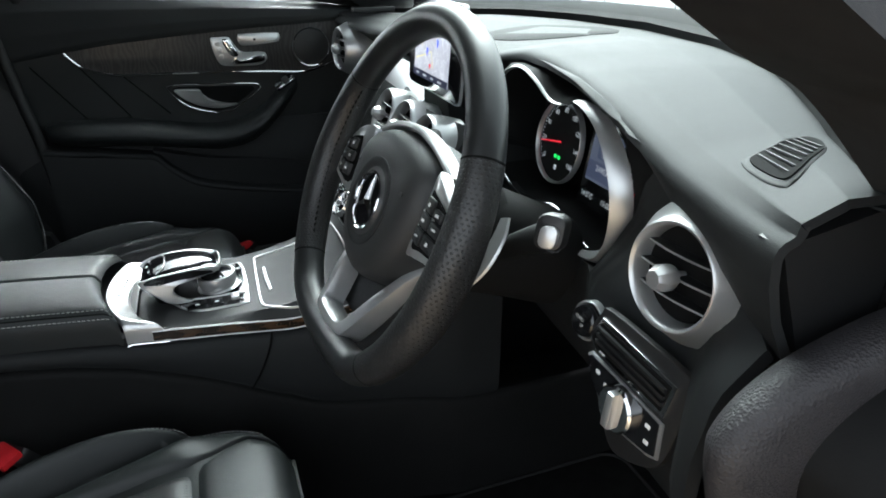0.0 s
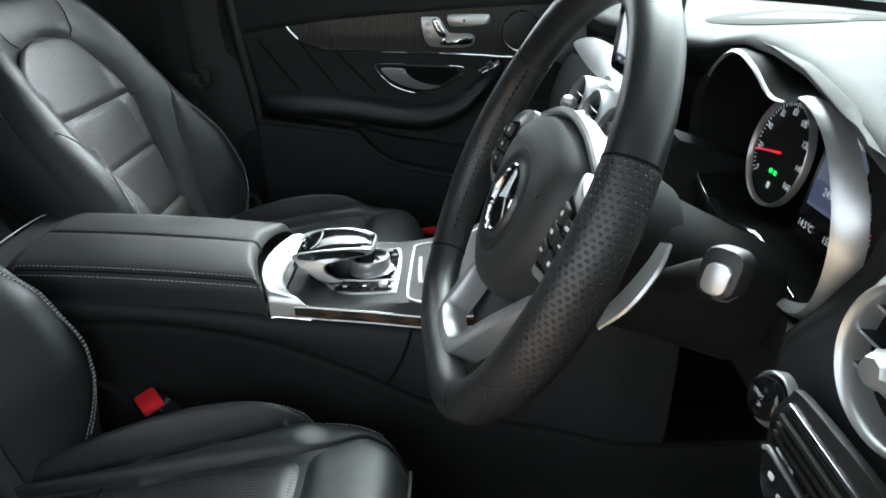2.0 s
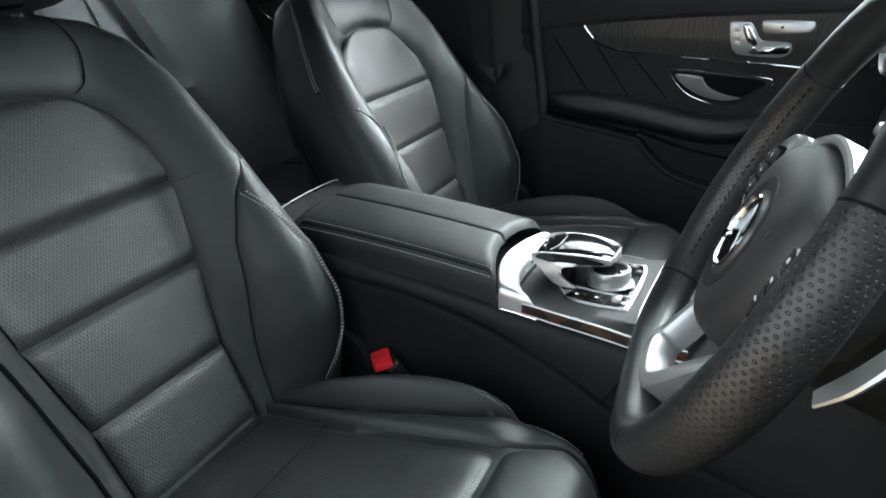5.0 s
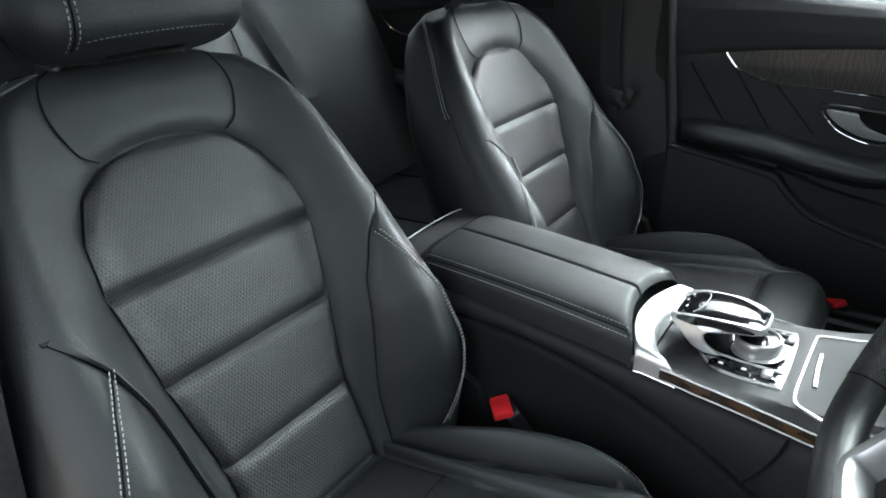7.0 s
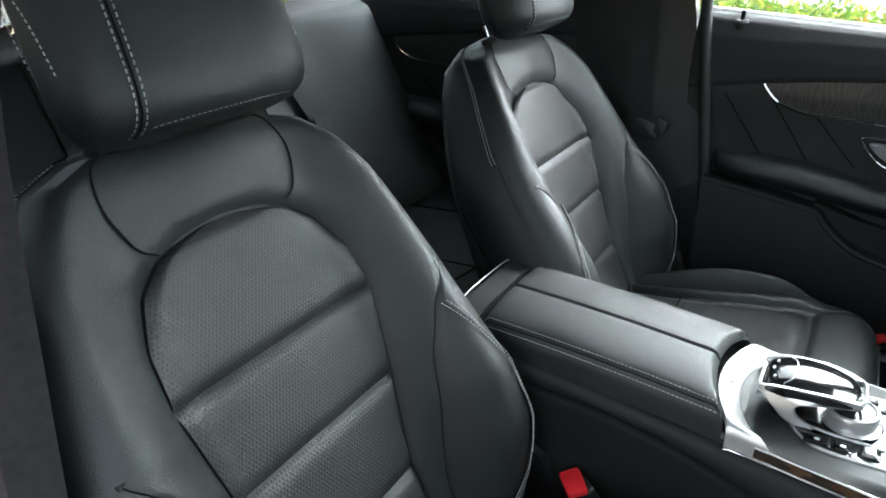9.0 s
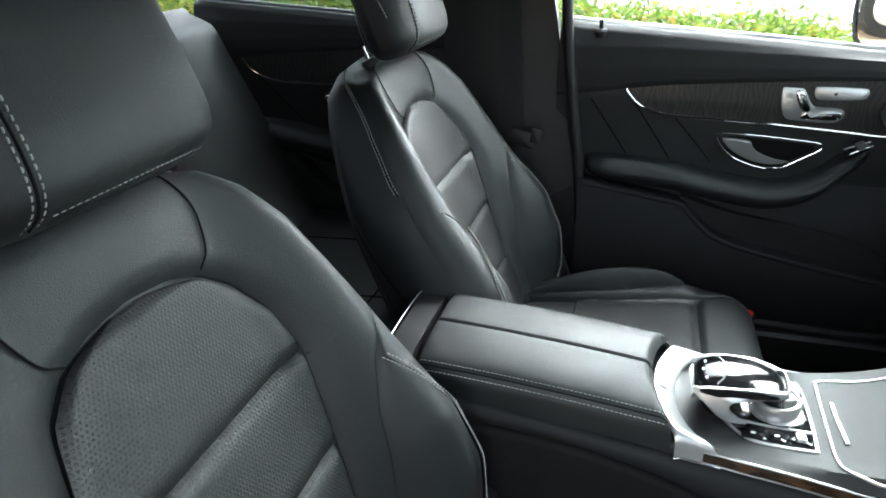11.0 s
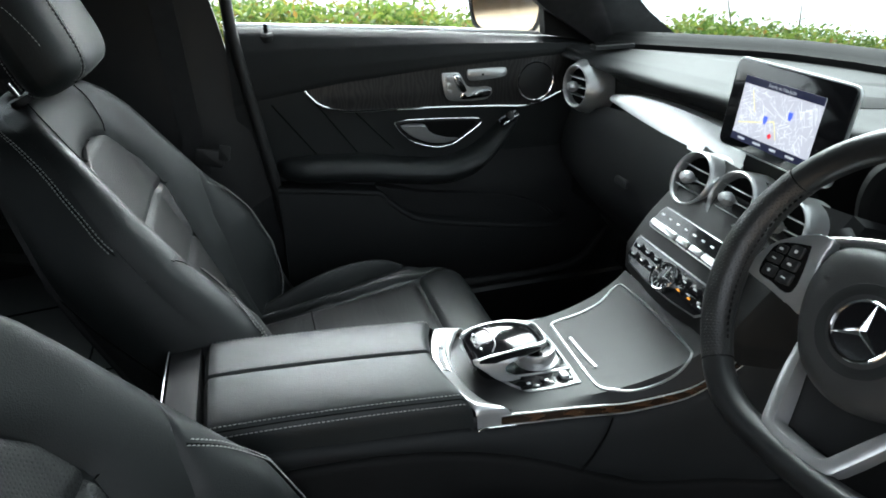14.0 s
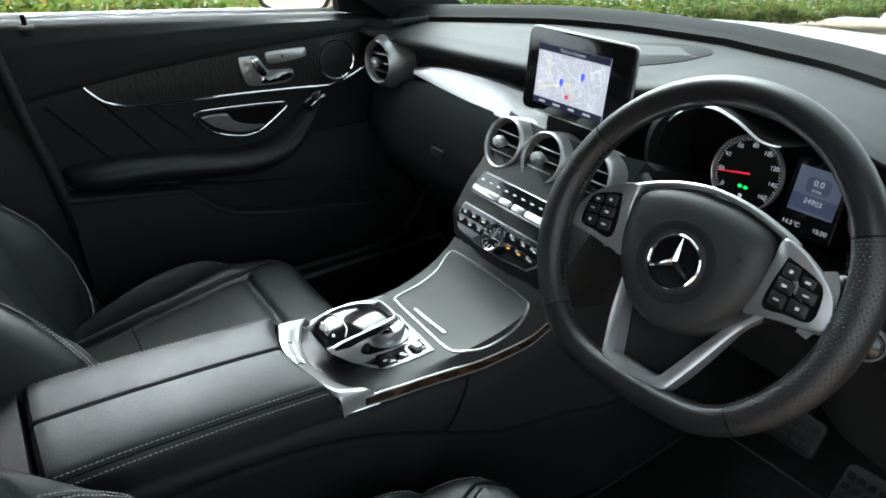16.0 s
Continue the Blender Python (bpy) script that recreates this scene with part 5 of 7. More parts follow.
part("front_bar", sweep(curve([(-0.296, PAD_Y - 0.027, 0.6875 + PAD_DROP), (-0.2915, PAD_Y - 0.018, 0.6885 + PAD_DROP), (-0.2905, PAD_Y, 0.689 + PAD_DROP), (-0.2915, PAD_Y + 0.018, 0.6885 + PAD_DROP), (-0.296, PAD_Y + 0.027, 0.6875 + PAD_DROP)], 5), oval(0.0022, 0.0042, 10)), SILVER, control, "satin silver front edge of the touchpad")

# ---- steering wheel ----
WC, TAU = Vector((-0.132, -0.359, 0.884)), radians(25)
W_RIGHT = Vector((0.07, -1, 0)).normalized()
W_OUT = W_RIGHT.cross(Vector((math.sin(TAU), 0, math.cos(TAU)))).normalized()
W_UP = W_OUT.cross(W_RIGHT)
HUB_OUT = 0.003   # the hub stands proud of the rim's plane


def wheel_at(a, u, n=0.0):
    return WC + a * W_RIGHT + u * W_UP + n * W_OUT


wheel = thing("steering_wheel", "flat-bottomed black leather steering wheel with silver spokes", "steering wheel", WC)


def rim_at(deg, r=0.171):
    a, u = 0.001 + r * math.cos(radians(deg)), 0.006 + r * 1.012 * math.sin(radians(deg))
    knee = r - 0.051
    if u < -knee:
        u = -knee - 0.034 * math.tanh((-knee - u) / 0.034)
    return wheel_at(a, u)


def rim_section(lo, hi, thick, mat, label, bulge=None):
    pts = [rim_at(d) for d in np.linspace(lo, hi, max(8, int((hi - lo) / 3)))]
    prof = [(0.0158 * c, 0.0172 * s) for c, s in oval(1, 1, 28, 0.95)]
    return part("rim_section", sweep(pts, [(a * thick, b * thick) for a, b in prof], up=W_OUT, scale=bulge, uv=True), mat, wheel, label)


rim_section(26, 148, 1.0, LEATHER_SMOOTH, "smooth black leather upper rim")
rim_section(148, 223, 1.03, GRIP, "perforated black leather grip", lambda t: 1 + 0.14 * math.sin(math.pi * t) ** 1.5)
rim_section(223, 311, 1.0, LEATHER_SMOOTH, "smooth black leather flat lower rim")
rim_section(311, 386, 1.03, GRIP, "perforated black leather grip", lambda t: 1 + 0.14 * math.sin(math.pi * t) ** 1.5)
for d in (26, 148, 223, 311):
    p, q = rim_at(d), rim_at(d + 0.5)
    part("rim_seam", sweep([p, p.lerp(q, 1.0)], [(0.0163 * c, 0.0178 * s) for c, s in oval(1, 1, 28, 0.95)], up=W_OUT), GAP, wheel)
for s in (1, -1):
    inner = [rim_at(d, 0.1535) for d in np.linspace(150, 218, 30)] if s < 0 else [rim_at(d, 0.1535) for d in np.linspace(315, 382, 30)]
    tagged(part("stitching", stitches([p + W_OUT * 0.004 for p in inner], W_OUT, 0.0045, 0.0025, 0.0012, 0.001), GAP, wheel, "black lacing along the inner rim"), kind="stuff")

def hub_at(a, u, n=0.0):
    return wheel_at(a, u, n + HUB_OUT)


# airbag cover: a deep rounded dome with a shallow dish for the badge
HUB = [(-0.086, 0.030), (-0.076, 0.054), (-0.045, 0.068), (0, 0.0735), (0.045, 0.068), (0.076, 0.054), (0.086, 0.030), (0.085, 0.0), (0.071, -0.038), (0.043, -0.070), (0, -0.083), (-0.043, -0.070), (-0.071, -0.038), (-0.085, 0.0)]
hub_loop = [(p.x, p.y) for p in curve([(a, b, 0) for a, b in HUB], 6, True)]
rings = []
for k, n in ((0.90, -0.075), (0.97, -0.060), (1.0, -0.042), (0.995, -0.030), (0.98, -0.020), (0.95, -0.011), (0.90, -0.004), (0.84, 0.0005), (0.76, 0.0035), (0.68, 0.005), (0.60, 0.0056), (0.3, 0.0056)):
    rings.append([hub_at(a * k, -0.006 + (b + 0.006) * k, n) for a, b in hub_loop])
COVER_SKIN = grain(mottled(material("airbag_cover_skin", (0.024, 0.024, 0.025), 0.55, spec=0.4), (0.021, 0.0215, 0.022), (0.027, 0.0275, 0.028), 6, rough=(0.48, 0.58)), 1100, 0.22, 0.0005)
cover = part("airbag_cover", loft(rings), COVER_SKIN, wheel, "grained black airbag cover")
so = hub_at(-0.002, -0.005, 0.004)
badge = part("badge", lathe([(0.0455, 0.0005), (0.0445, 0.0026), (0.0415, 0.0030), (0.038, 0.0022), (0.0335, 0.0014), (0.001, 0.0014)], so, W_OUT, 56, caps=True), SOFT, wheel, "round black badge dish")
part("badge_face", lathe([(0.0272, 0.0014), (0.0272, 0.0026), (0.001, 0.0026)], so, W_OUT, 40, caps=True), GLOSS, badge, "gloss black badge face")
part("badge_ring", lathe([(0.0300, 0.001), (0.0300, 0.0042), (0.0288, 0.0054), (0.0272, 0.0046), (0.0266, 0.002)], so, W_OUT, 56), CHROME, badge, "bright chrome ring")
for k in range(3):
    a = radians(90 + 120 * k)
    d, e = math.cos(a), math.sin(a)
    tip, l, r, mid_ = (0.0280 * d, 0.0280 * e), (-0.0040 * e, 0.0040 * d), (0.0040 * e, -0.0040 * d), (0.0, 0.0)
    bm = bmesh.new()
    base = so + W_OUT * 0.0026
    vs = [bm.verts.new(base + p[0] * W_RIGHT + p[1] * W_UP + h * W_OUT) for p, h in ((tip, 0.001), (l, 0.0005), (r, 0.0005), (mid_, 0.0042), (tip, -0.001), (l, -0.001), (r, -0.001))]
    for q in ((0, 1, 3), (0, 3, 2), (4, 5, 1, 0), (6, 4, 0, 2), (5, 4, 6)):
        bm.faces.new([vs[i] for i in q])
    part("badge_arm", bm, CHROME, badge, "bright chrome three-way arm", smooth=False)
for a, b, w in ((0.0, -0.062, 0.026), (-0.058, 0.022, 0.008), (0.058, 0.022, 0.008)):
    part("cover_mark", slab(rounded(w, 0.0038, 0.001), lambda p, q, c=0, a=a, b=b: hub_at(a + p, b + q, 0.0030 - 0.22 * max(0.0, abs(b) - 0.052) + c), 0.0022), PLASTIC, cover)

# side spokes with button pads
SPOKE = [(0.074, -0.022), (0.082, 0.030), (0.083, 0.055), (0.098, 0.055), (0.124, 0.041), (0.144, 0.024), (0.155, 0.002), (0.156, -0.010), (0.150, -0.015), (0.116, -0.0175), (0.090, -0.022)]
BUTTONS = [(0.0955, -0.006, 0.112, 0.0075), (0.115, -0.006, 0.133, 0.0065), (0.0965, 0.0095, 0.114, 0.0215), (0.117, 0.0085, 0.135, 0.0195), (0.0985, 0.0235, 0.1135, 0.0365), (0.1165, 0.0215, 0.130, 0.0305)]
for s in (1, -1):
    loop_ = [(s * p.x, p.y) for p in curve([(a, b, 0) for a, b in SPOKE], 4, True)]
    bow = lambda a: -0.016 - 0.16 * max(0.0, abs(a) - 0.118) ** 1.0 - 0.35 * max(0.0, 0.100 - abs(a))
    spoke = part("side_spoke", slab(loop_, lambda a, b, c=0: hub_at(a, b, bow(a) + c), 0.012, 0.003), SILVER, wheel, "satin silver spoke bezel")
    lift = lambda a, b, c=0.0: hub_at(a, b, bow(a) + 0.0118 + c)
    pad_loop = [(s * p.x, p.y) for p in curve([(0.0915, -0.009, 0), (0.096, 0.036, 0), (0.102, 0.0405, 0), (0.131, 0.030, 0), (0.1385, 0.014, 0), (0.137, -0.007, 0), (0.116, -0.0095, 0)], 4, True)]
    part("pad_base", slab(pad_loop, lift, 0.0012), GAP, spoke)
    for i, (x0, y0, x1, y1) in enumerate(BUTTONS):
        cx, cy, wx, wy = s * (x0 + x1) / 2, (y0 + y1) / 2, x1 - x0, y1 - y0
        key = part("key", slab(rounded(wx, wy, 0.0022), lambda a, b, c=0, cx=cx, cy=cy: lift(cx + a, cy + b + 0.10 * a * -s, 0.0012 + c), 0.0026, 0.001), PLASTIC, spoke, "black button")
        mark = (rounded(0.0058, 0.0016, 0.0005), rounded(0.0036, 0.0034, 0.0009), rounded(0.0052, 0.0026, 0.0008))[i % 3]
        part("symbol", slab(mark, lambda a, b, c=0, cx=cx, cy=cy: lift(cx + a, cy + b, 0.0039 + c), 0.0003), WHITE_MARK, key)
band = curve([(-0.094, 0.053, 0), (-0.076, 0.061, 0), (-0.04, 0.0725, 0), (0, 0.0775, 0), (0.04, 0.0725, 0), (0.076, 0.061, 0), (0.094, 0.053, 0)], 6)
part("top_trim", sweep([hub_at(p.x, p.y, -0.016 - 0.05 * abs(p.x)) for p in band], [(-0.0030, -0.012), (0.0030, -0.012), (0.0034, 0.003), (0.0015, 0.0052), (-0.0015, 0.0052), (-0.0034, 0.003)], up=W_OUT), SILVER, wheel, "satin silver arc over the airbag cover")
# forked lower spoke: a wide foot on the rim, two flat legs running back under the hub
arc = [(0.080, -0.026, -0.050), (0.068, -0.048, -0.030), (0.054, -0.084, -0.014), (0.041, -0.116, -0.003), (0.034, -0.1295, 0.002), (0.022, -0.1345, 0.004), (0.0, -0.1350, 0.005)]
arc = curve([wheel_at(*p) for p in arc + [(-a, b, n) for a, b, n in arc[-2::-1]]], 7)
lower = part("lower_spoke", sweep(arc, [(-0.0085, -0.020), (0.0075, -0.020), (0.0085, -0.002), (0.0068, 0.0032), (0.0035, 0.0045), (-0.0035, 0.0045), (-0.0068, 0.0032), (-0.0085, -0.004)], up=W_OUT, scale=lambda t: 0.55 + 0.45 * smoothstep(min(t, 1 - t) / 0.22)), SILVER, wheel, "satin silver forked lower spoke")
part("spoke_foot", sweep([wheel_at(0.0075 * k, -0.141, -0.003) for k in range(-4, 5)], [(-0.008, -0.010), (0.008, -0.010), (0.008, 0.003), (0.0, 0.006), (-0.008, 0.003)], up=W_OUT), LEATHER_SMOOTH, lower, "black leather under the fork")
part("spoke_web", slab([(-0.040, -0.128), (0.040, -0.128), (0.066, -0.05), (-0.066, -0.05)], lambda a, b, c=0: wheel_at(a, b, -0.048 + 0.45 * max(0.0, -0.09 - b) + c), 0.006), PLASTIC, wheel, "black plastic web inside the fork")
part("hub_back", loft([[wheel_at(a * k, -0.004 + b * k, n) for a, b in oval(0.072, 0.066, 28)] for k, n in ((0.92, -0.115), (1.0, -0.09), (1.0, -0.06))]), DARK, wheel, "black plastic rear hub cover")
for s in (1, -1):
    part("shift_paddle", sweep(curve([wheel_at(s * a, b, n) for a, b, n in ((0.121, -0.028, -0.052), (0.127, -0.003, -0.058), (0.124, 0.022, -0.064), (0.117, 0.040, -0.067))], 6), [(-0.0075, -0.0016), (0.0075, -0.0016), (0.0085, 0.0), (0.0075, 0.0018), (-0.0075, 0.0018)], up=W_OUT, scale=lambda t: 0.75 + 0.4 * math.sin(math.pi * t)), SILVER, wheel, "satin silver shift paddle")

# column shroud and stalks
column = thing("steering_column", "black plastic steering column shroud with two stalks", "steering column", (0.0, -0.371, 0.84))
rings = []
for n, r, dz in ((-0.045, 0.060, 0.0), (-0.06, 0.066, 0.0), (-0.10, 0.064, -0.002), (-0.16, 0.060, -0.006), (-0.22, 0.058, -0.01)):
    c = wheel_at(0, -0.008, n)
    rings.append([c + W_RIGHT * a * r * 1.1 + W_UP * (b * r * 0.92) for a, b in oval(1, 1, 24, 0.8)])
part("shroud", loft(rings), DARK, column, "black plastic shroud")
for s, tip_, big in ((1, (-0.031, -0.527, 0.896), True), (-1, (-0.022, -0.205, 0.893), False)):
    root = wheel_at(s * 0.06, -0.005, -0.115)
    tip = Vector(tip_)
    stalk = part("stalk", sweep(curve([root, root.lerp(tip, 0.5) + Vector((0.004, 0, 0.002)), tip], 5), oval(0.010, 0.013, 14), up=(0, 0, 1), scale=lambda t: 0.8 + 0.3 * t), PLASTIC, column, "black control stalk")
    d = (tip - root).normalized()
    if big:
        part("end_cap", slab(rounded(0.026, 0.031, 0.009), frame_at(tip + Vector((0.006, 0.008, 0)), (0.62, -0.78, 0), (0.25, 0.1, 1)), 0.014, 0.004), PLASTIC, stalk)
        part("end_ring", slab(rounded(0.016, 0.019, 0.006), frame_at(tip + Vector((-0.004, -0.001, 0.0)), (0.62, -0.78, 0), (0.25, 0.1, 1)), 0.005, 0.002), SILVER, stalk, "satin silver end button")
    else:
        part("end_cap", sweep([tip - d * 0.03, tip + d * 0.002], oval(0.0125, 0.0165, 14)), PLASTIC, stalk)
        part("end_ring", sweep([tip - d * 0.034, tip - d * 0.030], oval(0.0128, 0.0168, 14)), SILVER, stalk, "silver ring")
        part("symbol", slab(rounded(0.009, 0.006, 0.001), frame_at(tip - d * 0.015 + Vector((-0.0135, 0, 0.004)), (0, -1, 0), (0, 0, 1)), 0.001), WHITE_MARK, stalk)

# ---- seats ----
RECLINE = radians(25)
S_UP, S_OUT = Vector((-math.sin(RECLINE), 0, math.cos(RECLINE))), Vector((math.cos(RECLINE), 0, math.sin(RECLINE)))
BITE = Vector((-0.707, 0.0, 0.53))


INS_W = [(-0.02, 0.096), (0.08, 0.100), (0.19, 0.122), (0.30, 0.140), (0.355, 0.134), (0.40, 0.112), (0.425, 0.082), (0.438, 0.045), (0.442, 0.0)]
SEAM_W = [(-0.04, 0.120), (0.04, 0.128), (0.12, 0.146), (0.19, 0.160), (0.245, 0.185), (0.29, 0.222)]
OUT_W = [(-0.06, 0.235), (0.0, 0.262), (0.06, 0.272), (0.12, 0.268), (0.20, 0.259), (0.29, 0.250), (0.36, 0.235), (0.43, 0.211), (0.48, 0.184), (0.515, 0.153), (0.535, 0.10), (0.545, 0.0)]


def back_depth(a, b):
    """How far the upholstery stands out of the back's plane: hollow in the middle, raised at the bolsters."""
    w = lerp_table(OUT_W, b)
    e = abs(a) / max(w, 0.02)
    bolster = smoothstep((abs(a) - 0.10) / 0.11) * lerp_table([(-0.06, 0.045), (0.05, 0.082), (0.14, 0.085), (0.25, 0.062), (0.36, 0.045), (0.47, 0.036), (0.54, 0.024)], b)
    k = min(1.0, max(0.0, (e - 0.80) / 0.20))
    fall = lerp_table([(-0.06, 0.03), (0.10, 0.046), (0.3, 0.042), (0.54, 0.03)], b) * (1 - math.sqrt(max(0.0, 1 - k * k)))
    q = min(1.0, max(0.0, (b - 0.49) / 0.056))
    return bolster - fall - 0.03 * (1 - math.sqrt(max(0.0, 1 - q * q)))


def seat(name, at, label):
    st = thing(name, label, "seat", Vector(at), group="front seats")
    o = Vector(at) + Vector((BITE.x + 0.45, 0, BITE.z - 0.26))

    def back(a, b, n=0.0):
        return o + Vector((0, 1, 0)) * a + S_UP * b + S_OUT * (back_depth(a, b) + n)

    def edge_drop(s, t, depth, su=0.10, tu=0.10):
        ds, dt = min(s, 1 - s) / su, min(t, 1 - t) / tu
        return -depth * (max(0.0, 1 - ds) ** 2 + max(0.0, 1 - dt) ** 2)

    def core(u, v):
        b = -0.06 + 0.598 * v
        return back((2 * u - 1) * lerp_table(OUT_W, b), b, -0.010)
    backrest = part("backrest", sheet(core, 40, 40, 0.006), LEATHER, st, "black leather backrest")
    IN_A = [(0, 0.0), (0.16, 0.048), (0.30, 0.0845), (0.44, 0.1135), (0.58, 0.1345), (0.70, 0.1405), (0.74, 0.1400), (1, 0.2235)]
    IN_B = [(0, 0.4445), (0.16, 0.4395), (0.30, 0.4265), (0.44, 0.402), (0.58, 0.358), (0.70, 0.305), (0.74, 0.292), (1, 0.292)]
    UP_A = [(0, 0.0), (0.2, 0.10), (0.35, 0.153), (0.5, 0.184), (0.65, 0.211), (0.85, 0.235), (1, 0.2498)]
    UP_B = [(0, 0.545), (0.2, 0.535), (0.35, 0.515), (0.5, 0.48), (0.65, 0.43), (0.85, 0.36), (1, 0.2905)]

    # three perforated panels of the middle
    for lo, hi in ((-0.03, 0.0765), (0.0765, 0.1905), (0.1905, 0.2995)):
        def fn(u, v, lo=lo, hi=hi):
            b = lo + (hi - lo) * v
            return back((2 * u - 1) * (lerp_table(INS_W, b) - 0.001), b, 0.0025 + edge_drop(u, v, 0.0065, 0.05, 0.13))
        part("centre_panel", sheet(fn, 28, 14, 0.006), LEATHER_PERF, backrest, "perforated leather panel")

    def top_panel(u, v):
        b = 0.2995 + 0.1405 * v
        return back((2 * u - 1) * (lerp_table(INS_W, b) - 0.001), b, 0.0025 + edge_drop(u, v, 0.0065, 0.06, 0.10))
    part("centre_panel", sheet(top_panel, 28, 18, 0.006), LEATHER_PERF, backrest, "perforated arched leather panel")
    for s in (1, -1):
        # inner flank between middle panels and bolster, running up into the shoulder
        def flank(u, v, s=s):
            b = -0.05 + 0.342 * v
            i0, i1 = lerp_table(INS_W, b) + 0.0015, lerp_table(SEAM_W, b)
            drop = -0.009 * max(0.0, 1 - u / 0.45) ** 2.5 - 0.006 * max(0.0, 1 - (1 - u) / 0.10) ** 2 * smoothstep((0.285 - b) / 0.05)
            return back(s * (i0 + (max(i1, i0 + 0.004) - i0) * u), b, 0.003 + drop)
        part("flank", sheet(flank, 16, 50, 0.006 * s), LEATHER, backrest, "black leather flank")

        def bolster(u, v, s=s):
            b = -0.06 + 0.3525 * v
            i0, i1 = lerp_table(SEAM_W, b) + 0.002, lerp_table(OUT_W, b)
            puff = 0.006 * math.sin(math.pi * u) * math.sin(math.pi * min(1, v * 1.05))
            return back(s * (i0 + (max(i1, i0 + 0.002) - i0) * u), b, 0.003 + puff - 0.008 * max(0.0, 1 - u / 0.12) ** 2 * smoothstep((0.285 - b) / 0.05))
        side = part("bolster", sheet(bolster, 24, 40, 0.006 * s), LEATHER, backrest, "padded leather side bolster")
        arc_ = []
        for t in np.linspace(0, 1, 50):
            b = 0.245 - 0.285 * t
            a = lerp_table([(0, 0.19), (0.12, 0.208), (0.35, 0.236), (0.6, 0.248), (0.8, 0.236), (1, 0.185)], t)
            arc_.append((a, b))
        for d in (0.0, 0.0065):
            line = [back(s * (a - d), b, 0.0112) for a, b in arc_]
            tagged(part("stitching", stitches(line, (0.6, s * 0.6, 0.3), 0.0036, 0.0018, 0.0005, 0.0014), STITCH, side, "grey double stitching"), kind="stuff")
        part("seam", sweep([back(s * (a - 0.0032), b, 0.0092) for a, b in arc_], oval(0.0009, n=6)), GAP, side)

        def edge_at(v):
            # the outline from the hip up round the shoulder to the middle of the top
            if v < 0.72:
                b = -0.06 + 0.43 * v / 0.72
                return lerp_table(OUT_W, b), b
            t = 0.83 * (1 - (v - 0.72) / 0.28)
            return lerp_table(UP_A, t), lerp_table(UP_B, t)

        def deep(b):
            return 0.098 - 0.022 * smoothstep((b - 0.30) / 0.22)

        def flank_at(f, v, s=s):
            w, b = edge_at(v)
            p = back(s * w, b, 0.003)
            depth = back_depth(w, b) + 0.003 + deep(b)
            swell = 0.010 * math.sin(math.pi * min(1.0, f * 1.15)) * smoothstep((0.80 - v) / 0.2)
            tuck = -0.012 * smoothstep((f - 0.75) / 0.25)
            return p + Vector((0, s * (swell + tuck * smoothstep((0.85 - v) / 0.2)), 0)) - S_OUT * depth * f + S_UP * 0.008 * math.sin(math.pi * f) * smoothstep((v - 0.75) / 0.15)
        SPLIT = [(0, 0.20), (0.12, 0.34), (0.3, 0.52), (0.5, 0.74), (0.68, 0.97), (1, 1.0)]
        part("side_cover", sheet(lambda u, v: flank_at(lerp_table(SPLIT, v) * u, v), 14, 60, 0.004 * s), LEATHER, backrest, "black leather side cover")
        part("side_shell", sheet(lambda u, v: flank_at(lerp_table(SPLIT, 0.68 * v) + 0.012 + (0.988 - lerp_table(SPLIT, 0.68 * v)) * u, 0.68 * v) - Vector((0, s * 0.0015 * (1 - u), 0)), 10, 40, 0.004 * s), SOFT, backrest, "black trim of the seat's side")
        seam_line = [flank_at(lerp_table(SPLIT, v) + 0.004, v) + Vector((0, s * 0.0004, 0)) for v in np.linspace(0.0, 0.69, 40)]
        part("seam", sweep(seam_line, oval(0.0016, n=6)), GAP, backrest)
        RUN = [(0.66, 0.0085), (0.75, 0.017), (0.93, 0.046)]

        def crest_at(v, d):
            # the seam runs from the crest of the bolster to the back of the shoulder
            g = lerp_table(RUN, v) - d
            return flank_at(g / 0.13, v) + Vector((0, s * 0.0008, 0)) + S_UP * 0.0008 * smoothstep((v - 0.7) / 0.1)
        for d in (0.0, 0.0065):
            line = [crest_at(v, d) for v in np.linspace(0.68, 0.93, 44)]
            tagged(part("stitching", stitches(line, (0.6, s * 0.6, 0.3), 0.0038, 0.0017, 0.0007, 0.0014), STITCH, backrest, "grey edge stitching"), kind="stuff")
        part("seam", sweep([crest_at(v, 0.0032) for v in np.linspace(0.67, 0.94, 40)], oval(0.0010, n=6)), GAP, backrest)

    def shoulder(u, v):
        # from the arched top of the middle over the shoulder
        t, side_ = abs(2 * u - 1), 1 if u > 0.5 else -1
        a0, b0, a1, b1 = lerp_table(IN_A, t), lerp_table(IN_B, t), lerp_table(UP_A, t), lerp_table(UP_B, t)
        drop = -0.009 * max(0.0, 1 - v / 0.30) ** 2.5 * smoothstep((0.78 - t) / 0.06)
        return back(side_ * (a0 + (a1 - a0) * v), b0 + (b1 - b0) * v, 0.003 + drop)
    part("shoulder", sheet(shoulder, 80, 20, 0.006), LEATHER, backrest, "black leather shoulder pad")
    for s in (1, -1):
        line = curve([back(s * 0.085, 0.533, 0.004), back(s * 0.103, 0.52, 0.0045), back(s * 0.112, 0.485, 0.0045), back(s * 0.10, 0.445, 0.0045), back(s * 0.082, 0.431, 0.003)], 5)
        part("seam", sweep(line, oval(0.001, n=6)), GAP, backrest)

    def shell(u, v):
        b = -0.10 + 0.64 * v
        w = lerp_table(OUT_W, b) - 0.010 * smoothstep((0.45 - b) / 0.2)
        a = (2 * u - 1) * w
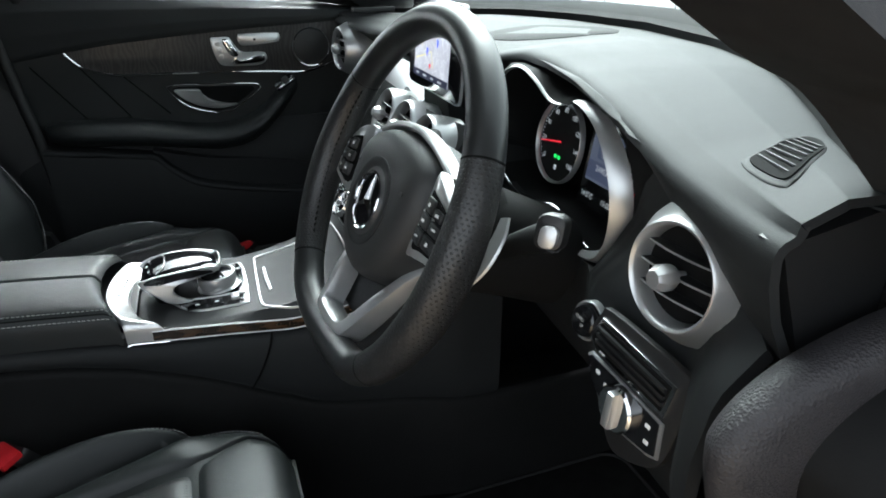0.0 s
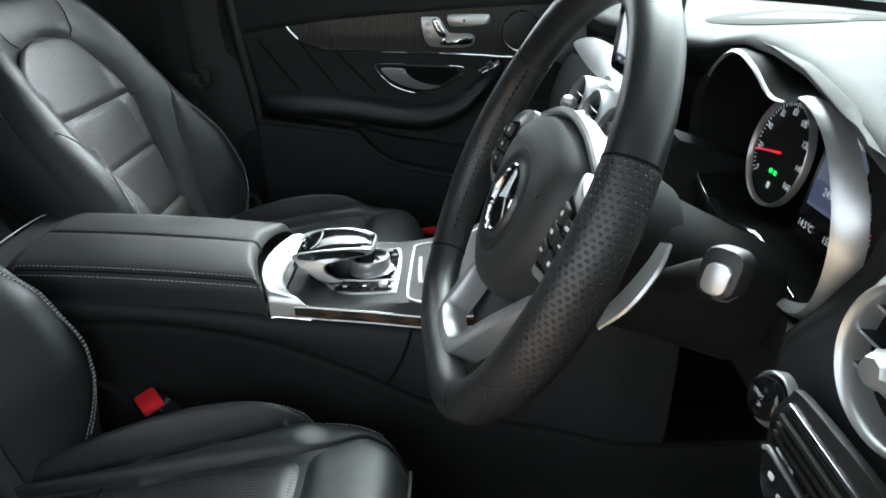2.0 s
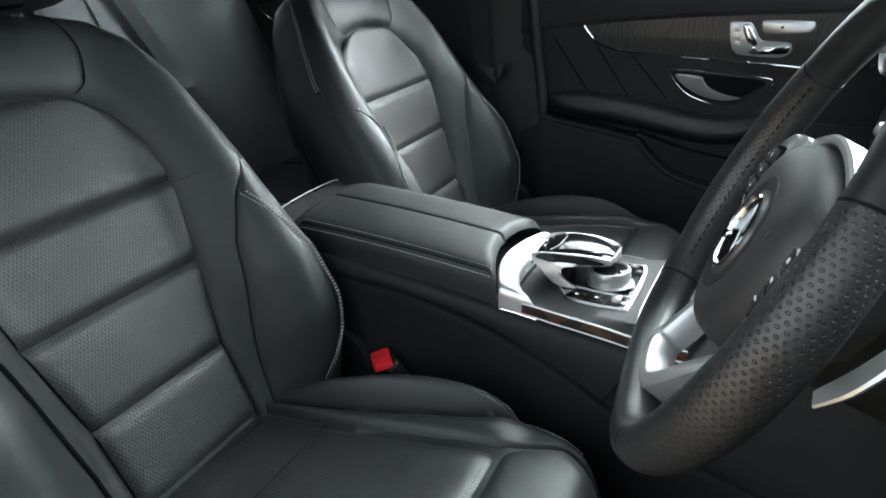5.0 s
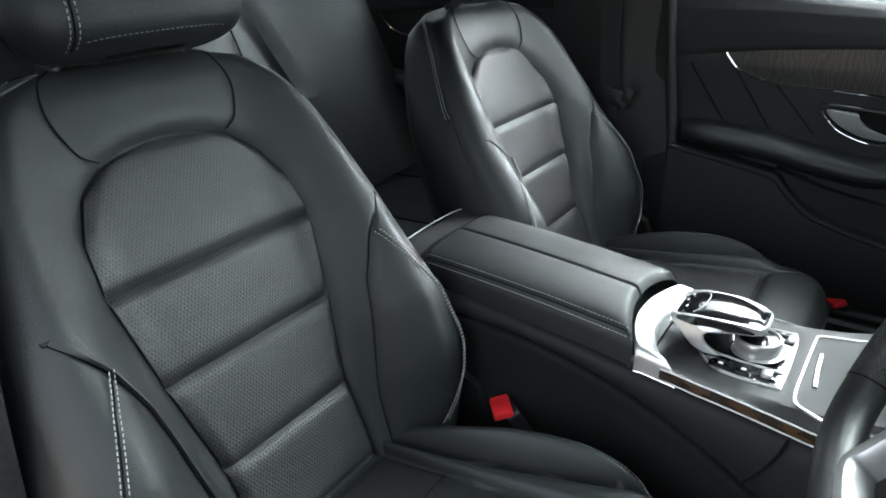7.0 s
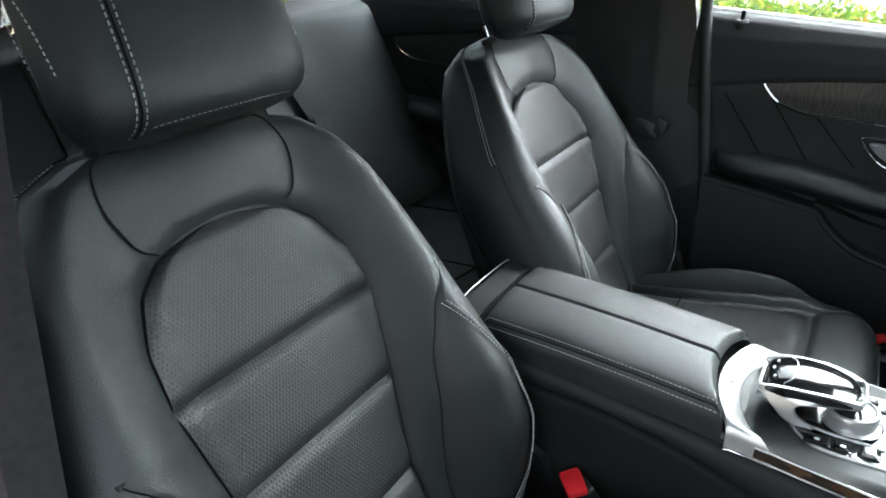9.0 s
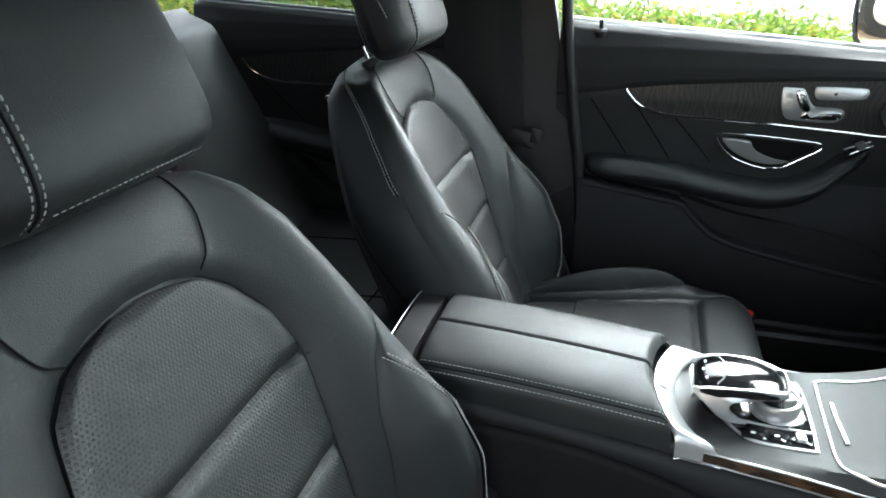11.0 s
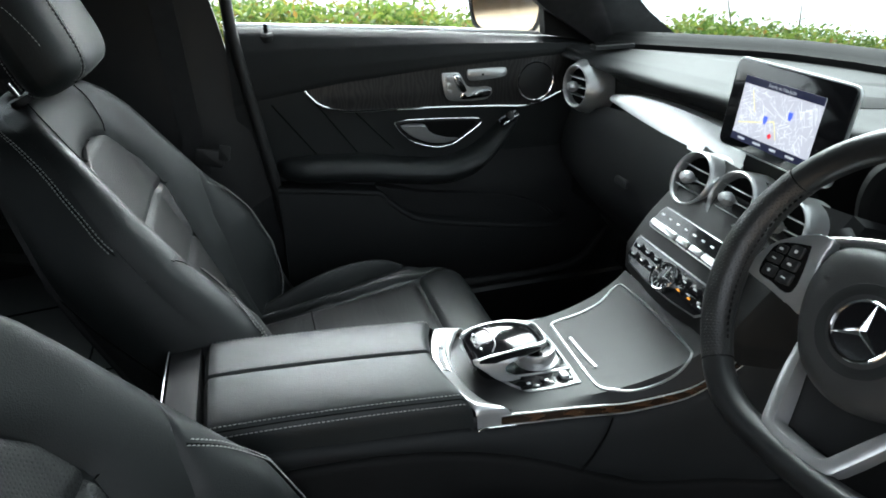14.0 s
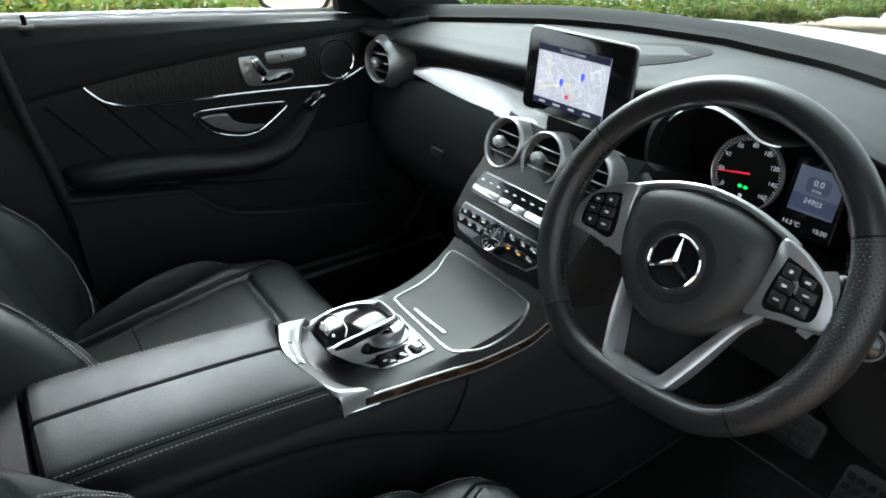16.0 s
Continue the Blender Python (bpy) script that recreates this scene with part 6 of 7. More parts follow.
        return o + Vector((0, a, 0)) + S_UP * b - S_OUT * (0.100 - 0.022 * smoothstep((b - 0.30) / 0.22) - 0.006 * abs(2 * u - 1) ** 3)
    part("back_shell", sheet(shell, 20, 20, -0.006), PLASTIC, st, "black plastic back shell")

    # headrest on two posts
    H0 = o + S_UP * 0.524 + S_OUT * 0.046
    H_W, H_D, H_H = 0.132, 0.052, 0.188

    def rest_half(h):
        e = min(0.9995, abs(2 * h - 1))
        return H_W * (1 - 0.05 * h) * (1 - e ** 5.5) ** (1 / 5.5), H_D * (1 - 0.12 * h) * (1 - e ** 4.5) ** (1 / 4.5)

    def rest_mid(h):
        return H0 + S_UP * (H_H * h) + S_OUT * (0.016 * h)

    def rest_front(a, h, lift=0.0):
        w, d = rest_half(h)
        e = min(0.999, abs(a) / w)
        return rest_mid(h) + Vector((0, a, 0)) + S_OUT * (d * (1 - e ** 4.2) ** (1 / 4.2) - 0.014 * e ** 3 + lift)
    rings = []
    for k in range(29):
        h = 0.5 - 0.5 * math.cos(math.pi * k / 28)
        w, d = rest_half(h)
        rings.append([rest_mid(h) + Vector((0, x * w, 0)) + S_OUT * (y * d - 0.014 * abs(x) ** 3 * (1 if y > 0 else -0.4)) for x, y in oval(1, 1, 44, 2 / 4.2)])
    hr = part("headrest", loft(rings), LEATHER, st, "padded black leather headrest")
    foot_line = [rest_front(a, 0.035, 0.0004) - S_UP * 0.001 for a in np.linspace(-0.08, 0.08, 40)]
    tagged(part("stitching", stitches(foot_line, S_OUT, 0.0034, 0.0024, 0.00035, 0.0006), STITCH, hr, "grey stitching"), kind="stuff")
    for s in (1, -1):
        for d in (0.0, 0.0078) if s < 0 else ():
            line = [rest_front(s * (0.094 - 0.012 * h - d), h, 0.0006) for h in np.linspace(0.02, 0.98, 50)]
            tagged(part("stitching", stitches(line, S_OUT, 0.0040, 0.0022, 0.00055, 0.0012), STITCH, hr, "grey double stitching"), kind="stuff")
        if s < 0:
            part("seam", sweep([rest_front(s * (0.0901 - 0.012 * h), h, 0.0) for h in np.linspace(0.02, 0.98, 40)], oval(0.0012, n=6)), GAP, hr)
        loop_line = []
        for t in np.linspace(0.12, 1.05, 44) * math.pi:
            h, f = 0.10 + 0.62 * math.sin(t), 0.62 * math.cos(t)
            w, d = rest_half(h)
            y = w * (1 - min(0.98, abs(f - 0.012 / d)) ** 4.2) ** (1 / 4.2)
            loop_line.append(rest_mid(h) + Vector((0, s * (y + 0.0006), 0)) + S_OUT * (f * d - 0.012))
        tagged(part("stitching", stitches(loop_line, (0, s, 0), 0.0036, 0.0018, 0.00045, 0.0012), STITCH, hr, "grey arched stitching"), kind="stuff")
        base = o + S_UP * 0.505 + Vector((0, s * 0.075, 0)) - S_OUT * 0.012
        part("post", sweep([base, base + S_UP * 0.06], oval(0.006, n=14), up=S_OUT), CHROME, hr, "chrome headrest post")
        part("guide", lathe([(0.015, 0.0), (0.017, 0.004), (0.016, 0.010), (0.008, 0.012)], base + S_UP * 0.028, S_UP, 24, up=(0, 1, 0), caps=True), PLASTIC, hr, "black post guide")

    # cushion: raised sides, perforated middle and a front thigh pad
    X0 = Vector(at) + Vector((0.21, 0, 0.255))   # local origin of the cushion's front edge, top

    def cush_z(x, a):
        # x runs from 0 at the front to -0.46 at the back
        base = lerp_table(CUSH_Z, x)
        w = lerp_table(CUSH_W, x)
        a = abs(a)
        mid_edge, fold = lerp_table(CUSH_MID, x), min(lerp_table(CUSH_FOLD, x), w - 0.004)
        rise = lerp_table(CUSH_RISE, x)
        roll = rise * math.sin(math.pi / 2 * min(1.0, max(0.0, (a - fold) / (0.55 * max(0.02, w - fold))))) ** 1.1 if a > fold else 0.0
        band = 0.015 * math.sin(math.pi * min(1.0, max(0.0, (a - mid_edge) / max(0.02, fold - mid_edge)))) ** 0.8 * smoothstep((-0.09 - x) / 0.05)
        crease = 0.010 * math.exp(-((a - fold) / 0.008) ** 2) * smoothstep((-0.10 - x) / 0.04)
        k = min(1.0, max(0.0, (a / w - 0.80) / 0.20))
        return base + roll + band - crease - (0.042 + 0.4 * rise) * (1 - math.sqrt(max(0.0, 1 - k * k)))

    def cush(x, a, n=0.0):
        return X0 + Vector((x, a, cush_z(x, a) + n))

    cu = part("seat_cushion", sheet(lambda u, v: cush(-0.48 + 0.48 * v, (2 * u - 1) * lerp_table(CUSH_W, -0.48 + 0.48 * v), -0.005), 36, 36, -0.006), LEATHER, st, "black leather seat cushion")

    def middle(u, v):
        x = -0.455 + 0.335 * v
        w = lerp_table([(-0.455, 0.10), (-0.30, 0.112), (-0.12, 0.135)], x)
        return cush(x, (2 * u - 1) * w, 0.003 + edge_drop(u, v, 0.010, 0.07, 0.06))
    part("centre_panel", sheet(middle, 26, 30, -0.006), LEATHER_PERF, cu, "perforated leather panel")
    for x in (-0.35,):
        w = lerp_table([(-0.455, 0.10), (-0.30, 0.112), (-0.12, 0.135)], x) - 0.004
        part("seam", sweep([cush(x, a, 0.0028) for a in np.linspace(-w, w, 16)], oval(0.0014, n=6)), GAP, cu)

    def thigh(u, v):
        x = -0.117 + 0.117 * v
        w = lerp_table([(-0.117, 0.137), (-0.05, 0.168), (0.0, 0.150)], x)
        return cush(x, (2 * u - 1) * w, 0.004 + edge_drop(u, v, 0.012, 0.05, 0.12))
    part("thigh_pad", sheet(thigh, 30, 14, -0.006), LEATHER, cu, "black leather thigh pad")
    for s in (1, -1):
        def side_pad(u, v, s=s):
            x = -0.48 + 0.478 * v
            i0 = lerp_table([(-0.48, 0.10), (-0.30, 0.114), (-0.12, 0.139), (-0.05, 0.171), (0.0, 0.153)], x)
            i1 = lerp_table(CUSH_W, x)
            return cush(x, s * (i0 + (max(i1, i0 + 0.003) - i0) * u), 0.003 + edge_drop(u, 0.5, 0.010, 0.10, 1))
        pad = part("side_pad", sheet(side_pad, 44, 60, -0.006 * s), LEATHER, cu, "raised leather side pad")
        rim_line = [cush(x, s * (lerp_table(CUSH_W, x) * 0.955), 0.0035) for x in np.linspace(-0.45, -0.03, 50)]
        tagged(part("stitching", stitches(rim_line, (0, s * 0.4, 1), 0.0036, 0.0018, 0.00045, 0.001), STITCH, pad, "grey edge stitching"), kind="stuff")


        def skirt(u, v, s=s):
            x = -0.48 + 0.482 * v
            p = cush(x, s * lerp_table(CUSH_W, x), 0.003)
            return p + Vector((0, -s * 0.012 * u, -0.10 * u))
        part("skirt", sheet(skirt, 6, 30, -0.004 * s), LEATHER, cu)
    front = lambda u, v: X0 + Vector((0.004 - 0.02 * u * u, (2 * v - 1) * 0.158, cush_z(0.0, 0.0) - 0.012 - 0.11 * u))
    part("front_skirt", sheet(front, 8, 20, 0.004), LEATHER, cu)
    part("base_frame", loft([[X0 + Vector((x, a, z)) for a, z in ((-0.20, -0.10), (0.20, -0.10), (0.20, -0.24), (-0.20, -0.24))] for x in (-0.50, -0.03)]), DARK, st, "dark seat base", smooth=False)
    for s in (1, -1):
        part("runner", box(tuple(X0 + Vector((-0.5, s * 0.19 - 0.015, -0.26))), tuple(X0 + Vector((0.0, s * 0.19 + 0.015, -0.225))), 0.004), DARK, st)
        part("hinge_cover", sheet(lambda u, v, s=s: X0 + Vector((-0.56 + 0.22 * u - 0.06 * v, s * (0.262 + 0.006 * math.sin(math.pi * u)), -0.14 + 0.15 * v + 0.03 * math.sin(math.pi * u))), 12, 8, 0.02 * s), PLASTIC, st, "black plastic hinge cover")
    return st


CUSH_Z = smooth_table([(-0.50, -0.022), (-0.40, -0.014), (-0.25, 0.0), (-0.10, 0.012), (-0.05, 0.011), (-0.025, 0.004), (-0.008, -0.012), (0.005, -0.034)], 5)
CUSH_MID = [(-0.50, 0.100), (-0.30, 0.112), (-0.12, 0.135), (0.005, 0.135)]
CUSH_FOLD = smooth_table([(-0.50, 0.116), (-0.42, 0.124), (-0.30, 0.146), (-0.22, 0.168), (-0.16, 0.186), (-0.12, 0.205), (-0.08, 0.235), (0.005, 0.26)], 5)
CUSH_RISE = smooth_table([(-0.50, 0.004), (-0.45, 0.018), (-0.39, 0.038), (-0.33, 0.050), (-0.24, 0.047), (-0.17, 0.034), (-0.13, 0.016), (-0.10, 0.004), (-0.08, 0.0), (0.005, 0.0)], 5)
CUSH_W = smooth_table([(-0.50, 0.160), (-0.36, 0.178), (-0.30, 0.200), (-0.252, 0.216), (-0.192, 0.226), (-0.116, 0.216), (-0.063, 0.206), (-0.023, 0.188), (0.003, 0.156)], 5)
front_seat = seat("front_seat", (-0.45, 0.355, 0.26), "black leather sports front seat with grey stitching")
copy_thing(front_seat, pose(-0.45, -0.391, 0.26))

# rear bench
bench = thing("bench_seat", "black leather rear bench with a folded seat belt", "seat", (-1.2, 0, 0.26))


def bench_back(u, v):
    y = -0.66 + 1.32 * u
    b = -0.05 + 0.62 * v
    hollow = 0.03 * math.cos(2 * math.pi * y / 0.66)
    return Vector((-1.30 - 0.45 * b, y, 0.55 + 0.9 * b)) + Vector((0.9, 0, 0.42)) * (hollow - 0.05 * smoothstep((v - 0.88) / 0.12))


part("backrest", sheet(bench_back, 60, 30, 0.08), LEATHER, bench, "black leather bench backrest")


def bench_cushion(u, v):
    y, x = -0.66 + 1.32 * u, -1.32 + 0.46 * v
    return x, y, 0.545 + 0.03 * v + 0.02 * math.cos(2 * math.pi * y / 0.66) - 0.05 * smoothstep((v - 0.86) / 0.14)


part("cushion", sheet(bench_cushion, 60, 24, -0.12), LEATHER, bench, "black leather bench cushion")
for y in (-0.22, 0.22):
    part("seam", sweep([Vector(bench_back((y + 0.66) / 1.32, v)) + Vector((0.003, 0, 0.001)) for v in np.linspace(0.1, 0.9, 20)], oval(0.002, n=6)), GAP, bench)
for y in (0.30, 0.52):
    part("seam", sweep([Vector(bench_cushion((y + 0.66) / 1.32, v)) + Vector((0, 0, 0.001)) for v in np.linspace(0.05, 0.97, 20)], oval(0.002, n=6)), GAP, bench)
part("seam", sweep([Vector(bench_cushion((y + 0.66) / 1.32, 0.74)) + Vector((0, 0, 0.001)) for y in np.linspace(-0.62, 0.62, 50)], oval(0.002, n=6)), GAP, bench)
rear_belt = thing("rear_seat_belt", "black webbing seat belt hanging over the rear bench", "seat belt", (-1.45, 0.30, 0.9))
part("webbing", sheet(lambda u, v: Vector(bench_back((0.28 + 0.05 * u + 0.10 * v + 0.66) / 1.32, 0.92 - 0.75 * v)) + Vector((0.012, 0, 0.008)), 4, 24, 0.0015), WEBBING, rear_belt, "black webbing")
part("tongue", slab(rounded(0.05, 0.03, 0.006), frame_at(Vector(bench_back((0.36 + 0.66) / 1.32, 0.5)) + Vector((0.022, 0, 0.015)), (0, -1, 0), (-0.4, 0, 0.9)), 0.006, 0.002), PLASTIC, rear_belt)
# belt buckles
for at, lean, label in (((-0.585, -0.150, 0.525), 0.25, "black seat belt buckle with a red button beside the console"), ((-0.232, 0.668, 0.415), 0.1, "red seat belt buckle tag low beside the door sill")):
    buckle = thing("belt_buckle", label, "buckle", at, group="belt buckles")
    p = frame_at(at, (0.75, -0.62, 0), (-0.35, -0.3, 0.8))
    part("body", slab(rounded(0.042, 0.085, 0.006), lambda a, b, c=0: p(a, b - 0.045, -0.018 + c), 0.02, 0.004), PLASTIC, buckle, "black plastic body")
    q = frame_at(Vector(at), (0.62, -0.75, 0), (0.75, 0.62, 0.25))
    part("release_button", slab(rounded(0.042, 0.028, 0.004), lambda a, b, c=0: q(a, b, -0.002 + c), 0.009, 0.003), RED, buckle, "red release button")
    part("stem", sweep([p(0, -0.08, -0.01), p(0, -0.16, -0.015)], oval(0.012, 0.006, 10)), PLASTIC, buckle)

# ---- passenger's doors ----
CREASE = [(-0.70, 0.880), (-0.654, 0.888), (-0.534, 0.905), (-0.456, 0.915), (-0.304, 0.927), (-0.145, 0.936), (0.024, 0.942), (0.15, 0.95), (0.25, 0.95)]
LINE = [(-0.538, 0.902), (-0.532, 0.893), (-0.511, 0.871), (-0.481, 0.857), (-0.44, 0.848), (-0.342, 0.845), (-0.231, 0.840), (-0.105, 0.832), (-0.035, 0.827), (0.014, 0.836), (0.067, 0.858), (0.12, 0.875)]
SILL = [(-0.70, 1.038), (-0.509, 1.024), (-0.217, 1.003), (0.0, 0.983), (0.25, 0.955)]


def door(name, dx, x0, x1, label, front=True):
    d = thing(name, label, "door", (dx - 0.25, 0.72, 0.40))
    P = lambda x, y, z: Vector((x + dx, y, z))
    tz = 0.035 if not front else 0.0

    def upper(u, v):
        x = x0 + (x1 - x0) * u
        zc, zs = lerp_table(CREASE, x), lerp_table(SILL, x)
        k = [(0, 0.712, zc - 0.002), (0.03, 0.6985, zc - 0.003), (0.06, 0.694, zc + 0.006), (0.3, 0.694, zc + (zs - zc) * 0.33), (0.6, 0.699, zc + (zs - zc) * 0.68), (0.8, 0.709, zs - 0.012), (0.9, 0.722, zs - 0.002), (1.0, 0.745, zs)]
        return P(x, lerp_table([(q[0], q[1]) for q in k], v), lerp_table([(q[0], q[2]) for q in k], v) + tz)
    part("upper_trim", sheet(upper, 40, 30, 0.008), SOFT, d, "soft-touch black upper door trim")
    part("window_edge", sweep([P(x, 0.748, lerp_table(SILL, x) + tz + 0.002) for x in np.linspace(x0, x1 - 0.02, 30)], [(-0.008, -0.01), (0.004, -0.01), (0.003, 0.004), (-0.006, 0.004)]), SILVER, d, "thin silver window edge")

    def mid_y(z):
        return lerp_table([(0.60, 0.72), (0.70, 0.722), (0.80, 0.714), (0.88, 0.704), (0.95, 0.702)], z)

    def veneer(u, v):
        x = -0.536 + (x1 + 0.536) * u
        lo, hi = lerp_table(LINE, x) + 0.001, lerp_table(CREASE, x) - 0.001
        z = lo + (hi - lo) * v
        return P(x, mid_y(z) - 0.003, z + tz)
    part("veneer_panel", sheet(veneer, 50, 10, 0.006), WOOD, d, "black ash veneer panel with faint figure")
    part("chrome_line", sweep(curve([P(x, mid_y(z) - 0.004, z + tz) for x, z in LINE if x < x1], 4), [(-0.0022, -0.002), (0.0022, -0.002), (0.0022, 0.0015), (0, 0.003), (-0.0022, 0.0015)], up=(0, -1, 0)), CHROME, d, "bright chrome line")

    def leather(u, v):
        x = x0 + (x1 - x0) * u
        hi = lerp_table(CREASE, x) - 0.002 if x < -0.538 else lerp_table(LINE, x)
        z = 0.62 + (hi - 0.62) * v
        return P(x, mid_y(z), z + tz)
    mid_panel = part("leather_panel", sheet(leather, 60, 24, 0.006), LEATHER, d, "black leather door panel with slanted seams")
    for xa, xb in ((-0.61, -0.522), (-0.522, -0.433), (-0.432, -0.348)) if front else ((-0.60, -0.50), (-0.51, -0.40)):
        za, zb = lerp_table(CREASE, xa) - 0.018 if xa < -0.53 else lerp_table(LINE, xa) - 0.004, 0.75
        part("seam", sweep([P(xa + (xb - xa) * t, mid_y(za + (zb - za) * t) - 0.0006, za + (zb - za) * t + tz) for t in np.linspace(0, 1, 14)], oval(0.0016, n=6), up=(0, 1, 0)), GAP, mid_panel)

    # armrest swept out of the panel
    A = [(-0.615, 0.738, 0.0), (-0.60, 0.740, 0.6), (-0.55, 0.740, 0.95), (-0.469, 0.736, 1.0), (-0.409, 0.729, 1.0), (-0.35, 0.718, 1.0), (-0.29, 0.709, 1.0), (-0.235, 0.705, 1.0), (-0.18, 0.716, 1.0), (-0.14, 0.738, 0.98), (-0.108, 0.766, 0.9), (-0.075, 0.796, 0.75), (-0.055, 0.808, 0.45), (-0.048, 0.805, 0.1)]
    prof = [(0.725, 0.014), (0.695, 0.016), (0.672, 0.015), (0.655, 0.010), (0.645, 0.0), (0.643, -0.010), (0.648, -0.022), (0.668, -0.036), (0.70, -0.042), (0.725, -0.042)]
    pts = curve([(x, z, k) for x, z, k in A if front or x < -0.1], 5)
    rings = [[P(q.x, 0.725 + (y - 0.725) * max(0.05, q.z), q.y + h * (0.35 + 0.65 * q.z) + tz) for y, h in prof] for q in pts]
    arm = part("armrest", loft(rings), LEATHER, d, "padded black leather armrest")
    for h in (-0.008, -0.014):
        tagged(part("stitching", stitches([P(q.x, 0.725 + (0.643 - 0.725) * q.z - 0.0006, q.y + h * (0.35 + 0.65 * q.z) + tz) for q in pts[8:-4]], (0, -1, 0), 0.0036, 0.002, 0.0004, 0.0008), PLASTIC, arm, "black stitching"), kind="stuff")

    # handle in its shell-shaped hollow; a flat near-black plate paints the hollow's shade
    shift = 0.0 if front else 0.02
    B = [(-0.345, 0.815), (-0.325, 0.818), (-0.25, 0.815), (-0.157, 0.808), (-0.14, 0.802), (-0.145, 0.790), (-0.202, 0.752), (-0.222, 0.747), (-0.25, 0.746), (-0.30, 0.762), (-0.328, 0.785), (-0.343, 0.806)]
    loop_ = [(p.x, p.y) for p in curve([(x, z, 0) for x, z in B], 4, True)]
    HP = lambda a, b, c=0: P(a + shift, mid_y(b) - 0.002 - c, b + tz)
    handle = part("handle_bezel", slab([(a, b) for a, b in loop_], HP, 0.006, 0.003), PLASTIC, d, "black bezel of the door handle")
    part("bezel_line", sweep([HP(a, b, 0.0055) for a, b in loop_], oval(0.0016, n=8), True, up=(0, 1, 0)), CHROME, handle, "bright chrome outline")
    part("recess_shade", slab([(-0.245 + (a + 0.245) * 0.86, 0.785 + (b - 0.785) * 0.82) for a, b in loop_], lambda a, b, c=0: HP(a, b, 0.0062 + c), 0.0006), GAP, handle)
    lever = [(-0.332, 0.806), (-0.30, 0.807), (-0.278, 0.804), (-0.272, 0.793), (-0.255, 0.779), (-0.225, 0.768), (-0.197, 0.764), (-0.205, 0.760), (-0.235, 0.756), (-0.275, 0.764), (-0.31, 0.782)]
    part("lever", slab([(p.x, p.y) for p in curve([(x, z, 0) for x, z in lever], 4, True)], lambda a, b, c=0: HP(a, b, 0.007 + c * (1.3 - 8 * abs(a + 0.29) * (a > -0.29))), 0.010, 0.004), SILVER, handle, "satin silver release lever")

    # lower panel and map pocket
    def lower(u, v):
        x = x0 + (x1 + 0.05 - x0) * u
        z = 0.36 + 0.36 * v
        y = 0.700 - 0.012 * smoothstep((x + 0.2) / 0.4) + 0.02 * smoothstep((v - 0.75) / 0.25)
        return P(x, y, z + tz)
    part("lower_panel", sheet(lower, 40, 16, 0.01), SOFT, d, "dark plastic lower door panel")
    PK = [(-0.62, 0.700), (-0.50, 0.683), (-0.42, 0.670), (-0.395, 0.664), (-0.371, 0.637), (-0.335, 0.606), (-0.30, 0.588), (-0.215, 0.566), (-0.10, 0.546), (0.012, 0.528), (0.05, 0.530), (0.075, 0.545)]
    top = curve([(x, 0, z) for x, z in PK], 4)
    rings = [[P(q.x, 0.715, q.z + tz + 0.003), P(q.x, 0.668, q.z + tz + 0.004), P(q.x, 0.660, q.z + tz), P(q.x, 0.658, q.z + tz - 0.008), P(q.x, 0.668, 0.42 + tz), P(q.x, 0.685, 0.38 + tz), P(q.x, 0.715, 0.38 + tz)] for q in top]
    part("map_pocket", loft(rings), SOFT, d, "dark plastic map pocket")
    part("pocket_lip", sweep([P(q.x, 0.6610, q.z + tz - 0.001) for q in top], oval(0.0062, 0.0046, n=12), up=(0, 1, 0)), SOFT, d, "rounded dark pocket rim")
    brow = curve([P(x, y, z + tz) for x, y, z in ((-0.40, 0.694, 0.668), (-0.30, 0.697, 0.640), (-0.20, 0.697, 0.625), (-0.065, 0.694, 0.602), (0.015, 0.690, 0.570), (0.05, 0.686, 0.540))], 6)
    part("pocket_brow", loft([[q + Vector((0, 0.01, 0.012)), q + Vector((0, -0.006, 0.006)), q + Vector((0, -0.0065, 0.0)), q + Vector((0, 0.01, -0.004))] for q in brow]), SOFT, d, "dark edge over the pocket")
    return d, P, mid_y


fd, FP, mid_y = door("front_door", 0.0, -0.685, 0.20, "black leather and veneer front passenger door, shut")
# loudspeaker
sp_o = FP(-0.011, 0.701, 0.885)
grille = part("speaker_grille", lathe([(0.0415, 0.0), (0.0415, 0.004), (0.035, 0.0055), (0.001, 0.006)], sp_o, (0, -1, 0), 48, caps=True), dots(material("perforated_speaker_mesh", (0.012, 0.012, 0.012), 0.5), "Object", 0.0028, 0.0028, 0.3, axes="XZ"), fd, "dark perforated loudspeaker grille")
part("speaker_ring", lathe([(0.0455, -0.002), (0.0455, 0.006), (0.044, 0.0085), (0.042, 0.0075), (0.0412, 0.003)], sp_o, (0, -1, 0), 48), CHROME, grille, "bright chrome ring")
# seat adjustment switches
SP = lambda a, b, c=0: FP(a, mid_y(b) - 0.004 - c, b)
base = [(-0.237, 0.914), (-0.225, 0.918), (-0.200, 0.917), (-0.192, 0.910), (-0.180, 0.890), (-0.168, 0.882), (-0.125, 0.880), (-0.116, 0.870), (-0.120, 0.858), (-0.14, 0.850), (-0.20, 0.852), (-0.222, 0.858), (-0.232, 0.880)]
sw = part("seat_switch_plate", slab([(p.x, p.y) for p in curve([(x, z, 0) for x, z in base], 3, True)], SP, 0.004, 0.0015), SILVER, fd, "satin silver seat switch plate")
